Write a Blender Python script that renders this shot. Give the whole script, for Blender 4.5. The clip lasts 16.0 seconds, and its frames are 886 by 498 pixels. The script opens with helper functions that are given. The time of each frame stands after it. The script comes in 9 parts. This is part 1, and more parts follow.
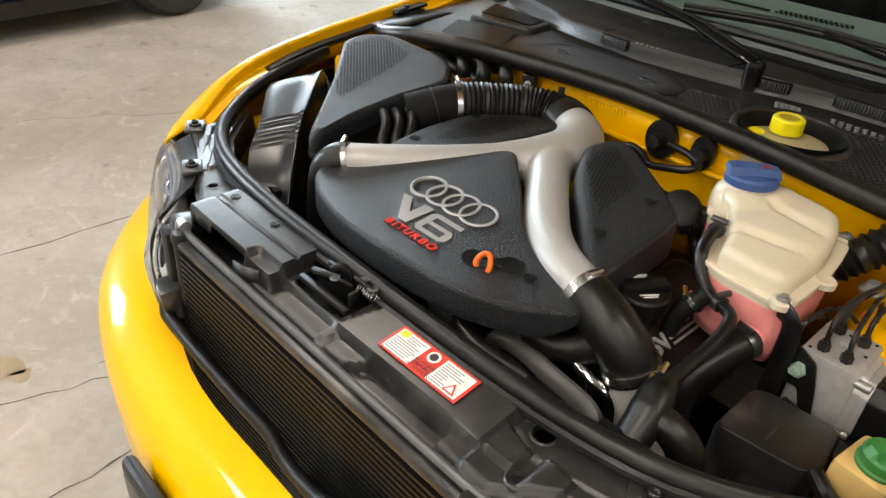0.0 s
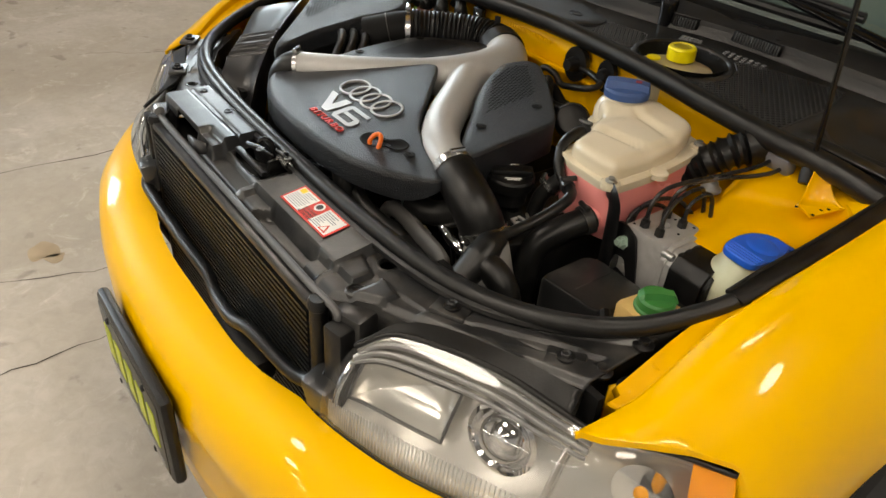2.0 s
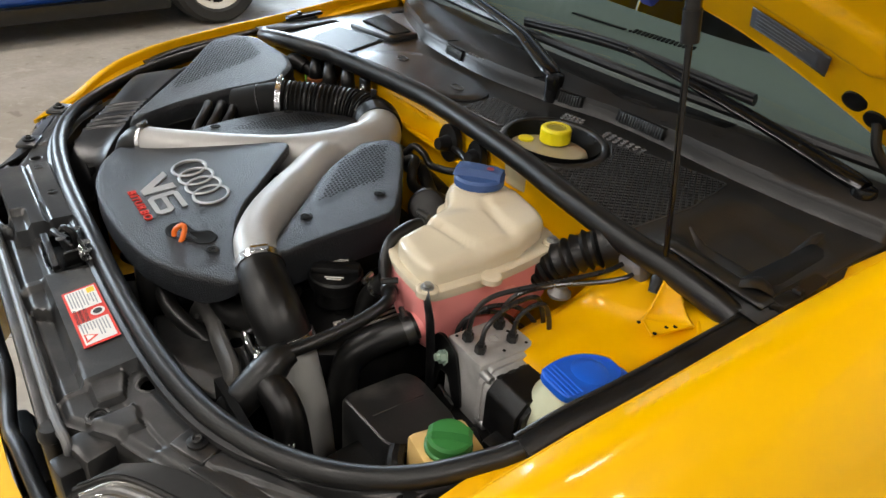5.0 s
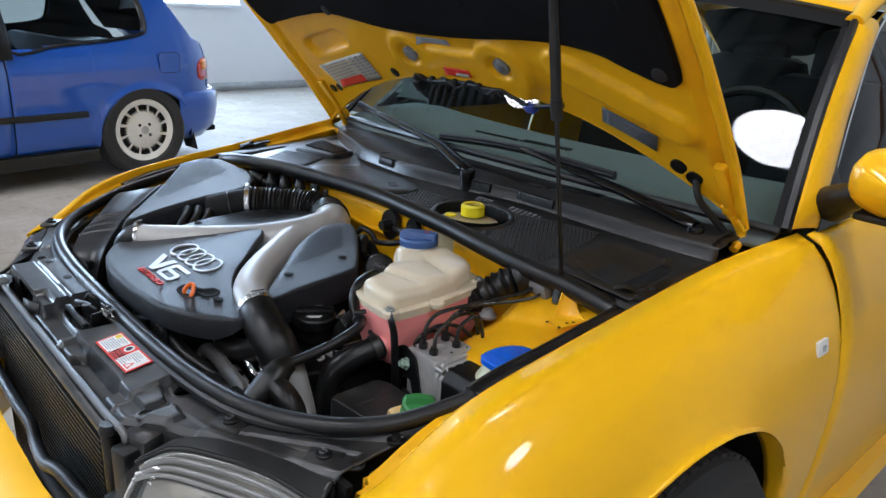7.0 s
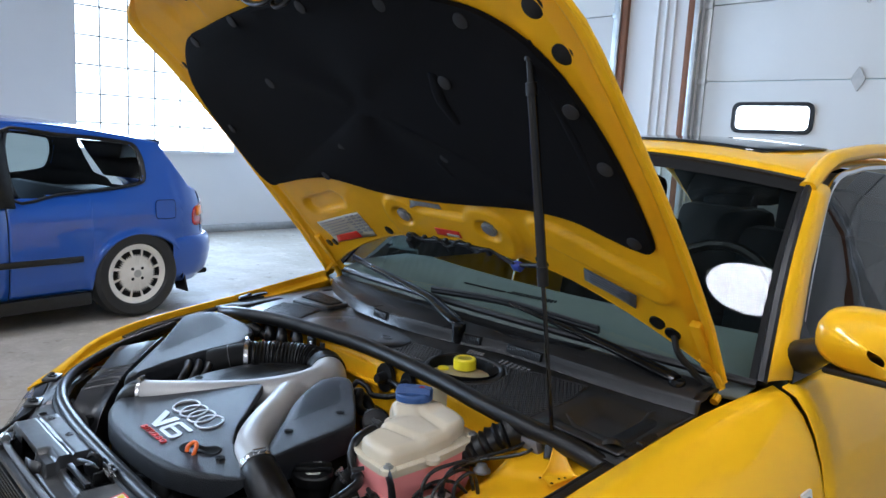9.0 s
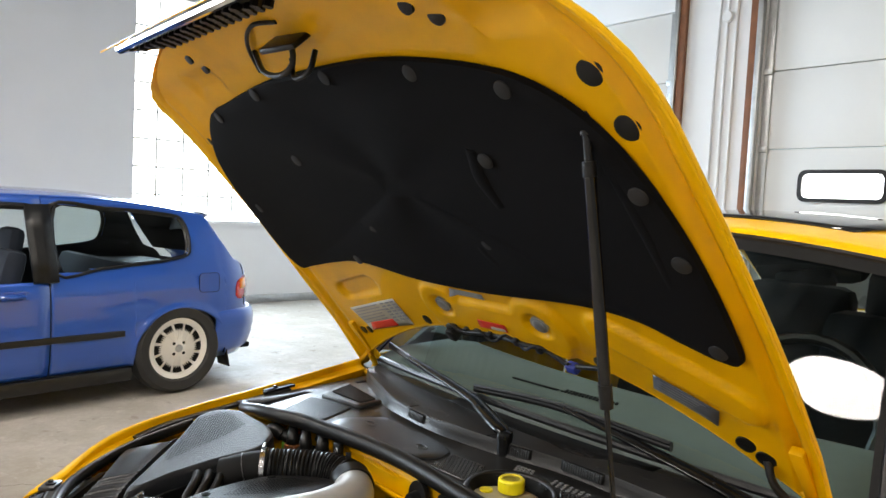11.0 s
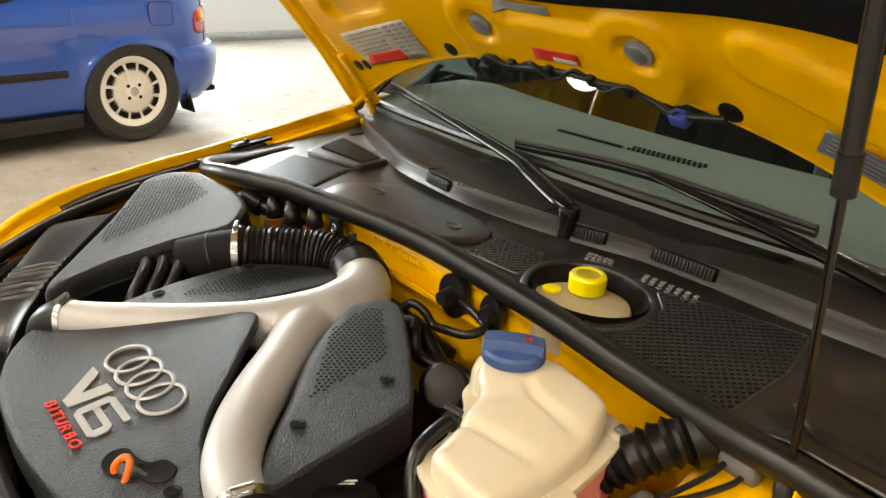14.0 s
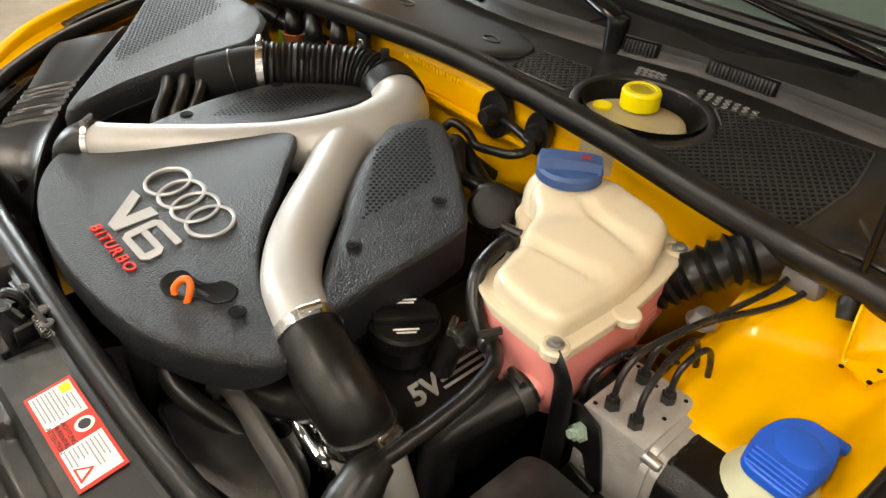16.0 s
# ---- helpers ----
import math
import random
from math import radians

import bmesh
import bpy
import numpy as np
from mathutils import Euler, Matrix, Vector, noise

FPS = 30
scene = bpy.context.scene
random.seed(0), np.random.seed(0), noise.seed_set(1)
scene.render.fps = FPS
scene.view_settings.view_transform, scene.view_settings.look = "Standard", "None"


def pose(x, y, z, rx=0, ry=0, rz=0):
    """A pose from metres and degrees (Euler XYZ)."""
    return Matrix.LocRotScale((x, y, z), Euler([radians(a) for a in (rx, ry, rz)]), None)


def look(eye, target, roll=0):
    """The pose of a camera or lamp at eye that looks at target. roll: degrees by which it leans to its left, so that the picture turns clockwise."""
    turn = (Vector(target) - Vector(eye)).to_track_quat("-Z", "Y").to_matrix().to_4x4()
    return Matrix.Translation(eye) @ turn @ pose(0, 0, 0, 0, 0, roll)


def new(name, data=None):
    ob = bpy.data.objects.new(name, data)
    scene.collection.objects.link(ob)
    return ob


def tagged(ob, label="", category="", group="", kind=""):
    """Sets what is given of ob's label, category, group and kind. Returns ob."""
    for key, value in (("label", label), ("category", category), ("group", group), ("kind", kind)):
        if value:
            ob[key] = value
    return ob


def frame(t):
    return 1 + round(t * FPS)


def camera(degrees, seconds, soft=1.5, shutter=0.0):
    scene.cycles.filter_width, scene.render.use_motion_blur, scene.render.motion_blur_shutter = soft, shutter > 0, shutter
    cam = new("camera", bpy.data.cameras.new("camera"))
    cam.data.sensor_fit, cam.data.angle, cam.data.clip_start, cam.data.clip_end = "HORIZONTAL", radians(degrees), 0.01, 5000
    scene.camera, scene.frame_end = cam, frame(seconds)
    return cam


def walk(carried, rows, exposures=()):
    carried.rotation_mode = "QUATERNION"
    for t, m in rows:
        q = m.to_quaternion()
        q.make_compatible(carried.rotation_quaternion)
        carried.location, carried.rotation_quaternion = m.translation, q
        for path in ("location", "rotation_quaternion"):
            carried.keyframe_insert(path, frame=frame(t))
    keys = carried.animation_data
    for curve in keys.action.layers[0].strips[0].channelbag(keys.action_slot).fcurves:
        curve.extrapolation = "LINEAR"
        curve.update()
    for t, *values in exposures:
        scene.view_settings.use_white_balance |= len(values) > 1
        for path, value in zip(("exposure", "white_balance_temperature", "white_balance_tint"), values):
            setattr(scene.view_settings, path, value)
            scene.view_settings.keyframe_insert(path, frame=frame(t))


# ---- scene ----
cam = camera(63.1, 16.0)
PATH = [
    (0, (0.588, -0.262, 1.269), (-0.602, 0.938, 0.199), 4.5),
    (0.5, (0.643, -0.272, 1.271), (-0.584, 0.876, 0.186), 4.4),
    (1, (0.756, -0.291, 1.277), (-0.491, 0.814, 0.17), 4.3),
    (1.5, (0.869, -0.282, 1.281), (-0.388, 0.791, 0.156), 4.6),
    (2, (0.938, -0.229, 1.282), (-0.336, 0.806, 0.138), 4.9),
    (2.5, (0.977, -0.107, 1.278), (-0.312, 0.898, 0.124), 5.3),
    (3, (0.994, 0.009, 1.273), (-0.308, 0.985, 0.11), 5.6),
    (3.5, (0.98, 0.072, 1.271), (-0.338, 1.031, 0.112), 5.7),
    (4, (0.945, 0.082, 1.276), (-0.391, 1.04, 0.137), 5.5),
    (4.5, (0.946, 0.085, 1.284), (-0.407, 1.061, 0.182), 5.2),
    (5, (0.977, 0.091, 1.294), (-0.393, 1.116, 0.258), 4.7),
    (5.2, (0.994, 0.086, 1.296), (-0.38, 1.138, 0.293), 4.5),
    (7.3, (1.247, -0.219, 1.28), (-0.123, 1.104, 0.668), 3.3),
    (7.5, (1.259, -0.243, 1.279), (-0.11, 1.094, 0.697), 3.3),
    (8, (1.271, -0.241, 1.275), (-0.114, 1.116, 0.788), 3.4),
    (8.5, (1.268, -0.234, 1.316), (-0.138, 1.134, 0.928), 3.2),
    (9, (1.257, -0.228, 1.344), (-0.166, 1.146, 1.046), 3.2),
    (9.5, (1.233, -0.222, 1.372), (-0.206, 1.15, 1.156), 2.9),
    (9.7, (1.224, -0.22, 1.377), (-0.222, 1.15, 1.19), 2.9),
    (11.8, (1.039, 0.053, 1.374), (-0.542, 1.27, 1.242), 3.7),
    (12, (1.024, 0.078, 1.364), (-0.564, 1.283, 1.206), 3.8),
    (12.5, (0.98, 0.114, 1.338), (-0.6, 1.308, 1.061), 3.7),
    (13, (0.887, 0.128, 1.311), (-0.64, 1.347, 0.88), 3.6),
    (13.5, (0.774, 0.149, 1.288), (-0.671, 1.387, 0.672), 3.6),
    (14, (0.702, 0.146, 1.272), (-0.644, 1.395, 0.48), 3.8),
    (14.5, (0.671, 0.136, 1.26), (-0.588, 1.374, 0.321), 4.2),
    (15, (0.654, 0.128, 1.25), (-0.549, 1.333, 0.201), 4.3),
    (15.5, (0.644, 0.122, 1.243), (-0.522, 1.284, 0.107), 4.2),
    (16, (0.641, 0.114, 1.24), (-0.503, 1.238, 0.044), 4.1),
]
# the clip's camera evens out brightness and colour by itself: seconds, exposure, white point
TONE = [(0, 0.49, 7350), (1.5, 0.16, 7800), (3.0, 0.03, 7700), (4.0, 0.20, 7100), (5.2, 0.30, 6900), (7.3, 0.09, 5800), (8.0, 0.06, 5750), (9.0, 0.03, 5650), (9.5, 0.14, 6600), (9.7, 0.18, 6800), (11.8, 0.42, 7000), (12.5, 0.46, 7150), (13.5, 0.66, 8300), (14.5, 0.74, 8800), (16, 0.76, 8200)]
walk(cam, [(t, look(eye, target, roll)) for t, eye, target, roll in PATH], TONE)

# ---- light: white hall with a side window, door lights and ceiling lamps ----
world = bpy.data.worlds.new("world")
scene.world = world
world.use_nodes = True
wn = world.node_tree
sky = wn.nodes.new("ShaderNodeTexSky")
sky.sky_type, sky.sun_disc = "NISHITA", False
sky.sun_elevation, sky.sun_rotation = radians(40), radians(120)
wn.nodes["Background"].inputs[1].default_value = 0.12
wn.links.new(sky.outputs[0], wn.nodes["Background"].inputs[0])

ROOM = (-7.5, 7.0, -13.0, 5.4, 4.6)   # x0, x1, y0, y1, ceiling


def area_lamp(name, eye, target, sx, sy, watts, colour=(1, 1, 1)):
    d = bpy.data.lights.new(name, "AREA")
    d.shape, d.size, d.size_y, d.energy, d.color = "RECTANGLE", sx, sy, watts, colour
    ob = new(name, d)
    ob.matrix_world = look(eye, target)
    return ob


# daylight in the openings
area_lamp("window_daylight", (-7.42, 3.35, 2.5), (0, 3.35, 1.6), 1.9, 2.4, 240, (0.60, 0.79, 1.0))
area_lamp("window_daylight", (-7.42, -2.5, 2.5), (0, -2.5, 1.6), 1.9, 2.4, 240, (0.60, 0.79, 1.0))
# rows at y -10.9 and -7.9 are added, unseen, to brighten the hood's underside
LAMPS = [(x, y) for x in (-2.8, 0.35, 3.5) for y in (-10.9, -7.9, -4.9, -1.9, 1.1)]

# ---- materials ----


def material(name, colour, rough=0.5, metal=0.0, vary=0.12, scale=30.0, bump=0.0, bump_scale=300.0, coat=0.0, fine=0.0, dirt=None, dirt_scale=6.0, dirt_amount=0.4, rough_vary=0.1, spec=0.5, coords="Object"):
    m = bpy.data.materials.new(name)
    m.use_nodes = True
    nt = m.node_tree
    b = nt.nodes["Principled BSDF"]
    b.inputs["Roughness"].default_value, b.inputs["Metallic"].default_value = rough, metal
    b.inputs["Coat Weight"].default_value, b.inputs["Coat Roughness"].default_value = coat, 0.04
    b.inputs["Specular IOR Level"].default_value = spec
    tc = nt.nodes.new("ShaderNodeTexCoord")

    def noise_node(s, detail=4.0):
        n = nt.nodes.new("ShaderNodeTexNoise")
        n.inputs["Scale"].default_value, n.inputs["Detail"].default_value = s, detail
        nt.links.new(tc.outputs[coords], n.inputs["Vector"])
        return n
    big, small = noise_node(scale * 0.15), noise_node(scale)
    mixv = nt.nodes.new("ShaderNodeMath")
    mixv.operation = "MULTIPLY_ADD"
    mixv.inputs[1].default_value = 0.5
    nt.links.new(small.outputs[0], mixv.inputs[0])
    half = nt.nodes.new("ShaderNodeMath")
    half.operation, half.inputs[1].default_value = "MULTIPLY", 0.5
    nt.links.new(big.outputs[0], half.inputs[0])
    nt.links.new(half.outputs[0], mixv.inputs[2])
    ramp = nt.nodes.new("ShaderNodeValToRGB")
    ramp.color_ramp.elements[0].position, ramp.color_ramp.elements[1].position = 0.3, 0.7
    ramp.color_ramp.elements[0].color = (*[c * (1 - vary) for c in colour], 1)
    ramp.color_ramp.elements[1].color = (*[min(1, c * (1 + vary)) for c in colour], 1)
    nt.links.new(mixv.outputs[0], ramp.inputs[0])
    out = ramp.outputs[0]
    if dirt:
        n = noise_node(dirt_scale, 8)
        r = nt.nodes.new("ShaderNodeMapRange")
        r.inputs[1].default_value, r.inputs[2].default_value, r.inputs[4].default_value = 0.5, 0.75, dirt_amount
        nt.links.new(n.outputs[0], r.inputs[0])
        mx = nt.nodes.new("ShaderNodeMix")
        mx.data_type = "RGBA"
        nt.links.new(r.outputs[0], mx.inputs[0])
        nt.links.new(out, mx.inputs[6])
        mx.inputs[7].default_value = (*dirt, 1)
        out = mx.outputs[2]
    nt.links.new(out, b.inputs["Base Color"])
    rr = nt.nodes.new("ShaderNodeMapRange")
    rr.inputs[3].default_value, rr.inputs[4].default_value = max(0.02, rough - rough_vary), min(1, rough + rough_vary)
    nt.links.new(mixv.outputs[0], rr.inputs[0])
    nt.links.new(rr.outputs[0], b.inputs["Roughness"])
    if bump:
        n = noise_node(bump_scale, 3)
        bp = nt.nodes.new("ShaderNodeBump")
        bp.inputs["Strength"].default_value, bp.inputs["Distance"].default_value = bump, 0.002
        nt.links.new(n.outputs[0], bp.inputs["Height"])
        nt.links.new(bp.outputs[0], b.inputs["Normal"])
    return m


def glowing(name, colour, strength):
    m = bpy.data.materials.new(name)
    m.use_nodes = True
    b = m.node_tree.nodes["Principled BSDF"]
    b.inputs["Base Color"].default_value = (*colour, 1)
    b.inputs["Emission Color"].default_value = (*colour, 1)
    b.inputs["Emission Strength"].default_value = strength
    return m


def tinted_pane(name, tint, haze=0.0):
    """A thin pane: light passes straight through with a tint, and a part is mirrored."""
    m = bpy.data.materials.new(name)
    m.use_nodes = True
    nt = m.node_tree
    nt.nodes.remove(nt.nodes["Principled BSDF"])
    t, g, mx, f = [nt.nodes.new("ShaderNode" + k) for k in ("BsdfTransparent", "BsdfGlossy", "MixShader", "Fresnel")]
    t.inputs[0].default_value = (*tint, 1)
    g.inputs["Roughness"].default_value = 0.01
    f.inputs[0].default_value = 1.5
    nt.links.new(f.outputs[0], mx.inputs[0])
    nt.links.new(t.outputs[0], mx.inputs[1])
    nt.links.new(g.outputs[0], mx.inputs[2])
    last = mx
    if haze:
        d, hz_ = nt.nodes.new("ShaderNodeBsdfDiffuse"), nt.nodes.new("ShaderNodeMixShader")
        d.inputs[0].default_value, hz_.inputs[0].default_value = (0.8, 0.79, 0.77, 1), haze
        nt.links.new(mx.outputs[0], hz_.inputs[1])
        nt.links.new(d.outputs[0], hz_.inputs[2])
        last = hz_
    nt.links.new(last.outputs[0], nt.nodes["Material Output"].inputs[0])
    return m


YELLOW = material("yellow_paint", (0.88, 0.475, 0.0015), 0.38, 0, 0.03, 8, coat=0.5, rough_vary=0.04, spec=0.15)
YELLOW_IN = material("yellow_inner_paint", (0.84, 0.43, 0.002), 0.42, 0, 0.06, 12, coat=0.35, spec=0.2, dirt=(0.45, 0.22, 0.02), dirt_scale=9, dirt_amount=0.3)
BLUE = material("blue_paint", (0.013, 0.080, 0.40), 0.30, 0.1, 0.05, 8, coat=1.0, rough_vary=0.04)
PLASTIC = material("black_plastic", (0.0045, 0.0045, 0.0048), 0.36, 0, 0.35, 60, 0.25, 700, dirt=(0.07, 0.066, 0.06), dirt_scale=18, dirt_amount=0.12, spec=0.38)
# pale blotches are dust, strengthened to paint the front panel's sheen too
PLASTIC_DUSTY = material("dusty_sheen_black_plastic", (0.015, 0.0152, 0.0155), 0.33, 0, 0.4, 25, 0.12, 300, dirt=(0.11, 0.104, 0.095), dirt_scale=16, dirt_amount=0.65, spec=0.7)
COVER = material("grained_grey_plastic", (0.0105, 0.0122, 0.015), 0.38, 0, 0.5, 260, 1.0, 480, spec=0.45)
RUBBER = material("black_rubber", (0.0065, 0.0065, 0.0065), 0.36, 0, 0.3, 40, 0.12, 400, dirt=(0.05, 0.047, 0.043), dirt_scale=24, dirt_amount=0.16, spec=0.45)
# near-black: dark parts, and painted shade in holes, gaps and wells
DARK = material("dark_plastic_and_gap_shade", (0.004, 0.004, 0.004), 0.7, 0, 0.3, 30, spec=0.2)
SILVER = material("satin_silver_paint", (0.46, 0.455, 0.44), 0.46, 0.25, 0.04, 200, 0.1, 900)
ALU = material("cast_aluminium", (0.47, 0.465, 0.455), 0.42, 0.4, 0.15, 60, 0.4, 500, dirt=(0.2, 0.19, 0.17), dirt_scale=25, dirt_amount=0.4)
STEEL = material("bright_steel", (0.65, 0.65, 0.64), 0.25, 1.0, 0.1, 80)
CHROME = material("chrome", (0.85, 0.85, 0.86), 0.08, 1.0, 0.02, 20, rough_vary=0.03)
TANK = material("ivory_plastic", (0.69, 0.605, 0.45), 0.20, 0, 0.05, 14, 0.08, 200)
PINK = material("coolant_filled_plastic", (0.93, 0.32, 0.30), 0.28, 0, 0.08, 14)
CAP_BLUE = material("slate_blue_plastic", (0.035, 0.085, 0.24), 0.5, 0, 0.1, 40, 0.2, 600)
CAP_BRIGHT = material("bright_blue_plastic", (0.004, 0.11, 0.66), 0.38, 0, 0.05, 40)
CAP_GREEN = material("green_plastic", (0.035, 0.20, 0.045), 0.42, 0, 0.1, 40)
CAP_YELLOW = material("lemon_yellow_plastic", (0.85, 0.72, 0.01), 0.4, 0, 0.05, 40)
AMBER_TANK = material("amber_plastic", (0.72, 0.47, 0.17), 0.42, 0, 0.08, 20)
PALE_TANK = material("pale_green_plastic", (0.66, 0.68, 0.48), 0.42, 0, 0.06, 20)
BRAKE_TANK = material("clouded_plastic", (0.42, 0.36, 0.22), 0.30, 0, 0.15, 20, dirt=(0.36, 0.16, 0.07), dirt_scale=14, dirt_amount=0.7)
ORANGE = material("orange_plastic", (0.85, 0.16, 0.01), 0.4, 0, 0.05, 40)


def concrete():
    """Old floor slab: mottled at several sizes, with darker blotches, pale scuffs, pits and worn gloss."""
    m = bpy.data.materials.new("worn_concrete")
    m.use_nodes = True
    nt = m.node_tree
    b = nt.nodes["Principled BSDF"]
    tc = nt.nodes.new("ShaderNodeTexCoord")

    def field(scale, detail, lo, hi, rough=0.6, warp=0.6):
        n, r = nt.nodes.new("ShaderNodeTexNoise"), nt.nodes.new("ShaderNodeMapRange")
        n.inputs["Scale"].default_value, n.inputs["Detail"].default_value = scale, detail
        n.inputs["Roughness"].default_value, n.inputs["Distortion"].default_value = rough, warp
        r.inputs[1].default_value, r.inputs[2].default_value = lo, hi
        nt.links.new(tc.outputs["Object"], n.inputs["Vector"])
        nt.links.new(n.outputs[0], r.inputs[0])
        return r.outputs[0]

    def blend(a, colour, fac, amount):
        k, x = nt.nodes.new("ShaderNodeMath"), nt.nodes.new("ShaderNodeMix")
        k.operation, k.inputs[1].default_value, x.data_type = "MULTIPLY", amount, "RGBA"
        nt.links.new(fac, k.inputs[0])
        nt.links.new(k.outputs[0], x.inputs[0])
        if isinstance(a, tuple):
            x.inputs[6].default_value = (*a, 1)
        else:
            nt.links.new(a, x.inputs[6])
        x.inputs[7].default_value = (*colour, 1)
        return x.outputs[2]
    blotch, cloud, grain, scuff, spots = field(0.8, 6, 0.45, 0.62), field(2.6, 8, 0.35, 0.65), field(26, 6, 0.3, 0.7), field(5.5, 9, 0.56, 0.66, 0.7, 1.5), field(9, 4, 0.64, 0.70, 0.5, 0.3)
    c = blend((0.50, 0.465, 0.415), (0.32, 0.288, 0.245), blotch, 0.75)
    c = blend(c, (0.38, 0.34, 0.28), cloud, 0.65)
    c = blend(c, (0.62, 0.58, 0.52), scuff, 0.5)
    c = blend(c, (0.17, 0.145, 0.115), spots, 0.55)
    c = blend(c, (0.26, 0.23, 0.19), grain, 0.35)
    nt.links.new(c, b.inputs["Base Color"])
    rr = nt.nodes.new("ShaderNodeMapRange")
    rr.inputs[3].default_value, rr.inputs[4].default_value = 0.55, 0.80
    b.inputs["Specular IOR Level"].default_value = 0.35
    nt.links.new(cloud, rr.inputs[0])
    nt.links.new(rr.outputs[0], b.inputs["Roughness"])
    bp = nt.nodes.new("ShaderNodeBump")
    bp.inputs["Strength"].default_value, bp.inputs["Distance"].default_value = 0.25, 0.003
    nt.links.new(grain, bp.inputs["Height"])
    nt.links.new(bp.outputs[0], b.inputs["Normal"])
    return m


CONCRETE = concrete()
CRACK = material("dark_floor_crack", (0.06, 0.05, 0.04), 0.9, 0, 0.3, 20)
OIL = material("brown_oil_stain", (0.33, 0.255, 0.165), 0.4, 0, 0.25, 12)
WALL = material("white_wall_paint", (0.72, 0.735, 0.75), 0.7, 0, 0.03, 3, 0.1, 60)
DOOR_WHITE = material("white_door_panel", (0.70, 0.715, 0.71), 0.45, 0, 0.03, 3, 0.05, 80)
CEIL = material("dull_metal_ceiling", (0.12, 0.115, 0.11), 0.8, 0, 0.05, 2)
GALV = material("galvanised_steel", (0.45, 0.46, 0.46), 0.4, 0.85, 0.2, 20)
WOOD = material("brown_timber", (0.20, 0.075, 0.03), 0.6, 0, 0.3, 12, 0.3, 80)
PAD = material("black_felt", (0.004, 0.004, 0.005), 0.95, 0, 0.3, 25, 0.5, 500, spec=0.15)
WHITE_RIM = material("white_wheel_paint", (0.78, 0.76, 0.72), 0.4, 0, 0.05, 20, coat=0.3)
TYRE = material("tyre_rubber", (0.022, 0.022, 0.022), 0.75, 0, 0.25, 30, 0.2, 200)
PANE = tinted_pane("tinted_window_pane", (0.62, 0.73, 0.69))
PANE_DARK = tinted_pane("dark_window_pane", (0.42, 0.50, 0.50))
PANE_LIGHT = tinted_pane("lightly_tinted_pane", (0.80, 0.88, 0.86))
GLASS_LENS = tinted_pane("clear_lamp_lens", (0.94, 0.94, 0.93), 0.035)
RED = material("red_print", (0.70, 0.035, 0.02), 0.45, 0, 0.03, 30)
WHITE = material("white_print", (0.80, 0.79, 0.76), 0.45, 0, 0.03, 30)
YPRINT = material("yellow_print", (0.85, 0.62, 0.02), 0.45, 0, 0.03, 30)
BLACKPRINT = material("black_print", (0.015, 0.015, 0.015), 0.5, 0, 0.1, 30)
GREYPRINT = material("grey_print", (0.30, 0.32, 0.35), 0.4, 0.2, 0.1, 30)
SKYGLOW = glowing("bright_window_glass", (0.93, 0.97, 1.0), 4.0)
LAMPGLOW = glowing("lamp_diffuser", (1.0, 0.97, 0.95), 26.0)

# ---- mesh helpers ----
V = Vector


def finish(bm, mat, solid=0.0, sub=0, sharp=35, offset=-1.0):
    me = bpy.data.meshes.new("mesh")
    bmesh.ops.recalc_face_normals(bm, faces=bm.faces[:])
    bm.to_mesh(me)
    bm.free()
    me.materials.append(mat)
    me.polygons.foreach_set("use_smooth", [True] * len(me.polygons))
    me.set_sharp_from_angle(angle=radians(sharp))
    return me


def centre(ob):
    """Moves the origin of a fresh mesh object, built in world places, to its middle."""
    me = ob.data
    co = np.empty(len(me.vertices) * 3)
    me.vertices.foreach_get("co", co)
    co = co.reshape(-1, 3)
    c = (co.min(0) + co.max(0)) / 2
    me.vertices.foreach_set("co", (co - c).ravel())
    return V(c)


def thing(name, base, label, category, group="", kind=""):
    ob = new(name)
    ob.empty_display_size = 0.05
    ob.location = base
    return tagged(ob, label, category, group, kind)


def world_of(ob):
    p = V((0, 0, 0))
    while ob:
        p += ob.location
        ob = ob.parent
    return p


def part(name, bm, mat, parent, label="", solid=0.0, sub=0, sharp=35, offset=-1.0, face=None):
    ob = new(name, finish(bm, mat, sharp=sharp))
    c = centre(ob)
    if parent:
        ob.parent = parent
        ob.location = c - world_of(parent)
    else:
        ob.location = c
    if solid:
        if face:
            n = sum((p.normal * p.area for p in ob.data.polygons), V((0, 0, 0)))
            offset = -1.0 if n.dot(V(face)) > 0 else 1.0
        s = ob.modifiers.new("thick", "SOLIDIFY")
        s.thickness, s.offset = solid, offset
    if sub:
        s = ob.modifiers.new("round", "SUBSURF")
        s.levels = s.render_levels = sub
    if label:
        ob["label"] = label
    return ob


def structure(name, bm, mat, label="", category="", sharp=35):
    return tagged(part(name, bm, mat, None, sharp=sharp), label, category, "", "structure")


def box(c, s, bevel=0.0, rot=(0, 0, 0), bm=None, seg=2):
    """Box with middle c and sizes s, its edges rounded."""
    bm = bm or bmesh.new()
    m = pose(*c, *rot) @ Matrix.Diagonal((*s, 1))
    r = bmesh.ops.create_cube(bm, size=1, matrix=m)
    if bevel:
        edges = list({e for v in r["verts"] for e in v.link_edges})
        bmesh.ops.bevel(bm, geom=edges, offset=bevel, segments=seg, profile=0.5, affect="EDGES")
    return bm


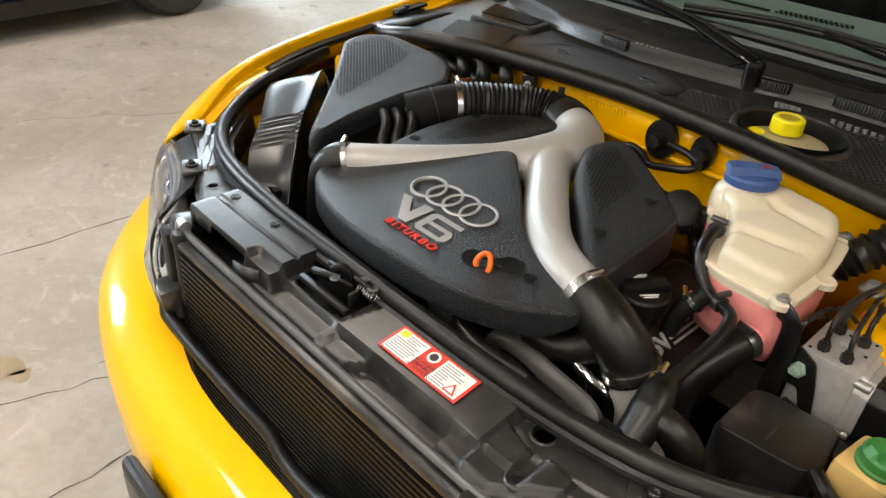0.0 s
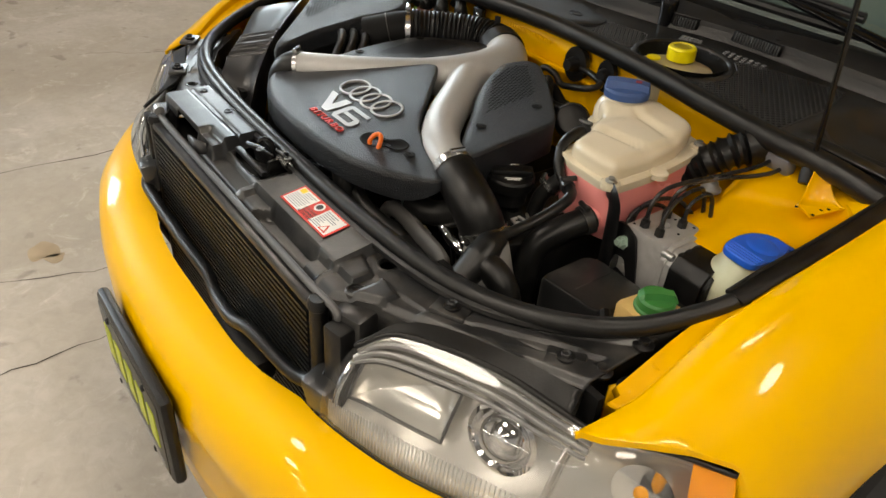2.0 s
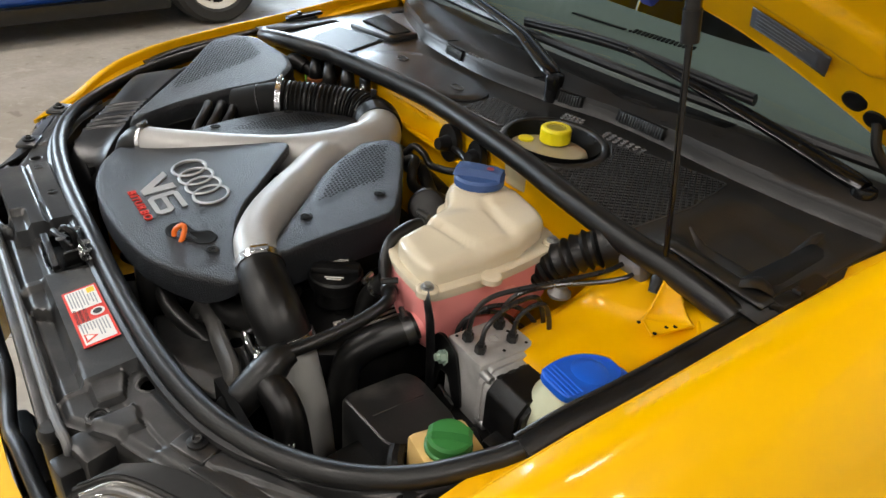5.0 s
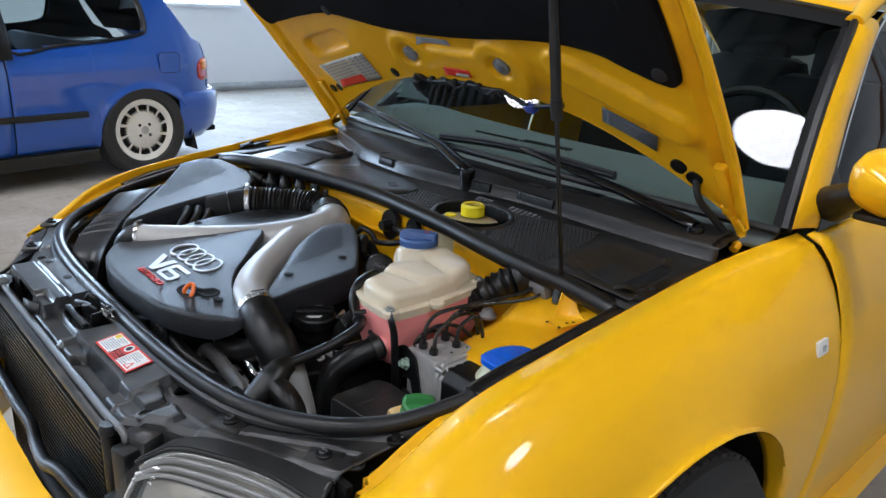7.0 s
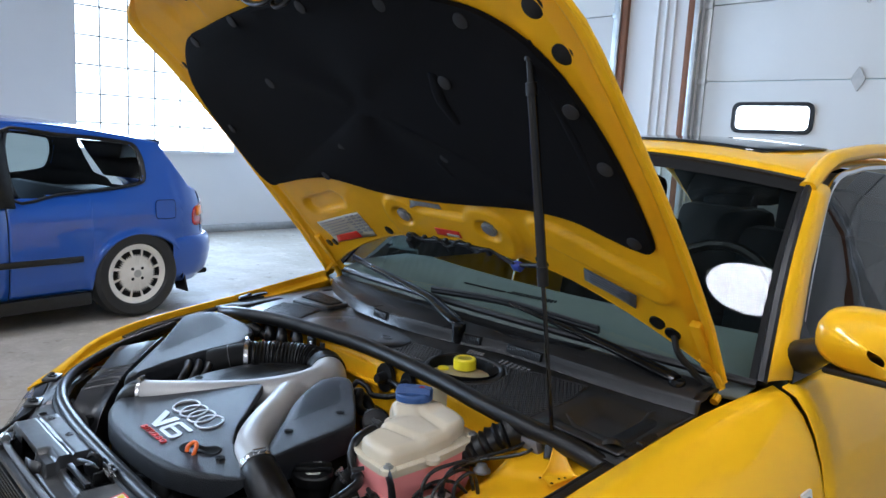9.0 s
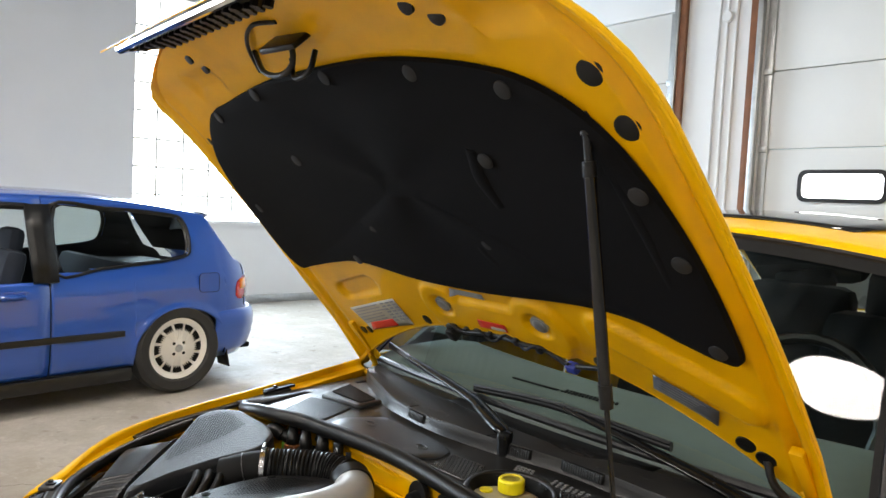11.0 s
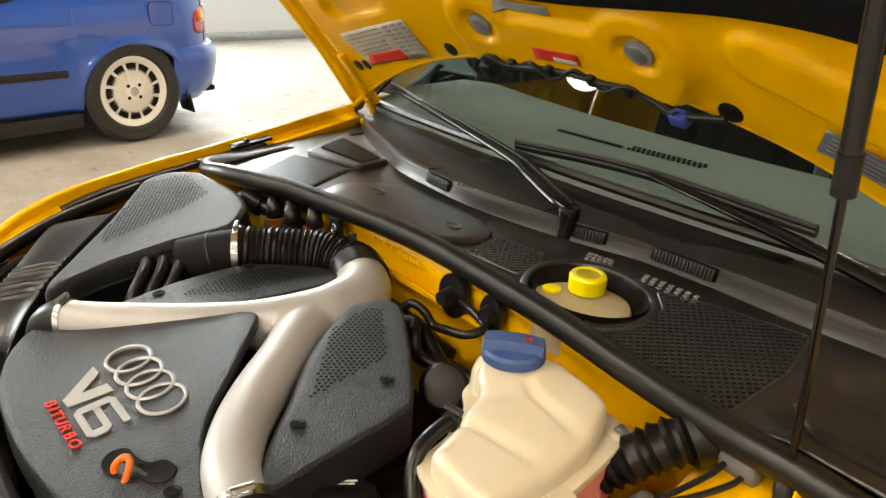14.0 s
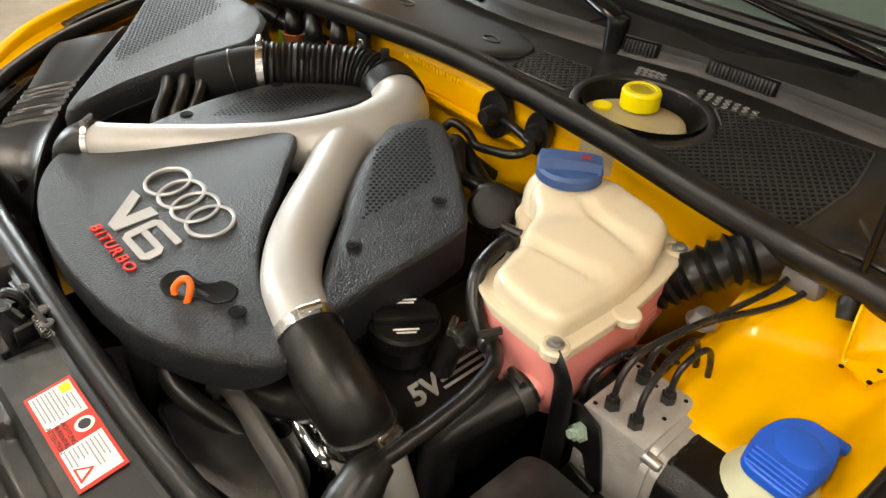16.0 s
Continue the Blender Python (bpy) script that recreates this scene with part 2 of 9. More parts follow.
def smooth_path(pts, n=8):
    """Catmull-Rom through the points."""
    p = [V(q) for q in pts]
    if len(p) < 3:
        return p
    p = [2 * p[0] - p[1]] + p + [2 * p[-1] - p[-2]]
    out = []
    for i in range(1, len(p) - 2):
        for k in range(n):
            t = k / n
            a, b, c, d = p[i - 1:i + 3]
            out.append(0.5 * (2 * b + (c - a) * t + (2 * a - 5 * b + 4 * c - d) * t * t + (3 * b - a - 3 * c + d) * t ** 3))
    return out + [p[-2]]


def tube(pts, r, seg=10, n=8, bm=None, smooth=True, ribs=None, flat=1.0, up=(0, 0, 1)):
    """Tube along a curve; r one radius or one for each point; ribs (pitch, depth) makes a bellows; flat squeezes it along up."""
    bm = bm or bmesh.new()
    path = smooth_path(pts, n) if smooth else [V(q) for q in pts]
    if ribs:
        dense = []
        for a, b in zip(path, path[1:]):
            k = max(1, int((b - a).length / (ribs[0] / 4)))
            dense += [a.lerp(b, i / k) for i in range(k)]
        path = dense + [path[-1]]
    m = len(path)
    rad = [r] * m if not isinstance(r, (list, tuple)) else [float(np.interp(i / (m - 1) * (len(r) - 1), range(len(r)), r)) for i in range(m)]
    if ribs:
        d, rr = 0.0, []
        for i in range(m):
            d += (path[i] - path[i - 1]).length if i else 0
            rr.append(rad[i] - ribs[1] * (0.5 + 0.5 * math.cos(2 * math.pi * d / ribs[0])))
        rad = rr
    rings, side = [], None
    for i, p in enumerate(path):
        d = (path[min(i + 1, m - 1)] - path[max(i - 1, 0)]).normalized()
        if side is None:
            side = d.cross(V(up))
            side = side.normalized() if side.length > 1e-3 else d.orthogonal().normalized()
        side = (side - side.dot(d) * d).normalized()
        u = side.cross(d)
        rings.append([bm.verts.new(p + rad[i] * (math.cos(a) * side + flat * math.sin(a) * u)) for a in (2 * math.pi * k / seg for k in range(seg))])
    for a, b in zip(rings, rings[1:]):
        for k in range(seg):
            bm.faces.new((a[k], a[(k + 1) % seg], b[(k + 1) % seg], b[k]))
    bm.faces.new(rings[0][::-1])
    bm.faces.new(rings[-1])
    return bm


def lathe(profile, at, axis=(0, 0, 1), seg=32, bm=None, wave=None, loop=False):
    """Turned body: profile of (radius, height) along axis from the point at; wave (count, depth) ribs it round."""
    bm = bm or bmesh.new()
    q = V(axis).to_track_quat("Z", "Y").to_matrix()
    rings = []
    for r, h in profile:
        ring = []
        for k in range(seg):
            a = 2 * math.pi * k / seg
            rr = r * (1 + (wave[1] * (1 if math.sin(wave[0] * a) > 0 else -1) if wave else 0))
            ring.append(bm.verts.new(V(at) + q @ V((rr * math.cos(a), rr * math.sin(a), h))))
        rings.append(ring)
    for a, b in zip(rings, rings[1:] + (rings[:1] if loop else [])):
        for k in range(seg):
            bm.faces.new((a[k], a[(k + 1) % seg], b[(k + 1) % seg], b[k]))
    if not loop:
        bm.faces.new(rings[0][::-1])
        bm.faces.new(rings[-1])
    return bm


def closed_curve(pts, n=6, tension=0.5):
    """Closed smooth outline through 2D points."""
    p = [V((*q, 0)) for q in pts]
    m, out = len(p), []
    for i in range(m):
        a, b, c, d = p[i - 1], p[i], p[(i + 1) % m], p[(i + 2) % m]
        for k in range(n):
            t = k / n
            m0, m1 = tension * (c - a), tension * (d - b)
            h = (2 * t ** 3 - 3 * t * t + 1) * b + (t ** 3 - 2 * t * t + t) * m0 + (-2 * t ** 3 + 3 * t * t) * c + (t ** 3 - t * t) * m1
            out.append((h.x, h.y))
    return out


def round_corners(pts, r=0.02, n=4):
    """Polygon with its corners rounded."""
    out, m = [], len(pts)
    for i in range(m):
        p, a, b = V(pts[i]), V(pts[i - 1]), V(pts[(i + 1) % m])
        da, db = (a - p), (b - p)
        ra, rb = min(r, da.length * 0.45), min(r, db.length * 0.45)
        s, e = p + da.normalized() * ra, p + db.normalized() * rb
        for k in range(n + 1):
            t = k / n
            q = s * (1 - t) ** 2 + 2 * p * t * (1 - t) + e * t * t
            out.append((q.x, q.y))
    return out


def slab(outline, top, thick, edge=0.006, crown=0.0, bm=None, rings=(0.93, 0.8, 0.6, 0.35)):
    """Moulded cover: outline in plan, top height top(x, y), side walls thick deep, a rounded rim and a crowned top."""
    bm = bm or bmesh.new()
    cx, cy = sum(p[0] for p in outline) / len(outline), sum(p[1] for p in outline) / len(outline)
    size = sum(math.hypot(p[0] - cx, p[1] - cy) for p in outline) / len(outline)
    k = edge / size
    levels = [(1.0, -thick, 0), (1.0, -edge, 0), (1 - 0.3 * k, -0.3 * edge, 0), (1 - k, 0, 0)] + [(s, 0, 1 - s) for s in rings]
    prev = None
    for s, dz, cr in levels:
        ring = []
        for x, y in outline:
            px, py = cx + (x - cx) * s, cy + (y - cy) * s
            ring.append(bm.verts.new((px, py, top(px, py) + dz + crown * (1 - (1 - cr) ** 2))))
        if prev:
            n = len(ring)
            for i in range(n):
                bm.faces.new((prev[i], prev[(i + 1) % n], ring[(i + 1) % n], ring[i]))
        prev = ring
    c = bm.verts.new((cx, cy, top(cx, cy) + crown))
    n = len(prev)
    for i in range(n):
        bm.faces.new((prev[i], prev[(i + 1) % n], c))
    return bm


def moulded(outline, top, skirt, radius, rings=(0.85, 0.65, 0.4, 0.15), steps=5):
    """Moulded cover: skirt(x, y) deep walls and an edge rounded by radius(x, y), running into the top surface."""
    bm = bmesh.new()
    n = len(outline)
    area = sum(outline[i - 1][0] * outline[i][1] - outline[i][0] * outline[i - 1][1] for i in range(n))
    turn = 1 if area > 0 else -1
    inward = []
    for i in range(n):
        a, b = V(outline[i - 2]), V(outline[(i + 2) % n])
        d = (b - a).normalized()
        inward.append(V((-d.y, d.x)) * turn)
    levels = []
    ring = []
    for (x, y), k in zip(outline, inward):
        q = V((x, y)) + k * radius(x, y)
        ring.append((x, y, top(q.x, q.y) - radius(x, y) - skirt(x, y)))
    levels.append(ring)
    for s in range(steps + 1):
        a = s / steps * math.pi / 2
        ring = []
        for (x, y), k in zip(outline, inward):
            r = radius(x, y)
            q, p = V((x, y)) + k * r, V((x, y)) + k * r * (1 - math.cos(a))
            ring.append((p.x, p.y, top(q.x, q.y) - r * (1 - math.sin(a))))
        levels.append(ring)
    last = levels[-1]
    cx, cy = sum(p[0] for p in last) / n, sum(p[1] for p in last) / n
    for s in rings:
        levels.append([(cx + (x - cx) * s, cy + (y - cy) * s, top(cx + (x - cx) * s, cy + (y - cy) * s)) for x, y, _ in last])
    g = [[bm.verts.new(p) for p in r] for r in levels]
    for a, b in zip(g, g[1:]):
        for i in range(n):
            bm.faces.new((a[i], a[(i + 1) % n], b[(i + 1) % n], b[i]))
    bm.faces.new(g[-1])
    bm.faces.new(g[0][::-1])
    return bm


def blended(ob, voxel=0.003, rounds=10):
    """Runs overlapping bodies of one mesh into each other."""
    m = ob.modifiers.new("blend", "REMESH")
    m.mode, m.voxel_size, m.use_smooth_shade = "VOXEL", voxel, True
    s = ob.modifiers.new("soften", "SMOOTH")
    s.factor, s.iterations = 0.5, rounds
    return ob


def sheet(rows, bm=None, wrap=False):
    """Quads between rows of points."""
    bm = bm or bmesh.new()
    g = [[bm.verts.new(p) for p in r] for r in rows]
    for a, b in zip(g, g[1:]):
        for i in range(len(a) - (0 if wrap else 1)):
            j = (i + 1) % len(a)
            bm.faces.new((a[i], a[j], b[j], b[i]))
    return bm


def prism(outline, z0, z1, place=Matrix(), bm=None):
    """Straight extrusion of an outline in the local xy plane."""
    bm = bm or bmesh.new()
    lo = [bm.verts.new(place @ V((x, y, z0))) for x, y in outline]
    hi = [bm.verts.new(place @ V((x, y, z1))) for x, y in outline]
    n = len(lo)
    for i in range(n):
        bm.faces.new((lo[i], lo[(i + 1) % n], hi[(i + 1) % n], hi[i]))
    bm.faces.new(lo[::-1])
    bm.faces.new(hi)
    return bm


def interp(x, xs, ys):
    return float(np.interp(x, xs, ys))


def curve(x, xs, ys):
    """Smooth interpolation through a few stations."""
    i = max(0, min(len(xs) - 2, int(np.searchsorted(xs, x)) - 1))
    h = xs[i + 1] - xs[i]
    t = min(1, max(0, (x - xs[i]) / h))
    d = [(ys[j + 1] - ys[j]) / (xs[j + 1] - xs[j]) for j in range(len(xs) - 1)]
    m0 = d[i] if i == 0 else (d[i - 1] + d[i]) / 2
    m1 = d[i] if i == len(xs) - 2 else (d[i] + d[i + 1]) / 2
    return (2 * t ** 3 - 3 * t * t + 1) * ys[i] + (t ** 3 - 2 * t * t + t) * h * m0 + (3 * t * t - 2 * t ** 3) * ys[i + 1] + (t ** 3 - t * t) * h * m1


def text_mesh(body, size, place, extrude=0.0008, shear=0.0, wide=1.0, align="CENTER", bold=0.0):
    """Lettering as a mesh, lying in the xy plane of place."""
    cu = bpy.data.curves.new("text", "FONT")
    cu.body, cu.size, cu.extrude, cu.shear, cu.align_x, cu.align_y = body, size, extrude, shear, align, "CENTER"
    cu.resolution_u = 3
    cu.offset = bold
    ob = bpy.data.objects.new("text", cu)
    me = ob.to_mesh()
    bm = bmesh.new()
    bm.from_mesh(me)
    ob.to_mesh_clear()
    bpy.data.objects.remove(ob)
    bpy.data.curves.remove(cu)
    bm.transform(place @ Matrix.Diagonal((wide, 1, 1, 1)))
    return bm


def flat(points, thick=0.0006):
    """Thin flat piece between world corner points."""
    bm = bmesh.new()
    p = [V(q) for q in points]
    n = (p[1] - p[0]).cross(p[2] - p[0]).normalized()
    if n.z < 0:
        n = -n
    a, b = [bm.verts.new(q) for q in p], [bm.verts.new(q + n * thick) for q in p]
    m = len(p)
    for i in range(m):
        bm.faces.new((a[i], a[(i + 1) % m], b[(i + 1) % m], b[i]))
    bm.faces.new(a[::-1])
    bm.faces.new(b)
    return bm


def inside(x, y, poly):
    c, n = False, len(poly)
    for i in range(n):
        (x1, y1), (x2, y2) = poly[i], poly[i - 1]
        if (y1 > y) != (y2 > y) and x < (x2 - x1) * (y - y1) / (y2 - y1) + x1:
            c = not c
    return c


def holes(poly, top, pitch=0.006, r=0.0019, lift=0.0007, angle=0.0, seg=6, stretch=1.0):
    """Field of small punched holes, as dark dots let into a surface."""
    bm = bmesh.new()
    xs, ys = [p[0] for p in poly], [p[1] for p in poly]
    cx, cy, ca, sa = sum(xs) / len(xs), sum(ys) / len(ys), math.cos(angle), math.sin(angle)
    n = int(0.4 / pitch)
    for i in range(-n, n):
        for j in range(-n, n):
            u, w = (i + 0.5 * (j % 2)) * pitch, j * pitch * 0.87
            x, y = cx + u * ca - w * sa, cy + u * sa + w * ca
            if inside(x, y, poly):
                bm.faces.new([bm.verts.new((x + r * math.cos(2 * math.pi * k / seg) * stretch, y + r * math.sin(2 * math.pi * k / seg), top(x + r * math.cos(2 * math.pi * k / seg) * stretch, y + r * math.sin(2 * math.pi * k / seg)) + lift)) for k in range(seg)])
    return bm


def screw(parent, at, axis=(0, 0, 1), r=0.0065, mat=None, name="screw"):
    ob = part(name, lathe([(r * 1.35, 0), (r * 1.35, 0.0006), (r * 1.15, 0.0009), (r * 1.05, 0.0003), (r * 0.85, 0.0003), (r * 0.75, 0.0009), (r * 0.45, 0.0009), (r * 0.35, 0.0002)], at, axis, 16), mat or DARK, parent)
    return ob


def clamp(parent, a, b, r, mat=None, width=0.011):
    """Worm-drive hose clamp round the direction a to b."""
    a, b = V(a), V(b)
    d = (b - a).normalized()
    ob = part("hose_clamp", lathe([(r, -width / 2), (r + 0.0022, -width / 2), (r + 0.0022, width / 2), (r, width / 2)], a, d, 28), mat or STEEL, parent, "bright steel hose clamp")
    side = d.cross(V((0, 0, 1))).normalized()
    up = side.cross(d)
    part("clamp_screw", tube([a + up * (r + 0.005) - side * 0.011, a + up * (r + 0.005) + side * 0.011], 0.0042, 8, smooth=False), mat or STEEL, ob)
    return ob


# ---- the hall ----
X0, X1, Y0, Y1, H = ROOM
floor = structure("floor", box((-0.25, -3.75, -0.1), (15.0, 18.8, 0.2)), CONCRETE, "worn pale concrete hall floor with stains", "floor")
random.seed(3)


def crack(a, b, wide, wander):
    """Thin wandering crack let into the slab."""
    a, b = V(a), V(b)
    n = max(6, int((b - a).length / 0.05))
    side = (b - a).cross(V((0, 0, 1))).normalized()
    off, rows = 0.0, []
    for i in range(n + 1):
        off = off * 0.92 + random.uniform(-wander, wander)
        p, w = a.lerp(b, i / n) + side * off, wide * random.uniform(0.4, 1.3)
        rows.append([V((*(p - side * w).xy, 0.0012)), V((*(p + side * w).xy, 0.0012))])
    part("crack", sheet(rows), CRACK, floor, "narrow dark crack in the slab")


crack((-1.63, -5.0, 0), (-1.605, 3.2, 0), 0.0028, 0.006)
crack((-1.05, -0.55, 0), (-0.90, 0.12, 0), 0.0018, 0.016)
crack((-0.95, 0.10, 0), (-0.75, 0.75, 0), 0.0014, 0.018)
crack((-0.60, -0.75, 0), (-0.62, 0.05, 0), 0.0018, 0.014)
crack((-2.6, 0.4, 0), (-2.1, 1.6, 0), 0.0016, 0.02)
for cx, cy, r in ((-1.07, -0.08, 0.05), (-1.02, -0.06, 0.03)):
    o = closed_curve([(cx + r * random.uniform(0.6, 1.25) * math.cos(k), cy + r * random.uniform(0.6, 1.25) * math.sin(k)) for k in (0.7 * i for i in range(9))], 4)
    part("oil_stain", prism(o, 0.0004, 0.0009), OIL, floor, "brown oil stain on the concrete")
bm = box((-0.25, -3.75, H + 0.16), (15.0, 18.8, 0.1))
for i in range(48):
    box((X0 + 0.16 + 0.3 * i, -3.75, H + 0.05), (0.17, 18.7, 0.12), 0.02, bm=bm, seg=1)
structure("ceiling", bm, CEIL, "dark ribbed metal hall ceiling", "ceiling")
# unseen east wall, kept grey so less light bounces onto the car's flank
structure("wall_east", box((X1 + 0.1, -3.8, H / 2), (0.2, 18.6, H)), material("bounce_cutting_grey", (0.36, 0.365, 0.37), 0.7, 0, 0.05, 3, 0.1, 60), "plain unseen wall, greyed to cut bounce light", "wall")
structure("wall_south", box((-0.25, Y0 - 0.1, H / 2), (15.0, 0.2, H)), WALL, "plain white painted wall", "wall")


def wall_with_holes(name, axis, at, lo, hi, holes, thick, mat, label):
    """Wall along the other axis with through openings (a0, a1, z0, z1)."""
    bm = bmesh.new()

    def slabbox(a0, a1, z0, z1):
        c, s = (a0 + a1) / 2, a1 - a0
        if axis == "x":
            box((at, c, (z0 + z1) / 2), (thick, s, z1 - z0), bm=bm)
        else:
            box((c, at, (z0 + z1) / 2), (s, thick, z1 - z0), bm=bm)
    edge = lo
    for a0, a1, z0, z1 in holes:
        slabbox(edge, a0, 0, H)
        if z0 > 0:
            slabbox(a0, a1, 0, z0)
        slabbox(a0, a1, z1, H)
        edge = a1
    slabbox(edge, hi, 0, H)
    return structure(name, bm, mat, label, "wall")


WIN = [(-3.45, -1.55, 1.0, 3.6), (2.44, 4.34, 1.0, 3.6)]
wall_with_holes("wall_west", "x", X0 - 0.15, Y0, Y1 + 0.2, WIN, 0.3, WALL, "white painted block wall with tall window openings")
DOORS = [(-6.1, -2.52, 0, 3.13), (-1.72, 1.88, 0, 3.13)]
wall_with_holes("wall_north", "y", Y1 + 0.12, X0, X1 + 0.2, DOORS, 0.2, WALL, "white painted wall between the garage doors")

# steel-barred windows
for k, (a0, a1, z0, z1) in enumerate(WIN):
    w = thing(f"window_{k + 1}", (X0, (a0 + a1) / 2, z0), "tall bright white window with thin white glazing bars", "window", kind="structure")
    part("pane", box((X0 - 0.22, (a0 + a1) / 2, (z0 + z1) / 2), (0.01, a1 - a0, z1 - z0)), SKYGLOW, w, "overexposed daylight behind the glass")
    part("window_sill", box((X0 - 0.03, (a0 + a1) / 2, z0 + 0.02), (0.22, a1 - a0 - 0.004, 0.04), 0.005), WALL, w)
    ny, nz = 6, 8
    for i in range(1, ny):
        part("glazing_bar", box((X0 - 0.2, a0 + (a1 - a0) * i / ny, (z0 + z1) / 2), (0.02, 0.018, z1 - z0)), GALV, w)
    for i in range(1, nz):
        part("glazing_bar", box((X0 - 0.205, (a0 + a1) / 2, z0 + (z1 - z0) * i / nz), (0.02, a1 - a0, 0.018)), GALV, w)

# sectional garage doors
for k, (a0, a1, z0, z1) in enumerate(DOORS):
    d = thing(f"door_{k + 1}", ((a0 + a1) / 2, Y1, 0), "closed white sectional garage door with galvanised hinges", "garage door", kind="structure")
    seams = [0.0, 0.73, 1.33, 1.93, 2.53, 3.13]
    for z_a, z_b in zip(seams, seams[1:]):
        part("panel", box(((a0 + a1) / 2, Y1 + 0.08, (z_a + z_b) / 2), (a1 - a0 - 0.01, 0.05, z_b - z_a - 0.007), 0.004), DOOR_WHITE, d)
    for z_s in seams[1:5]:
        for x in (a0 + 0.02, a0 + 1.2, a1 - 1.2, a1 - 0.02):
            if x in (a0 + 0.02, a1 - 0.02):
                part("hinge", box((x, Y1 + 0.04, z_s), (0.10, 0.03, 0.05), 0.004), GALV, d)
            else:
                part("hinge", prism(round_corners([(0, -0.09), (0.045, -0.01), (0.045, 0.01), (0, 0.09), (-0.045, 0.01), (-0.045, -0.01)], 0.01), 0, 0.012, pose(x, Y1 + 0.055, z_s, 90)), GALV, d)
    for x in (a0 + 0.03, a1 - 0.03):
        part("stile", box((x, Y1 + 0.05, z1 / 2), (0.07, 0.02, z1 - 0.01), 0.003), GALV, d)
    for x, s in ((a0 - 0.03, -1), (a1 + 0.03, 1)):
        part("track", box((x, Y1 - 0.01, z1 / 2 + 0.1), (0.045, 0.05, z1 + 0.2), 0.006), GALV, d)
        part("jamb", box((x + s * 0.055, Y1 + 0.0, z1 / 2 + 0.05), (0.06, 0.04, z1 + 0.1), 0.003), WOOD, d, "bare brown timber door jamb")
    if k == 1:
        o = round_corners([(-1.40, 1.53), (-0.78, 1.53), (-0.78, 1.77), (-1.40, 1.77)], 0.07, 6)
        i_ = round_corners([(-1.37, 1.56), (-0.81, 1.56), (-0.81, 1.74), (-1.37, 1.74)], 0.05, 6)
        bm = bmesh.new()
        rows = [[V((x, Y1 + 0.052, z)) for x, z in o], [V((x, Y1 + 0.035, z)) for x, z in o], [V((x, Y1 + 0.035, z)) for x, z in i_], [V((x, Y1 + 0.052, z)) for x, z in i_]]
        part("window_frame", sheet(rows, bm, wrap=True), RUBBER, d, "black rubber window surround")
        part("window_pane", prism([(x, -z) for x, z in i_], 0, 0.006, pose(0, Y1 + 0.05, 0, -90)), SKYGLOW, d, "overexposed daylight in the small pane")

cd = thing("conduit", (-2.04, Y1, 3.0), "three thin painted conduits on the wall", "conduit", kind="structure")
for i in range(3):
    part("pipe", tube([(-2.12 + 0.08 * i, Y1 + 0.011, 1.0), (-2.12 + 0.08 * i, Y1 + 0.011, 2.8 + 0.3 * i), (-2.06 + 0.08 * i, Y1 + 0.011, 4.5)], 0.011, 8), WALL, cd)
part("junction_box", lathe([(0.045, 0), (0.045, 0.03), (0.04, 0.035)], (-2.04, Y1 + 0.018, 3.0), (0, -1, 0), 20), WALL, cd)
structure("baseboard", box((X0 + 0.01, -3.8, 0.05), (0.02, 18.2, 0.10), 0.003), GALV, "grey scuffed strip along the wall base", "baseboard")

# ceiling lamps, with the added unseen rows to the south
for x, y in LAMPS:
    lp = thing("ceiling_light", (x, y, H), "round white high-bay lamp, its southern rows added unseen", "ceiling light", "hall lamps")
    part("housing", lathe([(0.05, 0.0), (0.05, -0.12), (0.40, -0.2), (0.45, -0.26), (0.43, -0.262)], (x, y, H), seg=28), WALL, lp)
    part("diffuser", lathe([(0.425, -0.263), (0.425, -0.272), (0.38, -0.28)], (x, y, H), seg=28), LAMPGLOW, lp)

# ---- the yellow car's body ----
car = thing("car", (0, 2.1, 0), "bright yellow four-door saloon car with its hood propped open", "car")

ES, EX, EZ = [0.20, 0.30, 0.37, 0.45, 0.62, 0.80, 1.0, 1.25], [0.625, 0.645, 0.660, 0.672, 0.684, 0.690, 0.704, 0.742], [0.690, 0.718, 0.761, 0.793, 0.8245, 0.847, 0.874, 0.900]


def crest(y, s):
    """Distance of the fender's crest from the middle, on either side."""
    return curve(y, ES, EX) - s * 0.0135 * min(1.0, max(0.0, (y - 0.30) / 0.10))



ARCH_Y, ARCH_Z, ARCH_R = 0.765, 0.335, 0.350


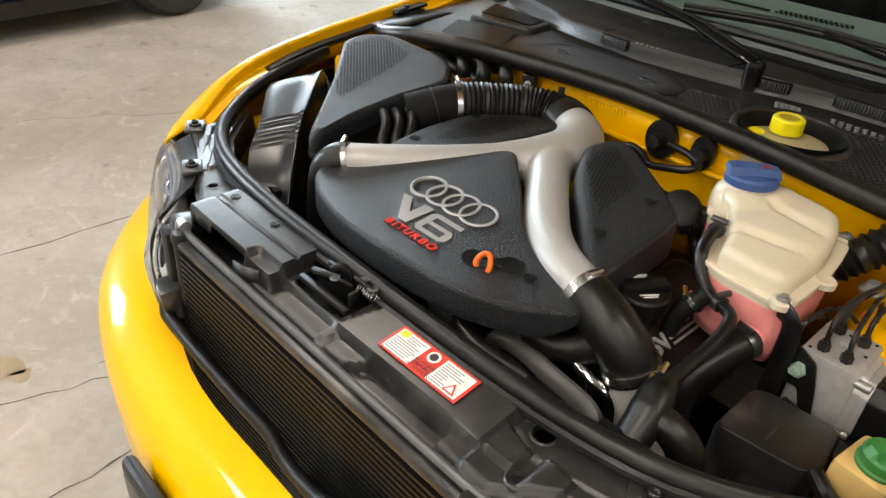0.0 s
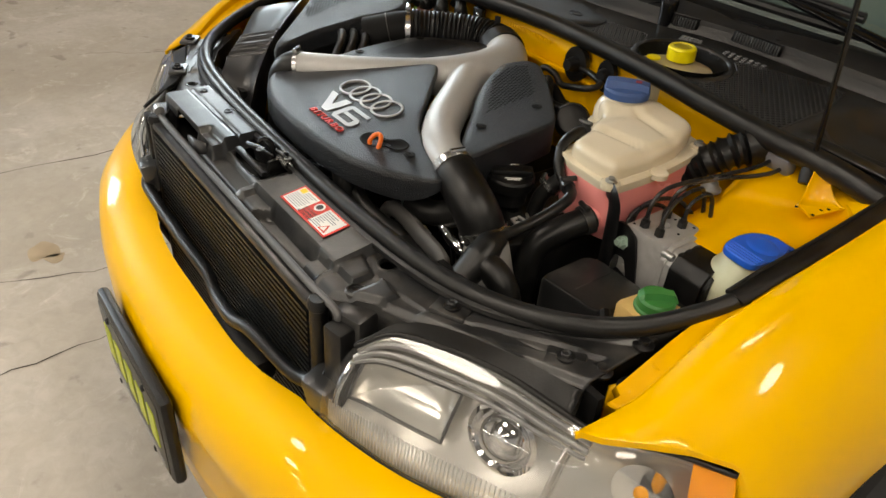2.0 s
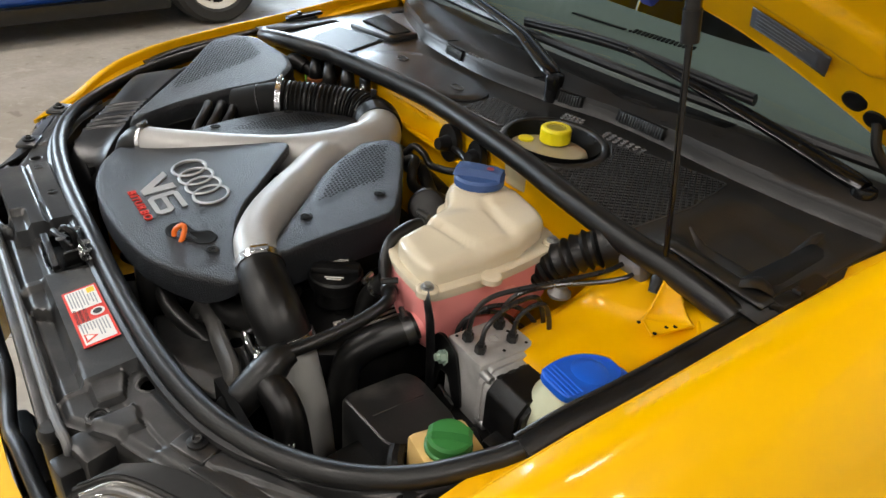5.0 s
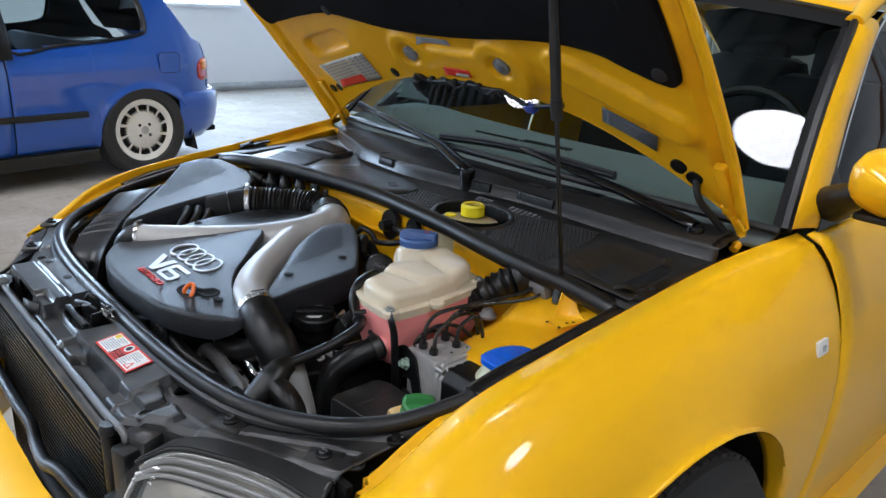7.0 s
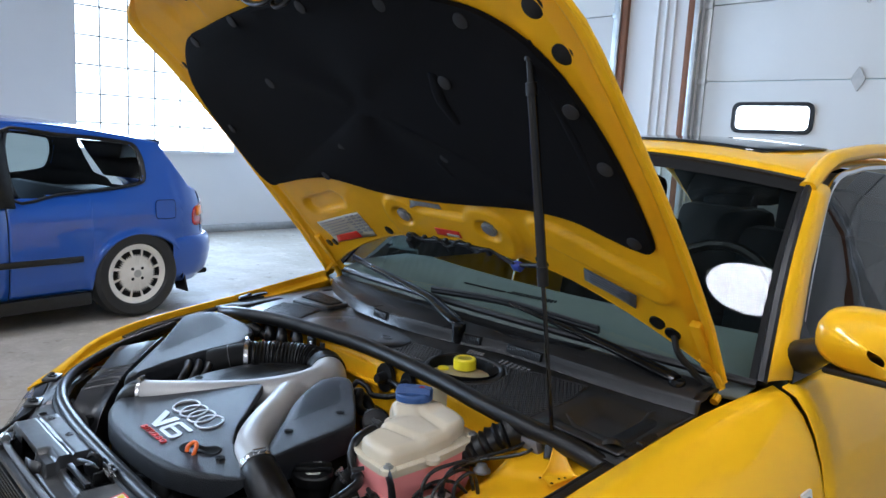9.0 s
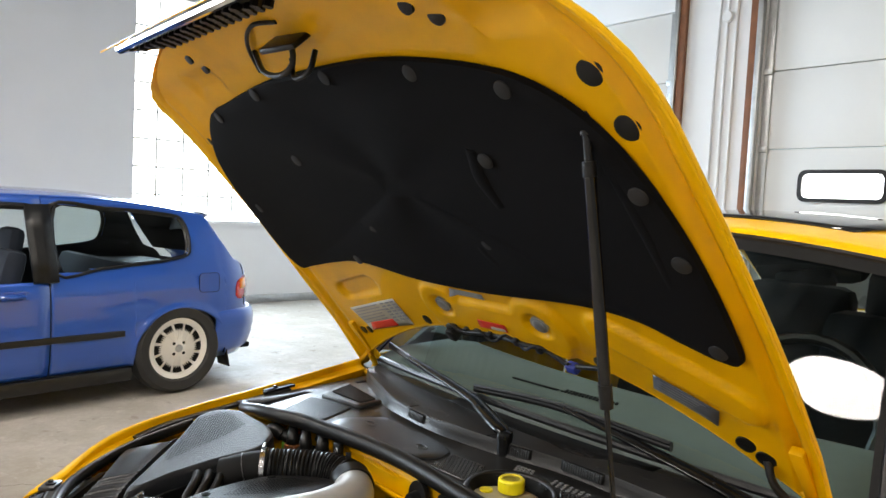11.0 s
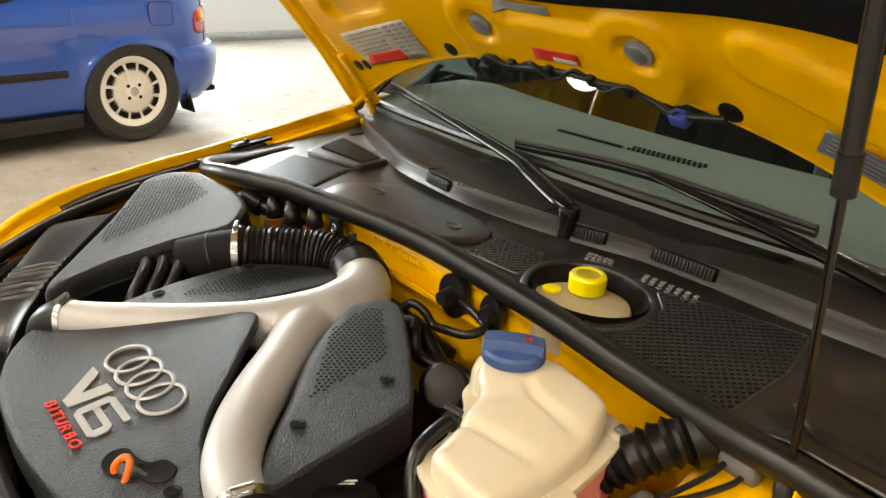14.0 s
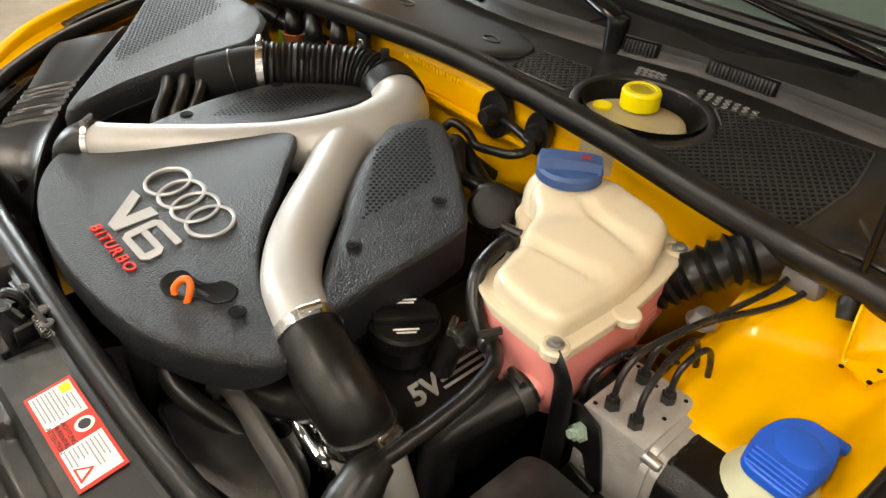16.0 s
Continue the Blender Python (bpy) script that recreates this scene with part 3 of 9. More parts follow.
def side_section(y, s, low, ex, ez, wide, n=14):
    """One cross-section of the car's flank from the upper edge to the lower end."""
    pts = []
    mid = 0.60
    for i in range(n + 1):
        t = i / n
        if t < 0.5:
            u = t / 0.5
            x = ex + (wide - ex) * math.sin(u * math.pi / 2) ** 0.9
            z = ez - (ez - mid) * (1 - math.cos(u * math.pi / 2)) ** 0.85
        else:
            u = (t - 0.5) / 0.5
            z = mid + (0.20 - mid) * u
            x = wide - 0.045 * u ** 2
        pts.append([x, y, max(z, low)])
    if y < 0.337:       # the lamp takes the corner
        lim = interp(y, [0.222, 0.24, 0.278, 0.30, 0.336], [0.6245, 0.653, 0.692, 0.714, 0.757])
        lim = max(lim, ex + 0.001)
        keep = [p for p in pts[:n // 2] if p[0] <= lim]
        nxt = pts[len(keep)]
        f = (lim - keep[-1][0]) / max(1e-6, nxt[0] - keep[-1][0])
        keep.append([lim, y, keep[-1][2] + (nxt[2] - keep[-1][2]) * f])
        end = keep[-1]
        pts = keep + [[end[0] + 0.0002 * k, y, end[2] - 0.0006 * k] for k in range(1, n + 2 - len(keep))]
    return [V((s * p[0], p[1], p[2])) for p in pts]


def wide_at(y):
    return curve(y, [0.15, 0.3, 0.5, 0.76, 1.2, 2.4], [0.770, 0.797, 0.822, 0.848, 0.856, 0.862])


def low_at(y, yc=ARCH_Y):
    d = abs(y - yc)
    if d < ARCH_R:
        return ARCH_Z + math.sqrt(ARCH_R ** 2 - d * d)
    return 0.555 if y < yc and yc < 1 else 0.18


for s, nm in ((1, "left"), (-1, "right")):
    ys = sorted(set([0.222 + 0.0057 * i for i in range(21)] + [0.345 + 0.03 * i for i in range(30)] + [ARCH_Y - ARCH_R + 0.001, ARCH_Y + ARCH_R - 0.001, 1.2215]))
    rows = [side_section(y, s, low_at(y), crest(y, s), curve(y, ES, EZ), wide_at(y)) for y in ys if y <= 1.222]
    part("fender", sheet(rows), YELLOW, car, "glossy yellow front fender", solid=0.004, sharp=60)
    flange = [[V((s * (crest(y, s) - d), y, curve(y, ES, EZ) + h * min(1.0, 0.45 + 4 * max(0, y - 0.30)))) for d, h in ((0, 0), (0.0015, -0.006), (0.003, -0.020), (0.012, -0.026), (0.03 - 0.012 * (y < 0.3), -0.028), (0.034 - 0.012 * (y < 0.3), -0.05))] for y in ys if 0.275 < y <= 1.16]
    part("inner_flange", sheet(flange), YELLOW_IN, car, solid=0.002)
    # wheel arch liner and wheel
    rows = []
    for i in range(17):
        a = math.pi * i / 16
        rows.append([V((s * x, ARCH_Y + (ARCH_R + 0.008) * math.cos(a), ARCH_Z + (ARCH_R + 0.008) * math.sin(a))) for x in (0.812, 0.70, 0.56)])
    part("wheel_arch_liner", sheet(rows), DARK, car)
    part("arch_wall", prism([(ARCH_Y + 0.38 * math.cos(math.pi * i / 16), 0.30 + 0.39 * math.sin(math.pi * i / 16)) for i in range(17)], 0, 0.01, pose(s * 0.57, 0, 0, 90, 0, 90)), DARK, car)
    for wy in (ARCH_Y, ARCH_Y + 2.61):
        wh = part("wheel", lathe([(0.20, -0.1), (0.215, -0.105), (0.285, -0.11), (0.308, -0.085), (0.313, -0.04), (0.313, 0.04), (0.308, 0.085), (0.285, 0.11), (0.215, 0.105), (0.20, 0.1)], (s * 0.745, wy, 0.313), (s, 0, 0), 48, loop=True), TYRE, car, "black tyre with moulded tread")
        part("rim", lathe([(0.05, -0.02), (0.212, -0.06), (0.214, 0.1), (0.205, 0.1), (0.2, 0.07), (0.16, 0.06), (0.05, 0.085), (0.03, 0.088)], (s * 0.745, wy, 0.313), (s, 0, 0), 40), ALU, wh)
        tread = bmesh.new()
        for k in range(60):
            a = 2 * math.pi * k / 60
            box((s * 0.745, wy + 0.3115 * math.cos(a), 0.313 + 0.3115 * math.sin(a)), (0.15, 0.022, 0.008), 0, (math.degrees(a) + 90, 0, 0), tread)
        part("tread", tread, TYRE, wh)
    rep = part("side_repeater", prism(round_corners([(-0.022, -0.014), (0.022, -0.014), (0.022, 0.014), (-0.022, 0.014)], 0.005), 0, 0.005, pose(s * 0.8365, 1.142, 0.727, 78, 0, s * 90)), WHITE, car, "small clear side repeater lamp")
    part("bulb", box((s * 0.843, 1.142, 0.727), (0.004, 0.010, 0.012), 0.001), GALV, rep)
    # door, sill and rear flank
    ys2 = [1.2265 + 0.06 * i for i in range(18)]
    rows = [side_section(y, s, 0.2, 0.742 + 0.012 * (y - 1.25), 0.900 + 0.03 * (y - 1.25), wide_at(y)) for y in ys2]
    part("front_door", sheet(rows), YELLOW, car, "glossy yellow front door", solid=0.004, sharp=60)
    ys3 = [2.262 + 0.09 * i for i in range(24)]
    rows = []
    for y in ys3:
        lo = low_at(y, ARCH_Y + 2.61)
        rows.append(side_section(y, s, lo, 0.752 - 0.03 * max(0, y - 3.2), 0.93, wide_at(2.4) - 0.05 * max(0, y - 3.6)))
    part("rear_flank", sheet(rows), YELLOW, car, solid=0.004, sharp=60)
    part("sill", tube([(s * 0.815, 1.2, 0.19), (s * 0.815, 2.2, 0.19), (s * 0.815, 3.05, 0.19)], 0.045, 8), YELLOW, car)
    # A pillar, roof rail, door window
    A0, A1 = V((s * 0.728, 1.20, 0.905)), V((s * 0.592, 1.66, 1.29))
    roofrail = [A1 + V((0, -0.02, -0.012)), V((s * 0.570, 1.80, 1.330)), V((s * 0.565, 1.95, 1.362)), V((s * 0.555, 2.4, 1.385)), V((s * 0.56, 2.9, 1.345)), V((s * 0.61, 3.4, 1.15)), V((s * 0.66, 3.75, 0.95))]
    part("roof_rail", tube(roofrail, [0.020, 0.024, 0.026, 0.028, 0.034, 0.04, 0.04], 12, 10, flat=0.8), YELLOW, car)
    pillar = []
    for j in range(13):
        t = j / 12
        a_ = V((s * (0.717 - 0.127 * t), 1.188 + 0.475 * t - 0.02 * math.sin(math.pi * t), 0.908 + 0.383 * t + 0.02 * math.sin(math.pi * t)))
        b_ = V((s * interp(t, [0, 0.5, 1], [0.738, 0.672, 0.614]), interp(t, [0, 0.5, 1], [1.288, 1.50, 1.735]), interp(t, [0, 0.5, 1], [0.893, 1.092, 1.258])))
        pillar.append([a_.lerp(b_, u) + V((s * 0.016, 0, 0.010)) * math.sin(math.pi * u) ** 0.7 for u in np.linspace(0, 1, 9)])
    part("a_pillar", sheet(pillar), YELLOW, car, "yellow windscreen pillar", solid=0.006, sharp=60)
    win = [(s * 0.735, 1.29, 0.895), (s * 0.665, 1.52, 1.10), (s * 0.605, 1.76, 1.275), (s * 0.588, 2.0, 1.325), (s * 0.585, 2.35, 1.34)]
    part("window_trim", tube(win, 0.009, 8), CHROME, car, "bright window trim")
    rows = []
    for i in range(9):
        y = 1.30 + (2.95 - 1.30) * i / 8
        top = V((s * curve(y, [1.29, 1.52, 1.76, 2.0, 2.95], [0.735, 0.668, 0.608, 0.59, 0.60]), y, curve(y, [1.29, 1.52, 1.76, 2.0, 2.35, 2.95], [0.895, 1.10, 1.275, 1.33, 1.345, 1.29])))
        bot = V((s * (0.742 + 0.006 * i / 8), y, 0.895))
        rows.append([bot.lerp(top, t / 4) + V((s * 0.012 * math.sin(math.pi * t / 4), 0, 0)) for t in range(5)])
    pane = part("side_window", sheet(rows), PANE_DARK, car, "tinted side window")
    pane.visible_shadow = False

# roof
rows = []
for i in range(15):
    y = 1.63 + 1.45 * i / 14
    zc = curve(y, [1.63, 1.8, 2.1, 2.5, 2.9, 3.1], [1.335, 1.375, 1.402, 1.405, 1.375, 1.33])
    hw = curve(y, [1.63, 1.9, 2.4, 3.1], [0.60, 0.572, 0.56, 0.57])
    rows.append([V((hw * u, y + 0.04 * u * u * (1 if y < 1.8 else 0), zc - 0.045 * u * u - 0.012 * u ** 4)) for u in np.linspace(-1, 1, 17)])
part("roof", sheet(rows), YELLOW, car, "yellow roof skin", solid=0.006, sharp=60)
rows = []
for i in range(9):
    y = 1.84 + 0.5 * i / 8
    zc = curve(y, [1.63, 1.8, 2.1, 2.5, 2.9, 3.1], [1.335, 1.375, 1.402, 1.405, 1.375, 1.33])
    hw0 = curve(y, [1.63, 1.9, 2.4, 3.1], [0.60, 0.572, 0.56, 0.57])
    k = min(1, 0.90 + 0.05 * min(i, 8 - i))
    rows.append([V((0.43 * k * u, y, zc - 0.045 * (0.43 * u / hw0) ** 2 + 0.004)) for u in np.linspace(-1, 1, 13)])
part("sunroof", sheet(rows), material("dark_glass_roof", (0.02, 0.021, 0.022), 0.06, 0, 0.1, 5, rough_vary=0.02), car, "dark glass sunroof panel", solid=0.004)
# windscreen and its black surround
rows, surround = [], []
for j in range(13):
    t = j / 12
    row = []
    for u in np.linspace(-1, 1, 21):
        base = V((0.715 * u, 1.095 + 0.09 * u * u, 0.925 - 0.02 * u * u))
        top = V((0.588 * u, 1.615 + 0.045 * u * u, 1.338 - 0.05 * u * u))
        row.append(base.lerp(top, t) + V((0, -0.02 * math.sin(math.pi * t), 0.02 * math.sin(math.pi * t))))
    rows.append(row)
ws = part("windscreen", sheet(rows), PANE, car, "green-tinted windscreen")
ws.visible_shadow = False
part("screen_edge", tube([r[0] for r in rows] + [V(p) for p in rows[-1][1:-1]] + [r[-1] for r in rows[::-1]], 0.011, 6, 1), PLASTIC, car)
frit = [[p + V((0, -0.002, 0.003)) for p in r] for r in rows]
part("screen_band", sheet(frit[-2:]), DARK, car, "black printed band along the windscreen top")
for k0, k1 in ((0, 1), (19, 20)):
    part("screen_band", sheet([[r[k0].lerp(r[k1], 0.0 if k0 == 0 else 0.7), r[k0].lerp(r[k1], 0.3 if k0 == 0 else 1.0)] for r in frit]), DARK, car)
part("rear_window", sheet([[V((0.56 * u, 3.05 + 0.45 * t, 1.325 - 0.33 * t - 0.04 * u * u)) for u in np.linspace(-1, 1, 9)] for t in np.linspace(0, 1, 6)]), PANE, car).visible_shadow = False
part("boot_lid", sheet([[V((0.72 * u, 3.5 + 0.9 * t, 0.98 - 0.04 * t - 0.3 * max(0, t - 0.75) - 0.05 * u * u)) for u in np.linspace(-1, 1, 11)] for t in np.linspace(0, 1, 9)]), YELLOW, car, solid=0.006)
part("tail_panel", sheet([[V((0.80 * u, 4.40 - 0.12 * u * u, z)) for u in np.linspace(-1, 1, 11)] for z in (0.86, 0.6, 0.3)]), YELLOW, car, solid=0.006)

# interior
DV = ((-0.040, 1.290), (0.110, 1.304))     # ends of the perforated vent strip
part("dashboard", sheet([[V((0.70 * u, y - 0.1 + 0.08 * u * u, z)) for u in np.linspace(-1, 1, 13)] for y, z in ((1.16, 0.88), (1.3, 0.925), (1.5, 0.93), (1.62, 0.91), (1.66, 0.82), (1.66, 0.6))]), material("grey_green_dash", (0.095, 0.115, 0.108), 0.7, 0, 0.1, 40, 0.4, 500), car, "matt dark dashboard top", solid=0.01)
for i in range(15):
    for j in range(3):
        part("vent_hole", box((DV[0][0] + (DV[1][0] - DV[0][0]) * (i + 0.5 * (j % 2)) / 15, DV[0][1] + (DV[1][1] - DV[0][1]) * i / 15 + 0.010 * j, 0.9312), (0.0045, 0.006, 0.003)), DARK, car)
part("vent_slot", box((DV[0][0] - 0.09, DV[0][1] - 0.003, 0.9306), (0.15, 0.010, 0.003), 0.001, (0, 0, 3)), DARK, car)
part("cabin_floor", box((0, 2.3, 0.24), (1.5, 2.3, 0.03)), DARK, car)
part("bulkhead", box((0, 1.25, 0.55), (1.44, 0.02, 0.6)), DARK, car)
for s in (1, -1):
    for y0, nm in ((2.05, "front_seat"), (2.95, "rear_seat")):
        seat = part(nm, box((s * 0.36, y0, 0.48), (0.50, 0.52, 0.2), 0.06), DARK, car, "dark leather seat")
        part("backrest", box((s * 0.36, y0 + 0.28, 0.80), (0.48, 0.14, 0.62), 0.06, (-12, 0, 0)), DARK, seat)
        part("headrest", box((s * 0.36, y0 + 0.37, 1.16), (0.27, 0.10, 0.19), 0.045, (-8, 0, 0)), DARK, seat)
wheel = [(0.36 + 0.185 * math.cos(a), 1.66 + 0.08 * math.sin(a), 0.93 + 0.167 * math.sin(a)) for a in (2 * math.pi * k / 24 for k in range(25))]
part("steering_wheel", tube(wheel, 0.015, 8, 1), PLASTIC, car)
part("rear_view_mirror", box((0, 1.62, 1.245), (0.22, 0.03, 0.06), 0.02), PLASTIC, car)

# door mirror
rows = []
for k, (y0, hw, hh, zc) in enumerate(((1.185, 0.010, 0.008, 1.005), (1.195, 0.085, 0.035, 1.008), (1.225, 0.110, 0.055, 1.012), (1.27, 0.116, 0.060, 1.015), (1.30, 0.114, 0.058, 1.015), (1.305, 0.10, 0.05, 1.015))):
    row = []
    for a in np.linspace(0, 2 * math.pi, 24, endpoint=False):
        c, s_ = math.cos(a), math.sin(a)
        row.append(V((0.905 + hw * math.copysign(abs(c) ** 0.6, c), y0 + 0.02 * c, zc + hh * math.copysign(abs(s_) ** 0.7, s_) - 0.012 * c)))
    rows.append(row)
mir = part("door_mirror", sheet(rows, wrap=True), YELLOW, car, "yellow door mirror shell", sharp=60)
part("mirror_glass", prism(round_corners([(-0.10, -0.05), (0.10, -0.05), (0.10, 0.045), (-0.10, 0.05)], 0.03), 0, 0.003, pose(0.905, 1.305, 1.012, 90)), CHROME, mir)
part("mirror_foot", tube([(0.742, 1.31, 0.945), (0.775, 1.29, 0.968), (0.81, 1.265, 0.985), (0.84, 1.26, 0.99)], [0.045, 0.036, 0.030, 0.028], 14, flat=0.8), PLASTIC, mir, "black plastic mirror foot")
part("mirror_triangle", flat([(0.744, 1.255, 0.898), (0.750, 1.40, 0.905), (0.700, 1.40, 1.005), (0.712, 1.36, 0.985)], 0.006), PLASTIC, mir)
part("lower_trim", box((0.905, 1.255, 0.955), (0.19, 0.085, 0.014), 0.006), PLASTIC, mir)

# ---- front bumper ----


def bumper_y(x):
    return curve(abs(x), [0, 0.2, 0.4, 0.55, 0.68, 0.78, 0.83], [-0.066, -0.055, -0.02, 0.035, 0.13, 0.27, 0.46])


def bumper_top(x):
    return curve(abs(x), [0, 0.2, 0.3, 0.37, 0.45, 0.6, 0.72, 0.83], [0.524, 0.529, 0.540, 0.549, 0.551, 0.551, 0.556, 0.56])


def bumper_in(x):
    return curve(abs(x), [0, 0.15, 0.23, 0.29, 0.35, 0.40, 0.473, 0.54, 0.62, 0.70, 0.76, 0.83], [0.037, 0.038, 0.048, 0.064, 0.066, 0.075, 0.097, 0.128, 0.176, 0.248, 0.325, 0.46])


xs = [V((0.83 * math.sin(a), 0, 0)).x for a in np.linspace(-math.pi / 2, math.pi / 2, 61)]
rows = []
for x in xs:
    yi, yo, zt = bumper_in(x), bumper_y(x), bumper_top(x)
    prof = [(yi, zt - 0.03), (yi, zt), (yi + (yo - yi) * 0.35, zt - 0.006), (yi + (yo - yi) * 0.7, zt - 0.022), (yi + (yo - yi) * 0.93, zt - 0.05), (yo, zt - 0.085), (yo, zt - 0.12), (yo + 0.006, zt - 0.13), (yo + 0.004, zt - 0.20), (yo + 0.02, zt - 0.32)]
    nx = x / 0.83
    rows.append([V((x + 0.03 * nx ** 3 * (1 - abs(y - yo) / max(0.02, abs(yi - yo))) * 0.6, y, z)) for y, z in prof])
part("front_bumper", sheet(rows), YELLOW, car, "glossy yellow front bumper cover", solid=0.004, sharp=60)
for s in (1, -1):
    part("tow_eye_cover", prism(round_corners([(-0.05, -0.03), (0.05, -0.03), (0.05, 0.03), (-0.05, 0.03)], 0.012), 0, 0.003, pose(s * 0.50, bumper_y(0.50) + 0.020, 0.485, 78, 0, s * 22)), YELLOW, car)

plate = thing("number_plate", (-0.0, -0.085, 0.3), "dark number plate with painted yellow-green marks in a black frame", "number plate")
pb = box((-0.01, -0.078, 0.385), (0.325, 0.022, 0.185), 0.01)
part("frame", pb, PLASTIC, plate, "black plastic plate holder")
part("plate", box((-0.01, -0.0895, 0.385), (0.295, 0.003, 0.150), 0.001), material("dark_plate", (0.06, 0.055, 0.045), 0.4, 0.3, 0.3, 30), plate)
for i in range(5):
    part("bar", box((-0.12 + 0.055 * i, -0.092, 0.392), (0.036, 0.002, 0.07), 0.0006), material("plate_mark", (0.45, 0.5, 0.05), 0.5, 0, 0.2, 30), plate)
part("bar", box((-0.01, -0.092, 0.325), (0.27, 0.002, 0.016), 0.0006), material("plate_band", (0.3, 0.29, 0.28), 0.5, 0, 0.3, 60), plate)
for x in (-0.1, 0.08):
    for z in (0.455, 0.318):
        part("bolt", lathe([(0.006, 0), (0.006, 0.003), (0.004, 0.005)], (x, -0.0905, z), (0, -1, 0), 10), PLASTIC, plate)

# ---- the open hood ----
HO = V((0, 1.049, 1.009))
HV, HN = V((0, -0.664, 0.747)), V((0, 0.747, 0.664))


def on_hood(x, v, off=0.0):
    """A place on the open hood: x across, v up along it, off behind its inner face."""
    crown = 0.055 - 0.10 * x * x - 0.012 * max(0, min(1, (abs(x) - 0.63) / 0.05)) - 0.10 * max(0, 0.02 - v) - 0.6 * max(0, v - 0.64) ** 2
    return HO + HV * v + HN * (crown + off) + V((x, 0, 0))


def hood_right(v):
    return curve(v, [-0.20, 0.0, 0.25, 0.45, 0.55, 0.63, 0.70, 0.76, 0.82, 0.87, 0.91], [0.668, 0.672, 0.673, 0.658, 0.648, 0.638, 0.618, 0.586, 0.535, 0.47, 0.39])


def hood_left(v):
    return curve(v, [-0.20, 0.0, 0.25, 0.45, 0.62, 0.74, 0.80, 0.84, 0.876, 0.91], [-0.694, -0.698, -0.696, -0.694, -0.706, -0.718, -0.712, -0.66, -0.575, -0.46])


def hood_half(v):
    return (hood_right(v) - hood_left(v)) / 2


def hood_x(v, u):
    return (hood_right(v) + hood_left(v)) / 2 + hood_half(v) * u
def hood_rear(u):
    return 0.078 - 0.214 * u * u


def hood_v(v0, u):
    r = hood_rear(u)
    return v0 if v0 > 0.14 else r + (0.14 - r) * (v0 + 0.2) / 0.34


def step(a, b, x):
    t = min(1, max(0, (x - a) / (b - a)))
    return t * t * (3 - 2 * t)


def relief(x, v, u):
    """Pressings of the inner panel: channel along the sides, rolled rear beam, round pads for the stops."""
    d = 0.0
    if v < 0.3:
        x, v = x + 0.018, v + 0.017
    d += 0.014 * step(0.925, 0.945, abs(u)) * (1 - 0.75 * step(0.955, 0.968, abs(u))) + 0.006 * step(0.982, 0.992, abs(u))

    def bulge(cx, cv, hx, hv, r, turn, edge=0.014):
        """1 inside a round-cornered, turned rectangle, falling to 0 over its edge."""
        ca, sa = math.cos(turn), math.sin(turn)
        px, pv = abs((x - cx) * ca + (v - cv) * sa) - hx + r, abs((v - cv) * ca - (x - cx) * sa) - hv + r
        return 1 - step(0.0, edge, math.hypot(max(px, 0), max(pv, 0)) + min(max(px, pv), 0) - r)
    beam = max(bulge(0.015, 0.125, 0.21, 0.055, 0.05, 0.0), bulge(-0.135, 0.155, 0.066, 0.066, 0.066, 0.0), bulge(0.165, 0.150, 0.072, 0.072, 0.072, 0.0))
    d -= 0.013 * beam
    d -= 0.013 * bulge(0.462, 0.146, 0.165, 0.030, 0.029, -0.36, 0.012)
    d += 0.013 * bulge(-0.475, 0.172, 0.085, 0.020, 0.02, 0.22, 0.018)
    for cx, cv in ((-0.135, 0.162), (0.165, 0.161)):
        d += 0.010 * (1 - step(0.026, 0.036, math.hypot(x - cx, v - cv)))
    d -= 0.010 * step(0.80, 0.84, v)
    d += 0.012 * (1 - step(0.0, 0.02, max(abs(abs(x) - 0.47) - 0.05, abs(v - 0.80) - 0.012)))
    return d


US, VS = np.linspace(-1, 1, 41), np.linspace(-0.2, 0.91, 34)
hood = part("hood", sheet([[on_hood(hood_x(v0, u), hood_v(v0, u), 0.034 - 0.03 * step(0.9, 1.0, abs(u))) for u in US] for v0 in VS]), YELLOW, car, "raised yellow hood skin", solid=0.003, sharp=60)
US, VS = np.linspace(-1, 1, 161), list(np.linspace(-0.2, 0.14, 34)) + list(np.linspace(0.146, 0.27, 22)) + list(np.linspace(0.285, 0.905, 36))
rows = [[on_hood(hood_x(v0, u * 0.995), hood_v(v0, u), relief(hood_x(v0, u), hood_v(v0, u), u)) for u in US] for v0 in VS]
inner = part("inner_panel", sheet(rows), YELLOW_IN, hood, "pressed yellow inner hood panel", sharp=60)
part("hem", tube([on_hood(hood_x(v0, -0.995), hood_v(v0, 1.0), 0.008) for v0 in np.linspace(-0.2, 0.9, 24)], 0.0055, 8, 1), YELLOW, hood)
part("hem", tube([on_hood(hood_x(v0, 0.995), hood_v(v0, 1.0), 0.008) for v0 in np.linspace(-0.2, 0.9, 24)], 0.0055, 8, 1), YELLOW, hood)
part("rear_hem", tube([on_hood(hood_x(-0.2, u), hood_v(-0.2, u), 0.006) for u in np.linspace(-1, 1, 41)], 0.007, 8, 1), YELLOW_IN, hood)
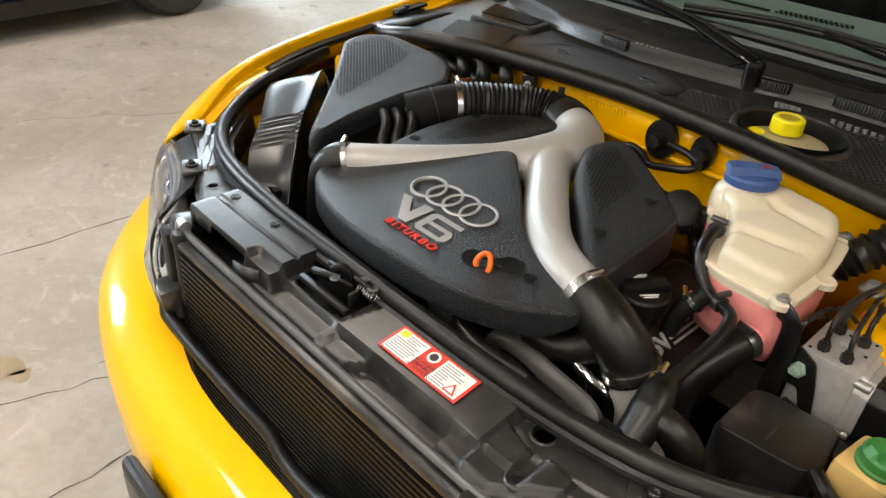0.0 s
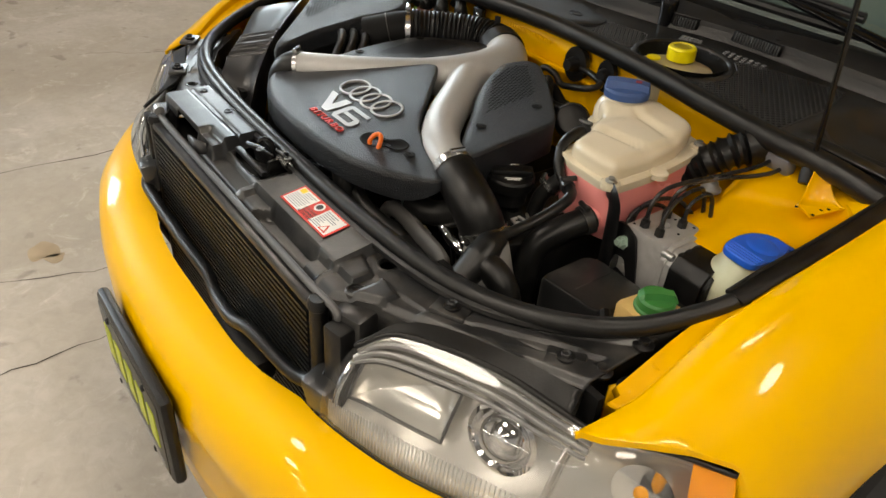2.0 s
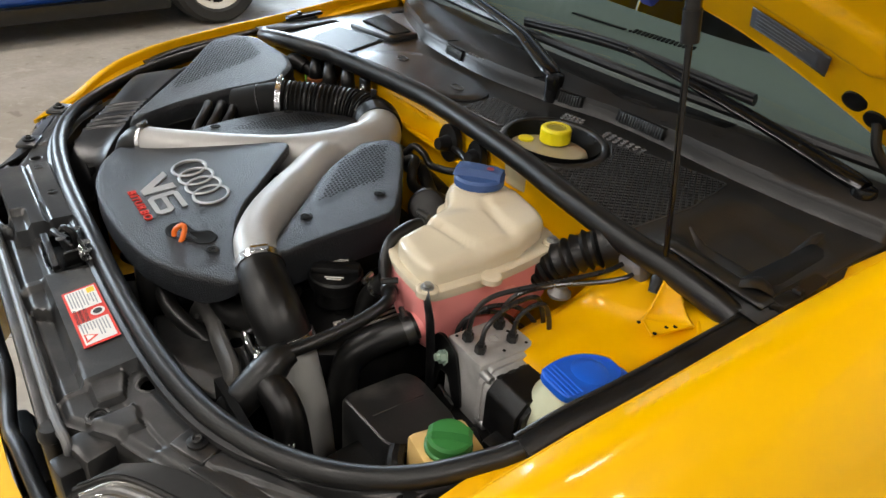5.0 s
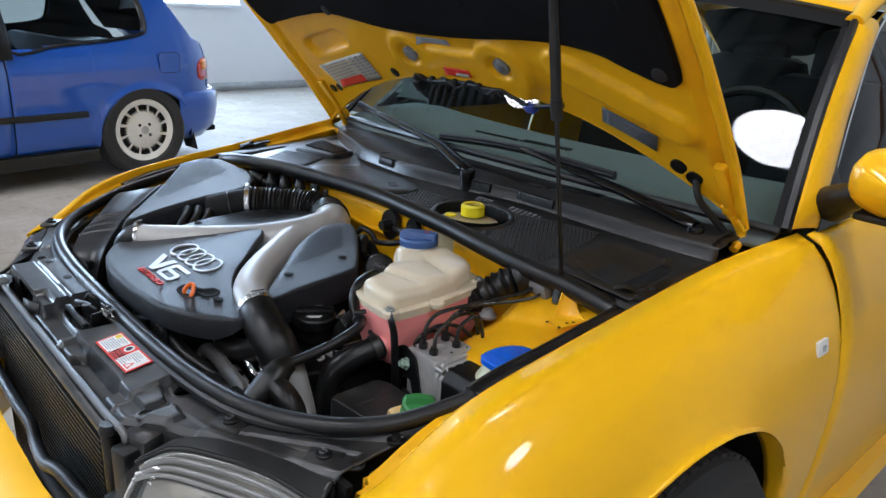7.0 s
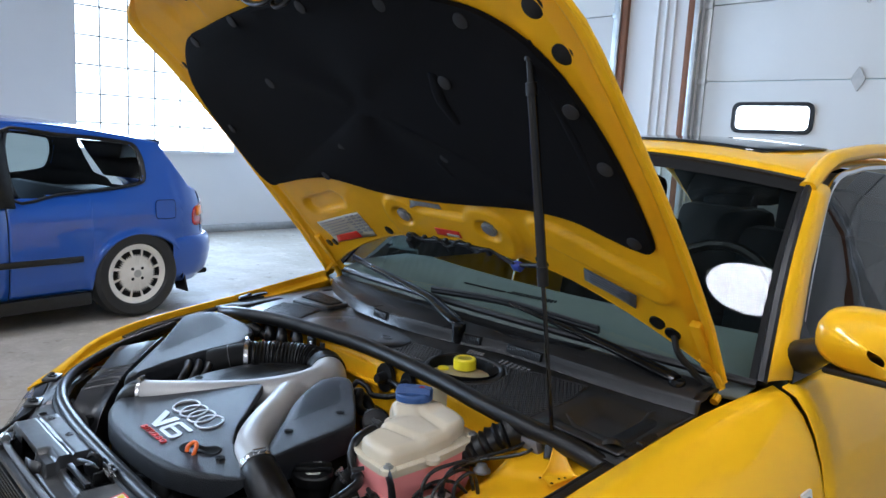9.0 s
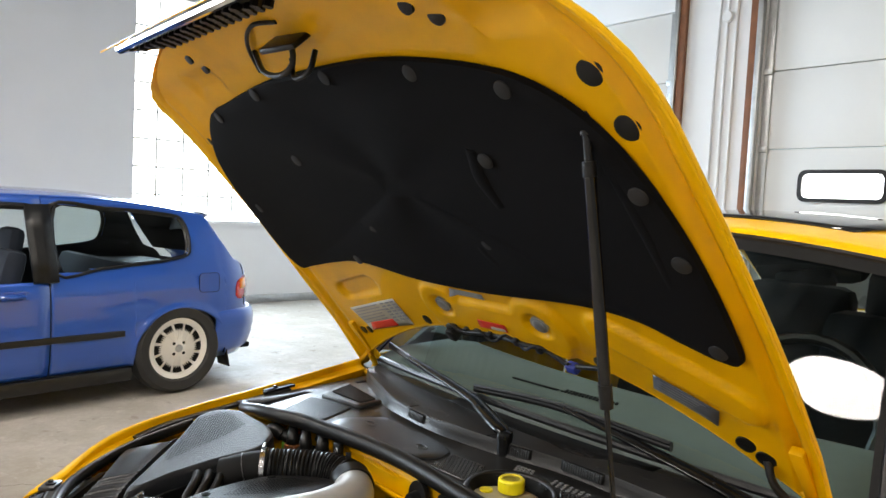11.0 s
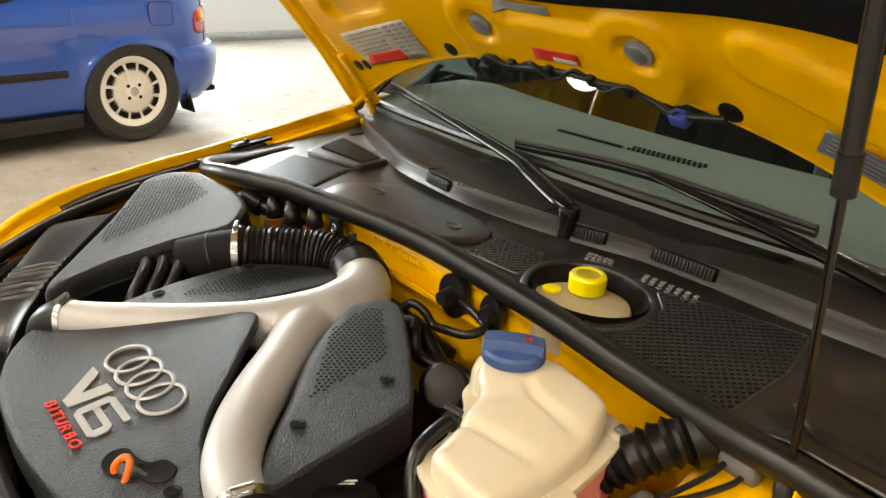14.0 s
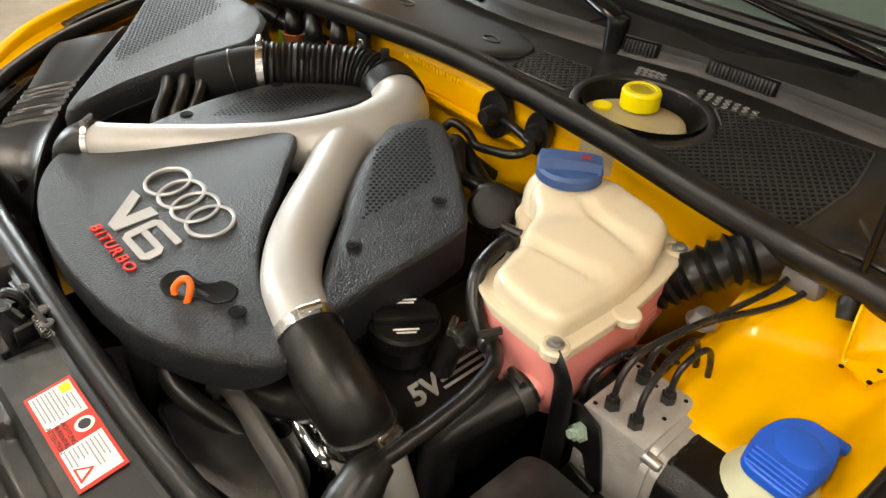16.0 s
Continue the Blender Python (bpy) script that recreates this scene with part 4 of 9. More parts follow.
PADL = [(-0.555, 0.715), (-0.655, 0.605), (-0.670, 0.365), (-0.655, 0.243), (-0.60, 0.240), (-0.49, 0.256), (-0.366, 0.262), (-0.175, 0.222), (0.05, 0.215), (0.31, 0.240), (0.45, 0.235), (0.53, 0.209), (0.600, 0.198), (0.610, 0.275), (0.600, 0.41), (0.572, 0.53), (0.53, 0.615), (0.475, 0.67), (0.40, 0.71), (0.27, 0.742), (0.115, 0.762), (-0.105, 0.766), (-0.25, 0.762), (-0.437, 0.740)]
o = closed_curve(PADL, 5)
bm = bmesh.new()
prev = None
for s, off in ((1, -0.002), (0.995, -0.012), (0.97, -0.016), (0.85, -0.017), (0.7, -0.016), (0.5, -0.017), (0.3, -0.016), (0.1, -0.016)):
    ring = [bm.verts.new(on_hood(-0.03 + (x + 0.03) * s, 0.5 + (v - 0.5) * s, off + (0.004 * math.sin(9 * x + 4 * v) if s < 0.9 else 0))) for x, v in o]
    if prev:
        for i in range(len(ring)):
            bm.faces.new((prev[i], prev[(i + 1) % len(ring)], ring[(i + 1) % len(ring)], ring[i]))
    prev = ring
bm.faces.new(prev)
pad = part("insulation_pad", bm, PAD, hood, "black felt insulation pad")
CLIP = material("grey_clip", (0.012, 0.012, 0.013), 0.75, 0, 0.1, 40)
for x, v in ((-0.500, 0.714), (-0.293, 0.745), (-0.019, 0.748), (0.219, 0.729), (0.400, 0.685), (-0.322, 0.575), (-0.208, 0.376), (0.275, 0.560), (0.151, 0.369), (0.555, 0.515), (0.578, 0.40), (-0.36, 0.278), (-0.63, 0.45), (0.575, 0.225)):
    part("clip", lathe([(0.015, 0), (0.0145, 0.002), (0.010, 0.0035)], on_hood(x, v, -0.0165), -HN, 18), CLIP, pad, "grey plastic pad clip")
for pts, r in (([(-0.40, 0.70), (-0.385, 0.66), (-0.40, 0.62)], 0.016), ([(-0.25, 0.39), (-0.225, 0.35), (-0.235, 0.32)], 0.014), ([(0.25, 0.58), (0.235, 0.52), (0.245, 0.46)], 0.018), ([(0.13, 0.39), (0.125, 0.35), (0.14, 0.31)], 0.016), ([(0.52, 0.56), (0.535, 0.46), (0.54, 0.34)], 0.014)):
    part("pressing", tube([on_hood(x, v, -0.012) for x, v in pts], [r * 0.7, r, r * 0.7], 10, flat=0.4, up=(0, 0.747, 0.664)), PAD, pad)
def hood_disc(name, x, v, r, mat, lift=0.002, parent=None, label=""):
    return part(name, lathe([(r, -0.004), (r, lift), (r * 0.8, lift + 0.001)], on_hood(x, v, relief(x, v, x / hood_half(v))), -HN, 22), mat, parent or inner, label)


for x, v, r in ((-0.602, -0.017, 0.014), (-0.572, -0.012, 0.013), (-0.277, 0.065, 0.015), (0.538, -0.030, 0.020), (0.570, -0.049, 0.020), (-0.655, 0.742, 0.014), (-0.655, 0.654, 0.013), (0.571, 0.611, 0.019), (0.551, 0.692, 0.019), (0.343, 0.806, 0.016), (0.310, 0.833, 0.014), (0.262, 0.062, 0.018), (-0.394, 0.830, 0.013), (-0.409, 0.862, 0.013)):
    hood_disc("hole_plug", x, v, r, PLASTIC, 0.001, None, "black rubber hole plug")
for x, v in ((-0.154, 0.145), (0.147, 0.145)):
    stop = hood_disc("rubber_stop", x, v, 0.021, material("grey_rubber_stop", (0.22, 0.23, 0.24), 0.6, 0, 0.1, 60), 0.006, None, "grey round rubber stop")
    hood_disc("stop_insert", x, v, 0.015, GALV, 0.0075, None, "dull metal insert")


def hood_label(name, corners, mat, lift=0.003, label=""):
    bm = bmesh.new()
    n = 6
    g = [[bm.verts.new(on_hood(x, v, relief(x, v, (x - (hood_right(v) + hood_left(v)) / 2) / hood_half(v)) - lift)) for x, v in ((
        corners[0][0] * (1 - i / n) * (1 - j / n) + corners[1][0] * (i / n) * (1 - j / n) + corners[2][0] * (i / n) * (j / n) + corners[3][0] * (1 - i / n) * (j / n),
        corners[0][1] * (1 - i / n) * (1 - j / n) + corners[1][1] * (i / n) * (1 - j / n) + corners[2][1] * (i / n) * (j / n) + corners[3][1] * (1 - i / n) * (j / n)) for i in range(n + 1))] for j in range(n + 1)]
    for a, b in zip(g, g[1:]):
        for i in range(n):
            bm.faces.new((a[i], a[i + 1], b[i + 1], b[i]))
    return part(name, bm, mat, hood, label, solid=0.0004)


DATA = material("grey_foil_label", (0.13, 0.14, 0.16), 0.35, 0.3, 0.25, 90)
PALE = material("pale_label", (0.52, 0.50, 0.42), 0.4, 0.1, 0.08, 60)
hood_label("sticker", [(-0.592, 0.072), (-0.362, 0.130), (-0.346, 0.038), (-0.556, -0.010)], PALE, 0.002, "pale printed information sticker")
hood_label("sticker_patch", [(-0.541, 0.020), (-0.425, 0.049), (-0.416, 0.024), (-0.549, -0.006)], RED, 0.003, "red printed panel")
random.seed(11)
for i in range(6):
    a, b = 0.068 - 0.010 * i, -0.545 + random.uniform(0.07, 0.12)
    hood_label("bar", [(-0.582 + 0.004 * i, a), (b, a + 0.25 * (b + 0.582)), (b, a + 0.25 * (b + 0.582) - 0.003), (-0.582 + 0.004 * i, a - 0.003)], GREYPRINT, 0.003)
for j in range(3):
    for i in range(7):
        x = -0.435 + 0.026 * j + 0.003 * i
        v = 0.106 + 0.25 * (x + 0.435) - 0.0105 * i
        hood_label("bar", [(x, v), (x + 0.018, v + 0.0045), (x + 0.018, v - 0.0015), (x, v - 0.006)], GREYPRINT, 0.003)
hood_label("sticker", [(-0.10, 0.199), (0.004, 0.196), (0.004, 0.180), (-0.099, 0.182)], GREYPRINT, 0.002, "thin grey printed strip")
hood_label("sticker", [(-0.047, 0.124), (0.040, 0.124), (0.038, 0.101), (-0.050, 0.099)], RED, 0.002, "small red and white sticker")
hood_label("sticker_patch", [(-0.010, 0.111), (0.034, 0.111), (0.034, 0.103), (-0.011, 0.102)], PALE, 0.003)
hood_label("sticker", [(0.391, 0.085), (0.508, 0.041), (0.493, -0.003), (0.375, 0.041)], DATA, 0.003, "grey metallic data sticker")
for i in range(5):
    a, b, c = 0.396 - 0.0032 * i, 0.49 - 0.0032 * i - random.uniform(0, 0.035), 0.074 - 0.0078 * i
    hood_label("bar", [(a, c), (b, c - 0.36 * (b - a)), (b, c - 0.36 * (b - a) - 0.002), (a, c - 0.002)], GREYPRINT, 0.004)
# harness along the rear edge
def smooth_flat(pts, n=5):
    return [(p.x, p.y) for p in smooth_path([(*q, 0) for q in pts], n)]


har = [(-0.185, 0.072), (-0.15, 0.084), (-0.12, 0.075), (-0.013, 0.079), (0.07, 0.077), (0.115, 0.073), (0.150, 0.062), (0.19, 0.053), (0.262, 0.062)]
hn = part("washer_harness", tube([on_hood(x, v, -0.016 - 0.004 * math.sin(40 * x)) for x, v in har], 0.0052, 10), RUBBER, hood, "black washer hose and wiring")
part("hose", tube([on_hood(x, v + 0.010 * math.sin(70 * x), -0.018 + 0.006 * math.sin(55 * x)) for x, v in smooth_flat(har[:-1])], 0.0032, 8), RUBBER, hn)
part("nozzle", box(on_hood(-0.175, 0.052, -0.014), (0.026, 0.03, 0.034), 0.006, (40, 0, 0)), PLASTIC, hn)
part("nozzle", box(on_hood(0.195, 0.048, -0.020), (0.030, 0.020, 0.020), 0.005, (40, 0, -8)), material("blue_black_plug", (0.03, 0.05, 0.28), 0.5), hn)
for x, v in ((-0.11, 0.076), (-0.03, 0.079), (0.05, 0.078), (0.115, 0.073)):
    part("clip", box(on_hood(x, v, -0.014), (0.014, 0.018, 0.018), 0.003, (40, 0, 0)), PLASTIC, hn)
# latch striker and front grille carried by the hood
ls = part("striker", tube([on_hood(-0.17, 0.83, -0.01), on_hood(-0.13, 0.80, -0.045), on_hood(-0.06, 0.79, -0.06), on_hood(-0.02, 0.80, -0.045), on_hood(-0.02, 0.84, -0.01)], 0.0055, 8, 3), PLASTIC, hood, "black steel safety catch")
part("plate", box(on_hood(-0.02, 0.835, -0.008), (0.10, 0.09, 0.012), 0.005, (41, 0, 8)), PLASTIC, ls)
part("hook", tube([on_hood(0.01, 0.80, -0.01), on_hood(0.01, 0.78, -0.045), on_hood(-0.04, 0.775, -0.05), on_hood(-0.06, 0.80, -0.02)], 0.005, 8), PLASTIC, ls)
part("spring", tube([on_hood(-0.21, 0.79, -0.012), on_hood(-0.15, 0.85, -0.02), on_hood(-0.08, 0.88, -0.02), on_hood(-0.02, 0.87, -0.012)], 0.004, 8), PLASTIC, ls)
gr = part("front_grille", tube([on_hood(-0.40, 0.905, 0.0), on_hood(-0.41, 0.925, -0.04), on_hood(-0.40, 0.945, -0.075), on_hood(-0.36, 0.950, -0.085), on_hood(0.36, 0.950, -0.085), on_hood(0.40, 0.945, -0.075), on_hood(0.41, 0.925, -0.04), on_hood(0.40, 0.905, 0.0)], 0.010, 10, 4), CHROME, hood, "chrome-framed black front grille")
part("mesh", sheet([[on_hood(0.39 * u, v, off) for u in np.linspace(-1, 1, 15)] for v, off in ((0.905, 0.0), (0.928, -0.04), (0.947, -0.08))]), DARK, gr, solid=0.004)
for j in range(3):
    for i in range(30):
        part("cell", tube([on_hood(-0.37 + 0.029 * i + 0.0145 * (j % 2), 0.910 + 0.012 * j, -0.018 - 0.022 * j), on_hood(-0.37 + 0.029 * i + 0.0145 * (j % 2), 0.902 + 0.012 * j, -0.030 - 0.022 * j)], 0.009, 6, smooth=False), PLASTIC, gr) if i < 15 else None
part("nose_skin", sheet([[on_hood(hood_x(0.90, u * 0.98), v, off) for u in np.linspace(-1, 1, 21)] for v, off in ((0.905, 0.03), (0.935, -0.01), (0.958, -0.05), (0.962, -0.085))]), YELLOW, hood, solid=0.003)
# strut and hinges
GLOSS_BLACK = material("gloss_black_enamel", (0.003, 0.003, 0.0035), 0.20, 0, 0.1, 30)
ST, SF = V((0.509, 0.655, 1.492)), V((0.531, 0.772, 0.812))
mid, neck = ST.lerp(SF, 0.558), ST.lerp(SF, 0.075)
st = part("gas_strut", tube([neck, mid], 0.0085, 16, smooth=False), GLOSS_BLACK, hood, "black hood gas strut")
part("strut_neck", tube([ST, neck], 0.0058, 14, smooth=False), PLASTIC, st)
part("socket", tube([ST + (ST - mid).normalized() * 0.012, ST - (ST - mid).normalized() * 0.018], 0.0085, 14, smooth=False), PLASTIC, st, "black ball socket")
part("collar", tube([neck, neck.lerp(mid, 0.06)], 0.0094, 16, smooth=False), PLASTIC, st)
part("rod", tube([mid, SF], 0.0038, 12, smooth=False), GLOSS_BLACK, st, "slim dark strut rod")
part("collar", tube([mid.lerp(neck, 0.10), mid], 0.0096, 16, smooth=False), PLASTIC, st)
part("strut_bracket", box(ST + V((0.012, 0.02, 0.012)), (0.03, 0.03, 0.02), 0.004, (40, 0, 20)), YELLOW_IN, hood, "yellow strut bracket")
for s in (1, -1):
    h = part("hinge", box(on_hood(s * 0.635, -0.06, 0.005), (0.024, 0.018, 0.15), 0.004, (41, 0, 0)), YELLOW_IN, hood, "yellow hood hinge")
    part("arm", tube([(s * 0.64, 1.125, 0.925), (s * 0.652, 1.15, 0.885), (s * 0.655, 1.12, 0.862)], 0.009, 8), YELLOW_IN, h)
    for v in (-0.02, -0.10):
        screw(h, on_hood(s * 0.635, v, -0.006), -HN, 0.009, YELLOW_IN, "bolt")
part("hinge_hose", tube([on_hood(0.570, -0.049, 0.0), on_hood(0.582, -0.075, -0.018), on_hood(0.605, -0.11, -0.02), (0.63, 1.13, 0.88), (0.62, 1.10, 0.862)], 0.007, 10), RUBBER, hood, "black washer hose at the hinge")


# ---- engine bay structure ----
fw = part("firewall", sheet([[V((x, 0.806, z)) for x in np.linspace(-0.47, 0.52, 14)] for z in (0.50, 0.60, 0.70, 0.745, 0.765, 0.80, 0.828)]), YELLOW_IN, car, "yellow painted firewall panel", solid=0.006, face=(0, -1, 0))
part("ridge", tube([(-0.24, 0.795, 0.775), (0.0, 0.795, 0.775), (0.22, 0.795, 0.775)], 0.006, 8), YELLOW_IN, fw)
for i in range(17):
    part("bar", box((-0.165 + 0.0075 * i, 0.7955, 0.818), (0.0035, 0.002, 0.008)), YELLOW_IN, fw)
# black filler boxes block the hall floor and keep the bay's depths dark
part("bay_backing", box((0, 0.50, 0.30), (1.16, 0.74, 0.03), 0.01), DARK, car)
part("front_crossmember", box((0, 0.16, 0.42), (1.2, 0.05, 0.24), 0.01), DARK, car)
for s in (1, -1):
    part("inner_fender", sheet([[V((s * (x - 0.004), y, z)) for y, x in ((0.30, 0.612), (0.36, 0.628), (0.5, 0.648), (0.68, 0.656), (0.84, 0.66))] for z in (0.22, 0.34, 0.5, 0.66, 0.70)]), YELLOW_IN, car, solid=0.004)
# black filler behind the lamps, standing for the shade there
part("headlight_backing", box((0.47, 0.27, 0.55), (0.30, 0.01, 0.32)), DARK, car)
part("headlight_backing", box((-0.47, 0.27, 0.55), (0.30, 0.01, 0.32)), DARK, car)
# strut tower and shelf on the driver's side
def tower_z(x, y):
    z = curve(y, [0.545, 0.56, 0.585, 0.62, 0.67, 0.72, 0.76, 0.80], [0.60, 0.69, 0.728, 0.742, 0.752, 0.765, 0.785, 0.80])
    z -= curve(x, [0.425, 0.43, 0.445, 0.48, 0.54, 0.60, 0.645, 0.655], [0.16, 0.06, 0.018, 0.002, 0.0, -0.004, -0.010, 0.03])
    fold = y - 0.705 - 0.35 * (x - 0.46)               # a shallow step across the panel towards the bracket
    z += 0.006 * step(-0.006, 0.006, fold) * step(0.45, 0.47, x) * (1 - step(0.53, 0.56, x))
    z += 0.010 * math.exp(-((x - 0.474) / 0.014) ** 2 - ((y - 0.735) / 0.03) ** 2)
    return z + 0.008 * step(0.545, 0.60, x) * step(0.70, 0.77, y)


rows = [[V((x, y, tower_z(x, y))) for x in [0.425, 0.428, 0.432] + list(np.linspace(0.438, 0.655, 40))] for y in [0.545, 0.55, 0.555, 0.56, 0.566] + list(np.linspace(0.572, 0.80, 40))]
tower = part("strut_tower", sheet(rows), YELLOW_IN, car, "yellow painted strut tower and inner shelf", solid=0.004, sharp=80, face=(0, 0, 1))
part("tower_bearing", lathe([(0.016, 0), (0.016, 0.004), (0.012, 0.007), (0.009, 0.014), (0.005, 0.016)], (0.430, 0.70, 0.752), seg=20), material("dull_zinc", (0.20, 0.20, 0.20), 0.5, 0.5, 0.2, 40), tower, "grey steel strut top nut")
for x in (0.56, 0.585):
    part("hole", lathe([(0.0025, 0), (0.0025, 0.001)], (x, 0.702, 0.7905), seg=10), DARK, tower)
# the strut foot bracket
A_, L_, T_, R_ = V((0.545, 0.757, 0.826)), V((0.560, 0.710, 0.7885)), V((0.585, 0.698, 0.7865)), V((0.602, 0.746, 0.7945))
rows = []
for i in range(9):              # a pressed sheet: flat foot rising in a hollow curve to the ball joint
    t = i / 8
    a, b = L_.lerp(A_, t ** 0.8), R_.lerp(A_ + V((0.012, 0.008, 0)), t ** 0.8)
    a.z, b.z = L_.z + (A_.z - L_.z) * t ** 2.0, R_.z + (A_.z - R_.z) * t ** 2.0
    rows.append([a + V((-0.001, 0, 0.003)), a, a.lerp(b, 0.3) - V((0, 0, 0.008 * math.sin(math.pi * t))), a.lerp(b, 0.7) - V((0, 0, 0.008 * math.sin(math.pi * t))), b, b + V((0.001, 0.001, 0.003))])
br = part("strut_bracket", sheet(rows), YELLOW_IN, car, "yellow pressed hood strut bracket", solid=0.0025, face=(0, -0.5, 1))
part("foot", flat([L_, T_, T_.lerp(R_, 0.93), R_], 0.003), YELLOW_IN, br)
for t in (0.42, 0.62):
    c = L_.lerp(T_, 0.55).lerp(R_, t)
    part("hole", lathe([(0.0028, 0), (0.0028, 0.0008)], (c.x, c.y, c.z + 0.0025), seg=12), DARK, br)
part("ball_joint", tube([(0.531, 0.767, 0.832), (0.533, 0.760, 0.815), (0.537, 0.752, 0.802)], [0.0085, 0.0105, 0.0085], 12), PLASTIC, br, "black strut ball socket")
for pts in ([(0.60, 0.76, 0.797), (0.622, 0.735, 0.794), (0.640, 0.700, 0.785)],):
    part("crease", tube(pts, [0.002, 0.005, 0.003], 8, 6, flat=0.6), YELLOW_IN, tower)
part("passenger_shelf", slab(round_corners([(-0.47, 0.66), (-0.64, 0.60), (-0.65, 0.80), (-0.45, 0.80)], 0.02), lambda x, y: 0.79, 0.15, 0.01), YELLOW_IN, car, "yellow inner panel by the air box")

# seals
SEAL_C = [(-0.655, 0.74, 0.820), (-0.59, 0.712, 0.832), (-0.515, 0.712, 0.845), (-0.42, 0.737, 0.850), (-0.32, 0.768, 0.850), (-0.06, 0.803, 0.850), (0.195, 0.792, 0.846), (0.345, 0.776, 0.841), (0.462, 0.767, 0.837), (0.540, 0.771, 0.832), (0.600, 0.774, 0.824), (0.634, 0.776, 0.817)]
part("cowl_seal", tube(SEAL_C, [0.014, 0.015, 0.017, 0.018, 0.018, 0.018, 0.018, 0.018, 0.018, 0.018, 0.0185, 0.018], 18), RUBBER, car, "thick black rubber cowl seal")
SEAL_F = [(-0.655, 0.60, 0.795), (-0.64, 0.47, 0.772), (-0.605, 0.375, 0.752), (-0.53, 0.288, 0.738), (-0.42, 0.240, 0.733), (-0.25, 0.218, 0.733), (-0.02, 0.213, 0.733), (0.2, 0.214, 0.733), (0.35, 0.226, 0.733), (0.45, 0.255, 0.733), (0.53, 0.303, 0.737), (0.585, 0.365, 0.745), (0.622, 0.44, 0.763), (0.635, 0.48, 0.775)]
fs = part("front_seal", tube(SEAL_F, 0.0125, 14), RUBBER, car, "black rubber hood seal")
part("seal_lip", tube([(x * 0.992, y - 0.014 if abs(x) < 0.5 else y - 0.008, z - 0.008) for x, y, z in SEAL_F[:-1]], 0.007, 8), RUBBER, fs)
for s in (1, -1):
    o = 0.0 if s > 0 else 0.024
    gut = [(s * (x + o), y, z) for x, y, z in ((0.632, 0.462, 0.778), (0.638, 0.52, 0.793), (0.645, 0.60, 0.805), (0.650, 0.74, 0.822), (0.652, 0.81, 0.831), (0.654, 0.88, 0.839))]
    gs = part("gutter_strip", tube(gut, 0.0145, 10, flat=0.34), PLASTIC, car, "black fender edge strip")
    part("strip_lip", tube([(x - s * 0.011, y, z + 0.003) for x, y, z in gut], 0.003, 8), RUBBER, gs)
    hs = part("hood_stop", box((s * (0.660 + o), 0.825, 0.836), (0.020, 0.034, 0.024), 0.004, (8, 0, -s * 4)), PLASTIC, car, "black rubber hood stop")
    part("hood_stop_arm", slab(round_corners([(s * (0.646 + o), 0.80), (s * (0.672 + o), 0.81), (s * (0.668 + o), 0.895), (s * (0.650 + o), 0.90)], 0.005, 3), lambda x, y: 0.846 + 0.10 * (y - 0.83), 0.006, 0.0015), PLASTIC, hs)
    part("lug", box((s * (0.661 + o), 0.842, 0.850), (0.012, 0.010, 0.008), 0.002), PLASTIC, hs)
part("seal_wall", sheet([[V((x + 0.004, y - 0.004, z - d)) for x, y, z in smooth_path(SEAL_F[9:], 6)] for d in (0.006, 0.05, 0.14)]), PLASTIC, car, "black inner wall below the seal", solid=0.003)
for s in (1, -1):
    part("flange_hole", box((s * 0.632, 0.390, 0.7405), (0.012, 0.010, 0.003), 0.0005, (4, 0, s * -20)), DARK, car)
    part("flange_hole", lathe([(0.013, 0), (0.012, 0.002)], (s * 0.619, 0.315, 0.7045), (0, -0.1, 1), 20), DARK, car)
    for y in (0.345, 0.43, 0.47):
        screw(car, (s * (crest(y, s) - 0.018), y, curve(y, ES, EZ) - 0.027 * min(1.0, 0.45 + 4 * max(0, y - 0.30)) + 0.001), (0, -0.2, 1), 0.005, YELLOW_IN, "bolt")

# ---- engine ----
engine = thing("engine", (0, 0.45, 0.315), "V6 engine with grained grey covers and a silver intake pipe", "engine")
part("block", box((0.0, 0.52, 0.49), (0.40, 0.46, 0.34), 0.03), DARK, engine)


def top_a(x, y):
    return 0.784 + 0.12 * (y - 0.33) - 0.25 * x * x


PA = [(-0.262, 0.312), (-0.250, 0.330), (-0.215, 0.362), (-0.150, 0.437), (-0.098, 0.508), (-0.074, 0.532), (-0.054, 0.530), (-0.010, 0.488), (0.037, 0.443), (0.070, 0.408), (0.103, 0.383), (0.142, 0.363), (0.185, 0.349), (0.226, 0.342), (0.229, 0.328), (0.208, 0.306), (0.168, 0.276), (0.108, 0.250), (0.03, 0.238), (-0.05, 0.236), (-0.13, 0.243), (-0.20, 0.264), (-0.245, 0.290)]


def front_share(x, y):
    """0 along the pipe, 1 along the free front edge of the cover."""
    return 1 - step(-0.035, 0.01, y - interp(x, [-0.27, -0.2, 0.0, 0.16, 0.235], [0.315, 0.322, 0.33, 0.325, 0.332]))


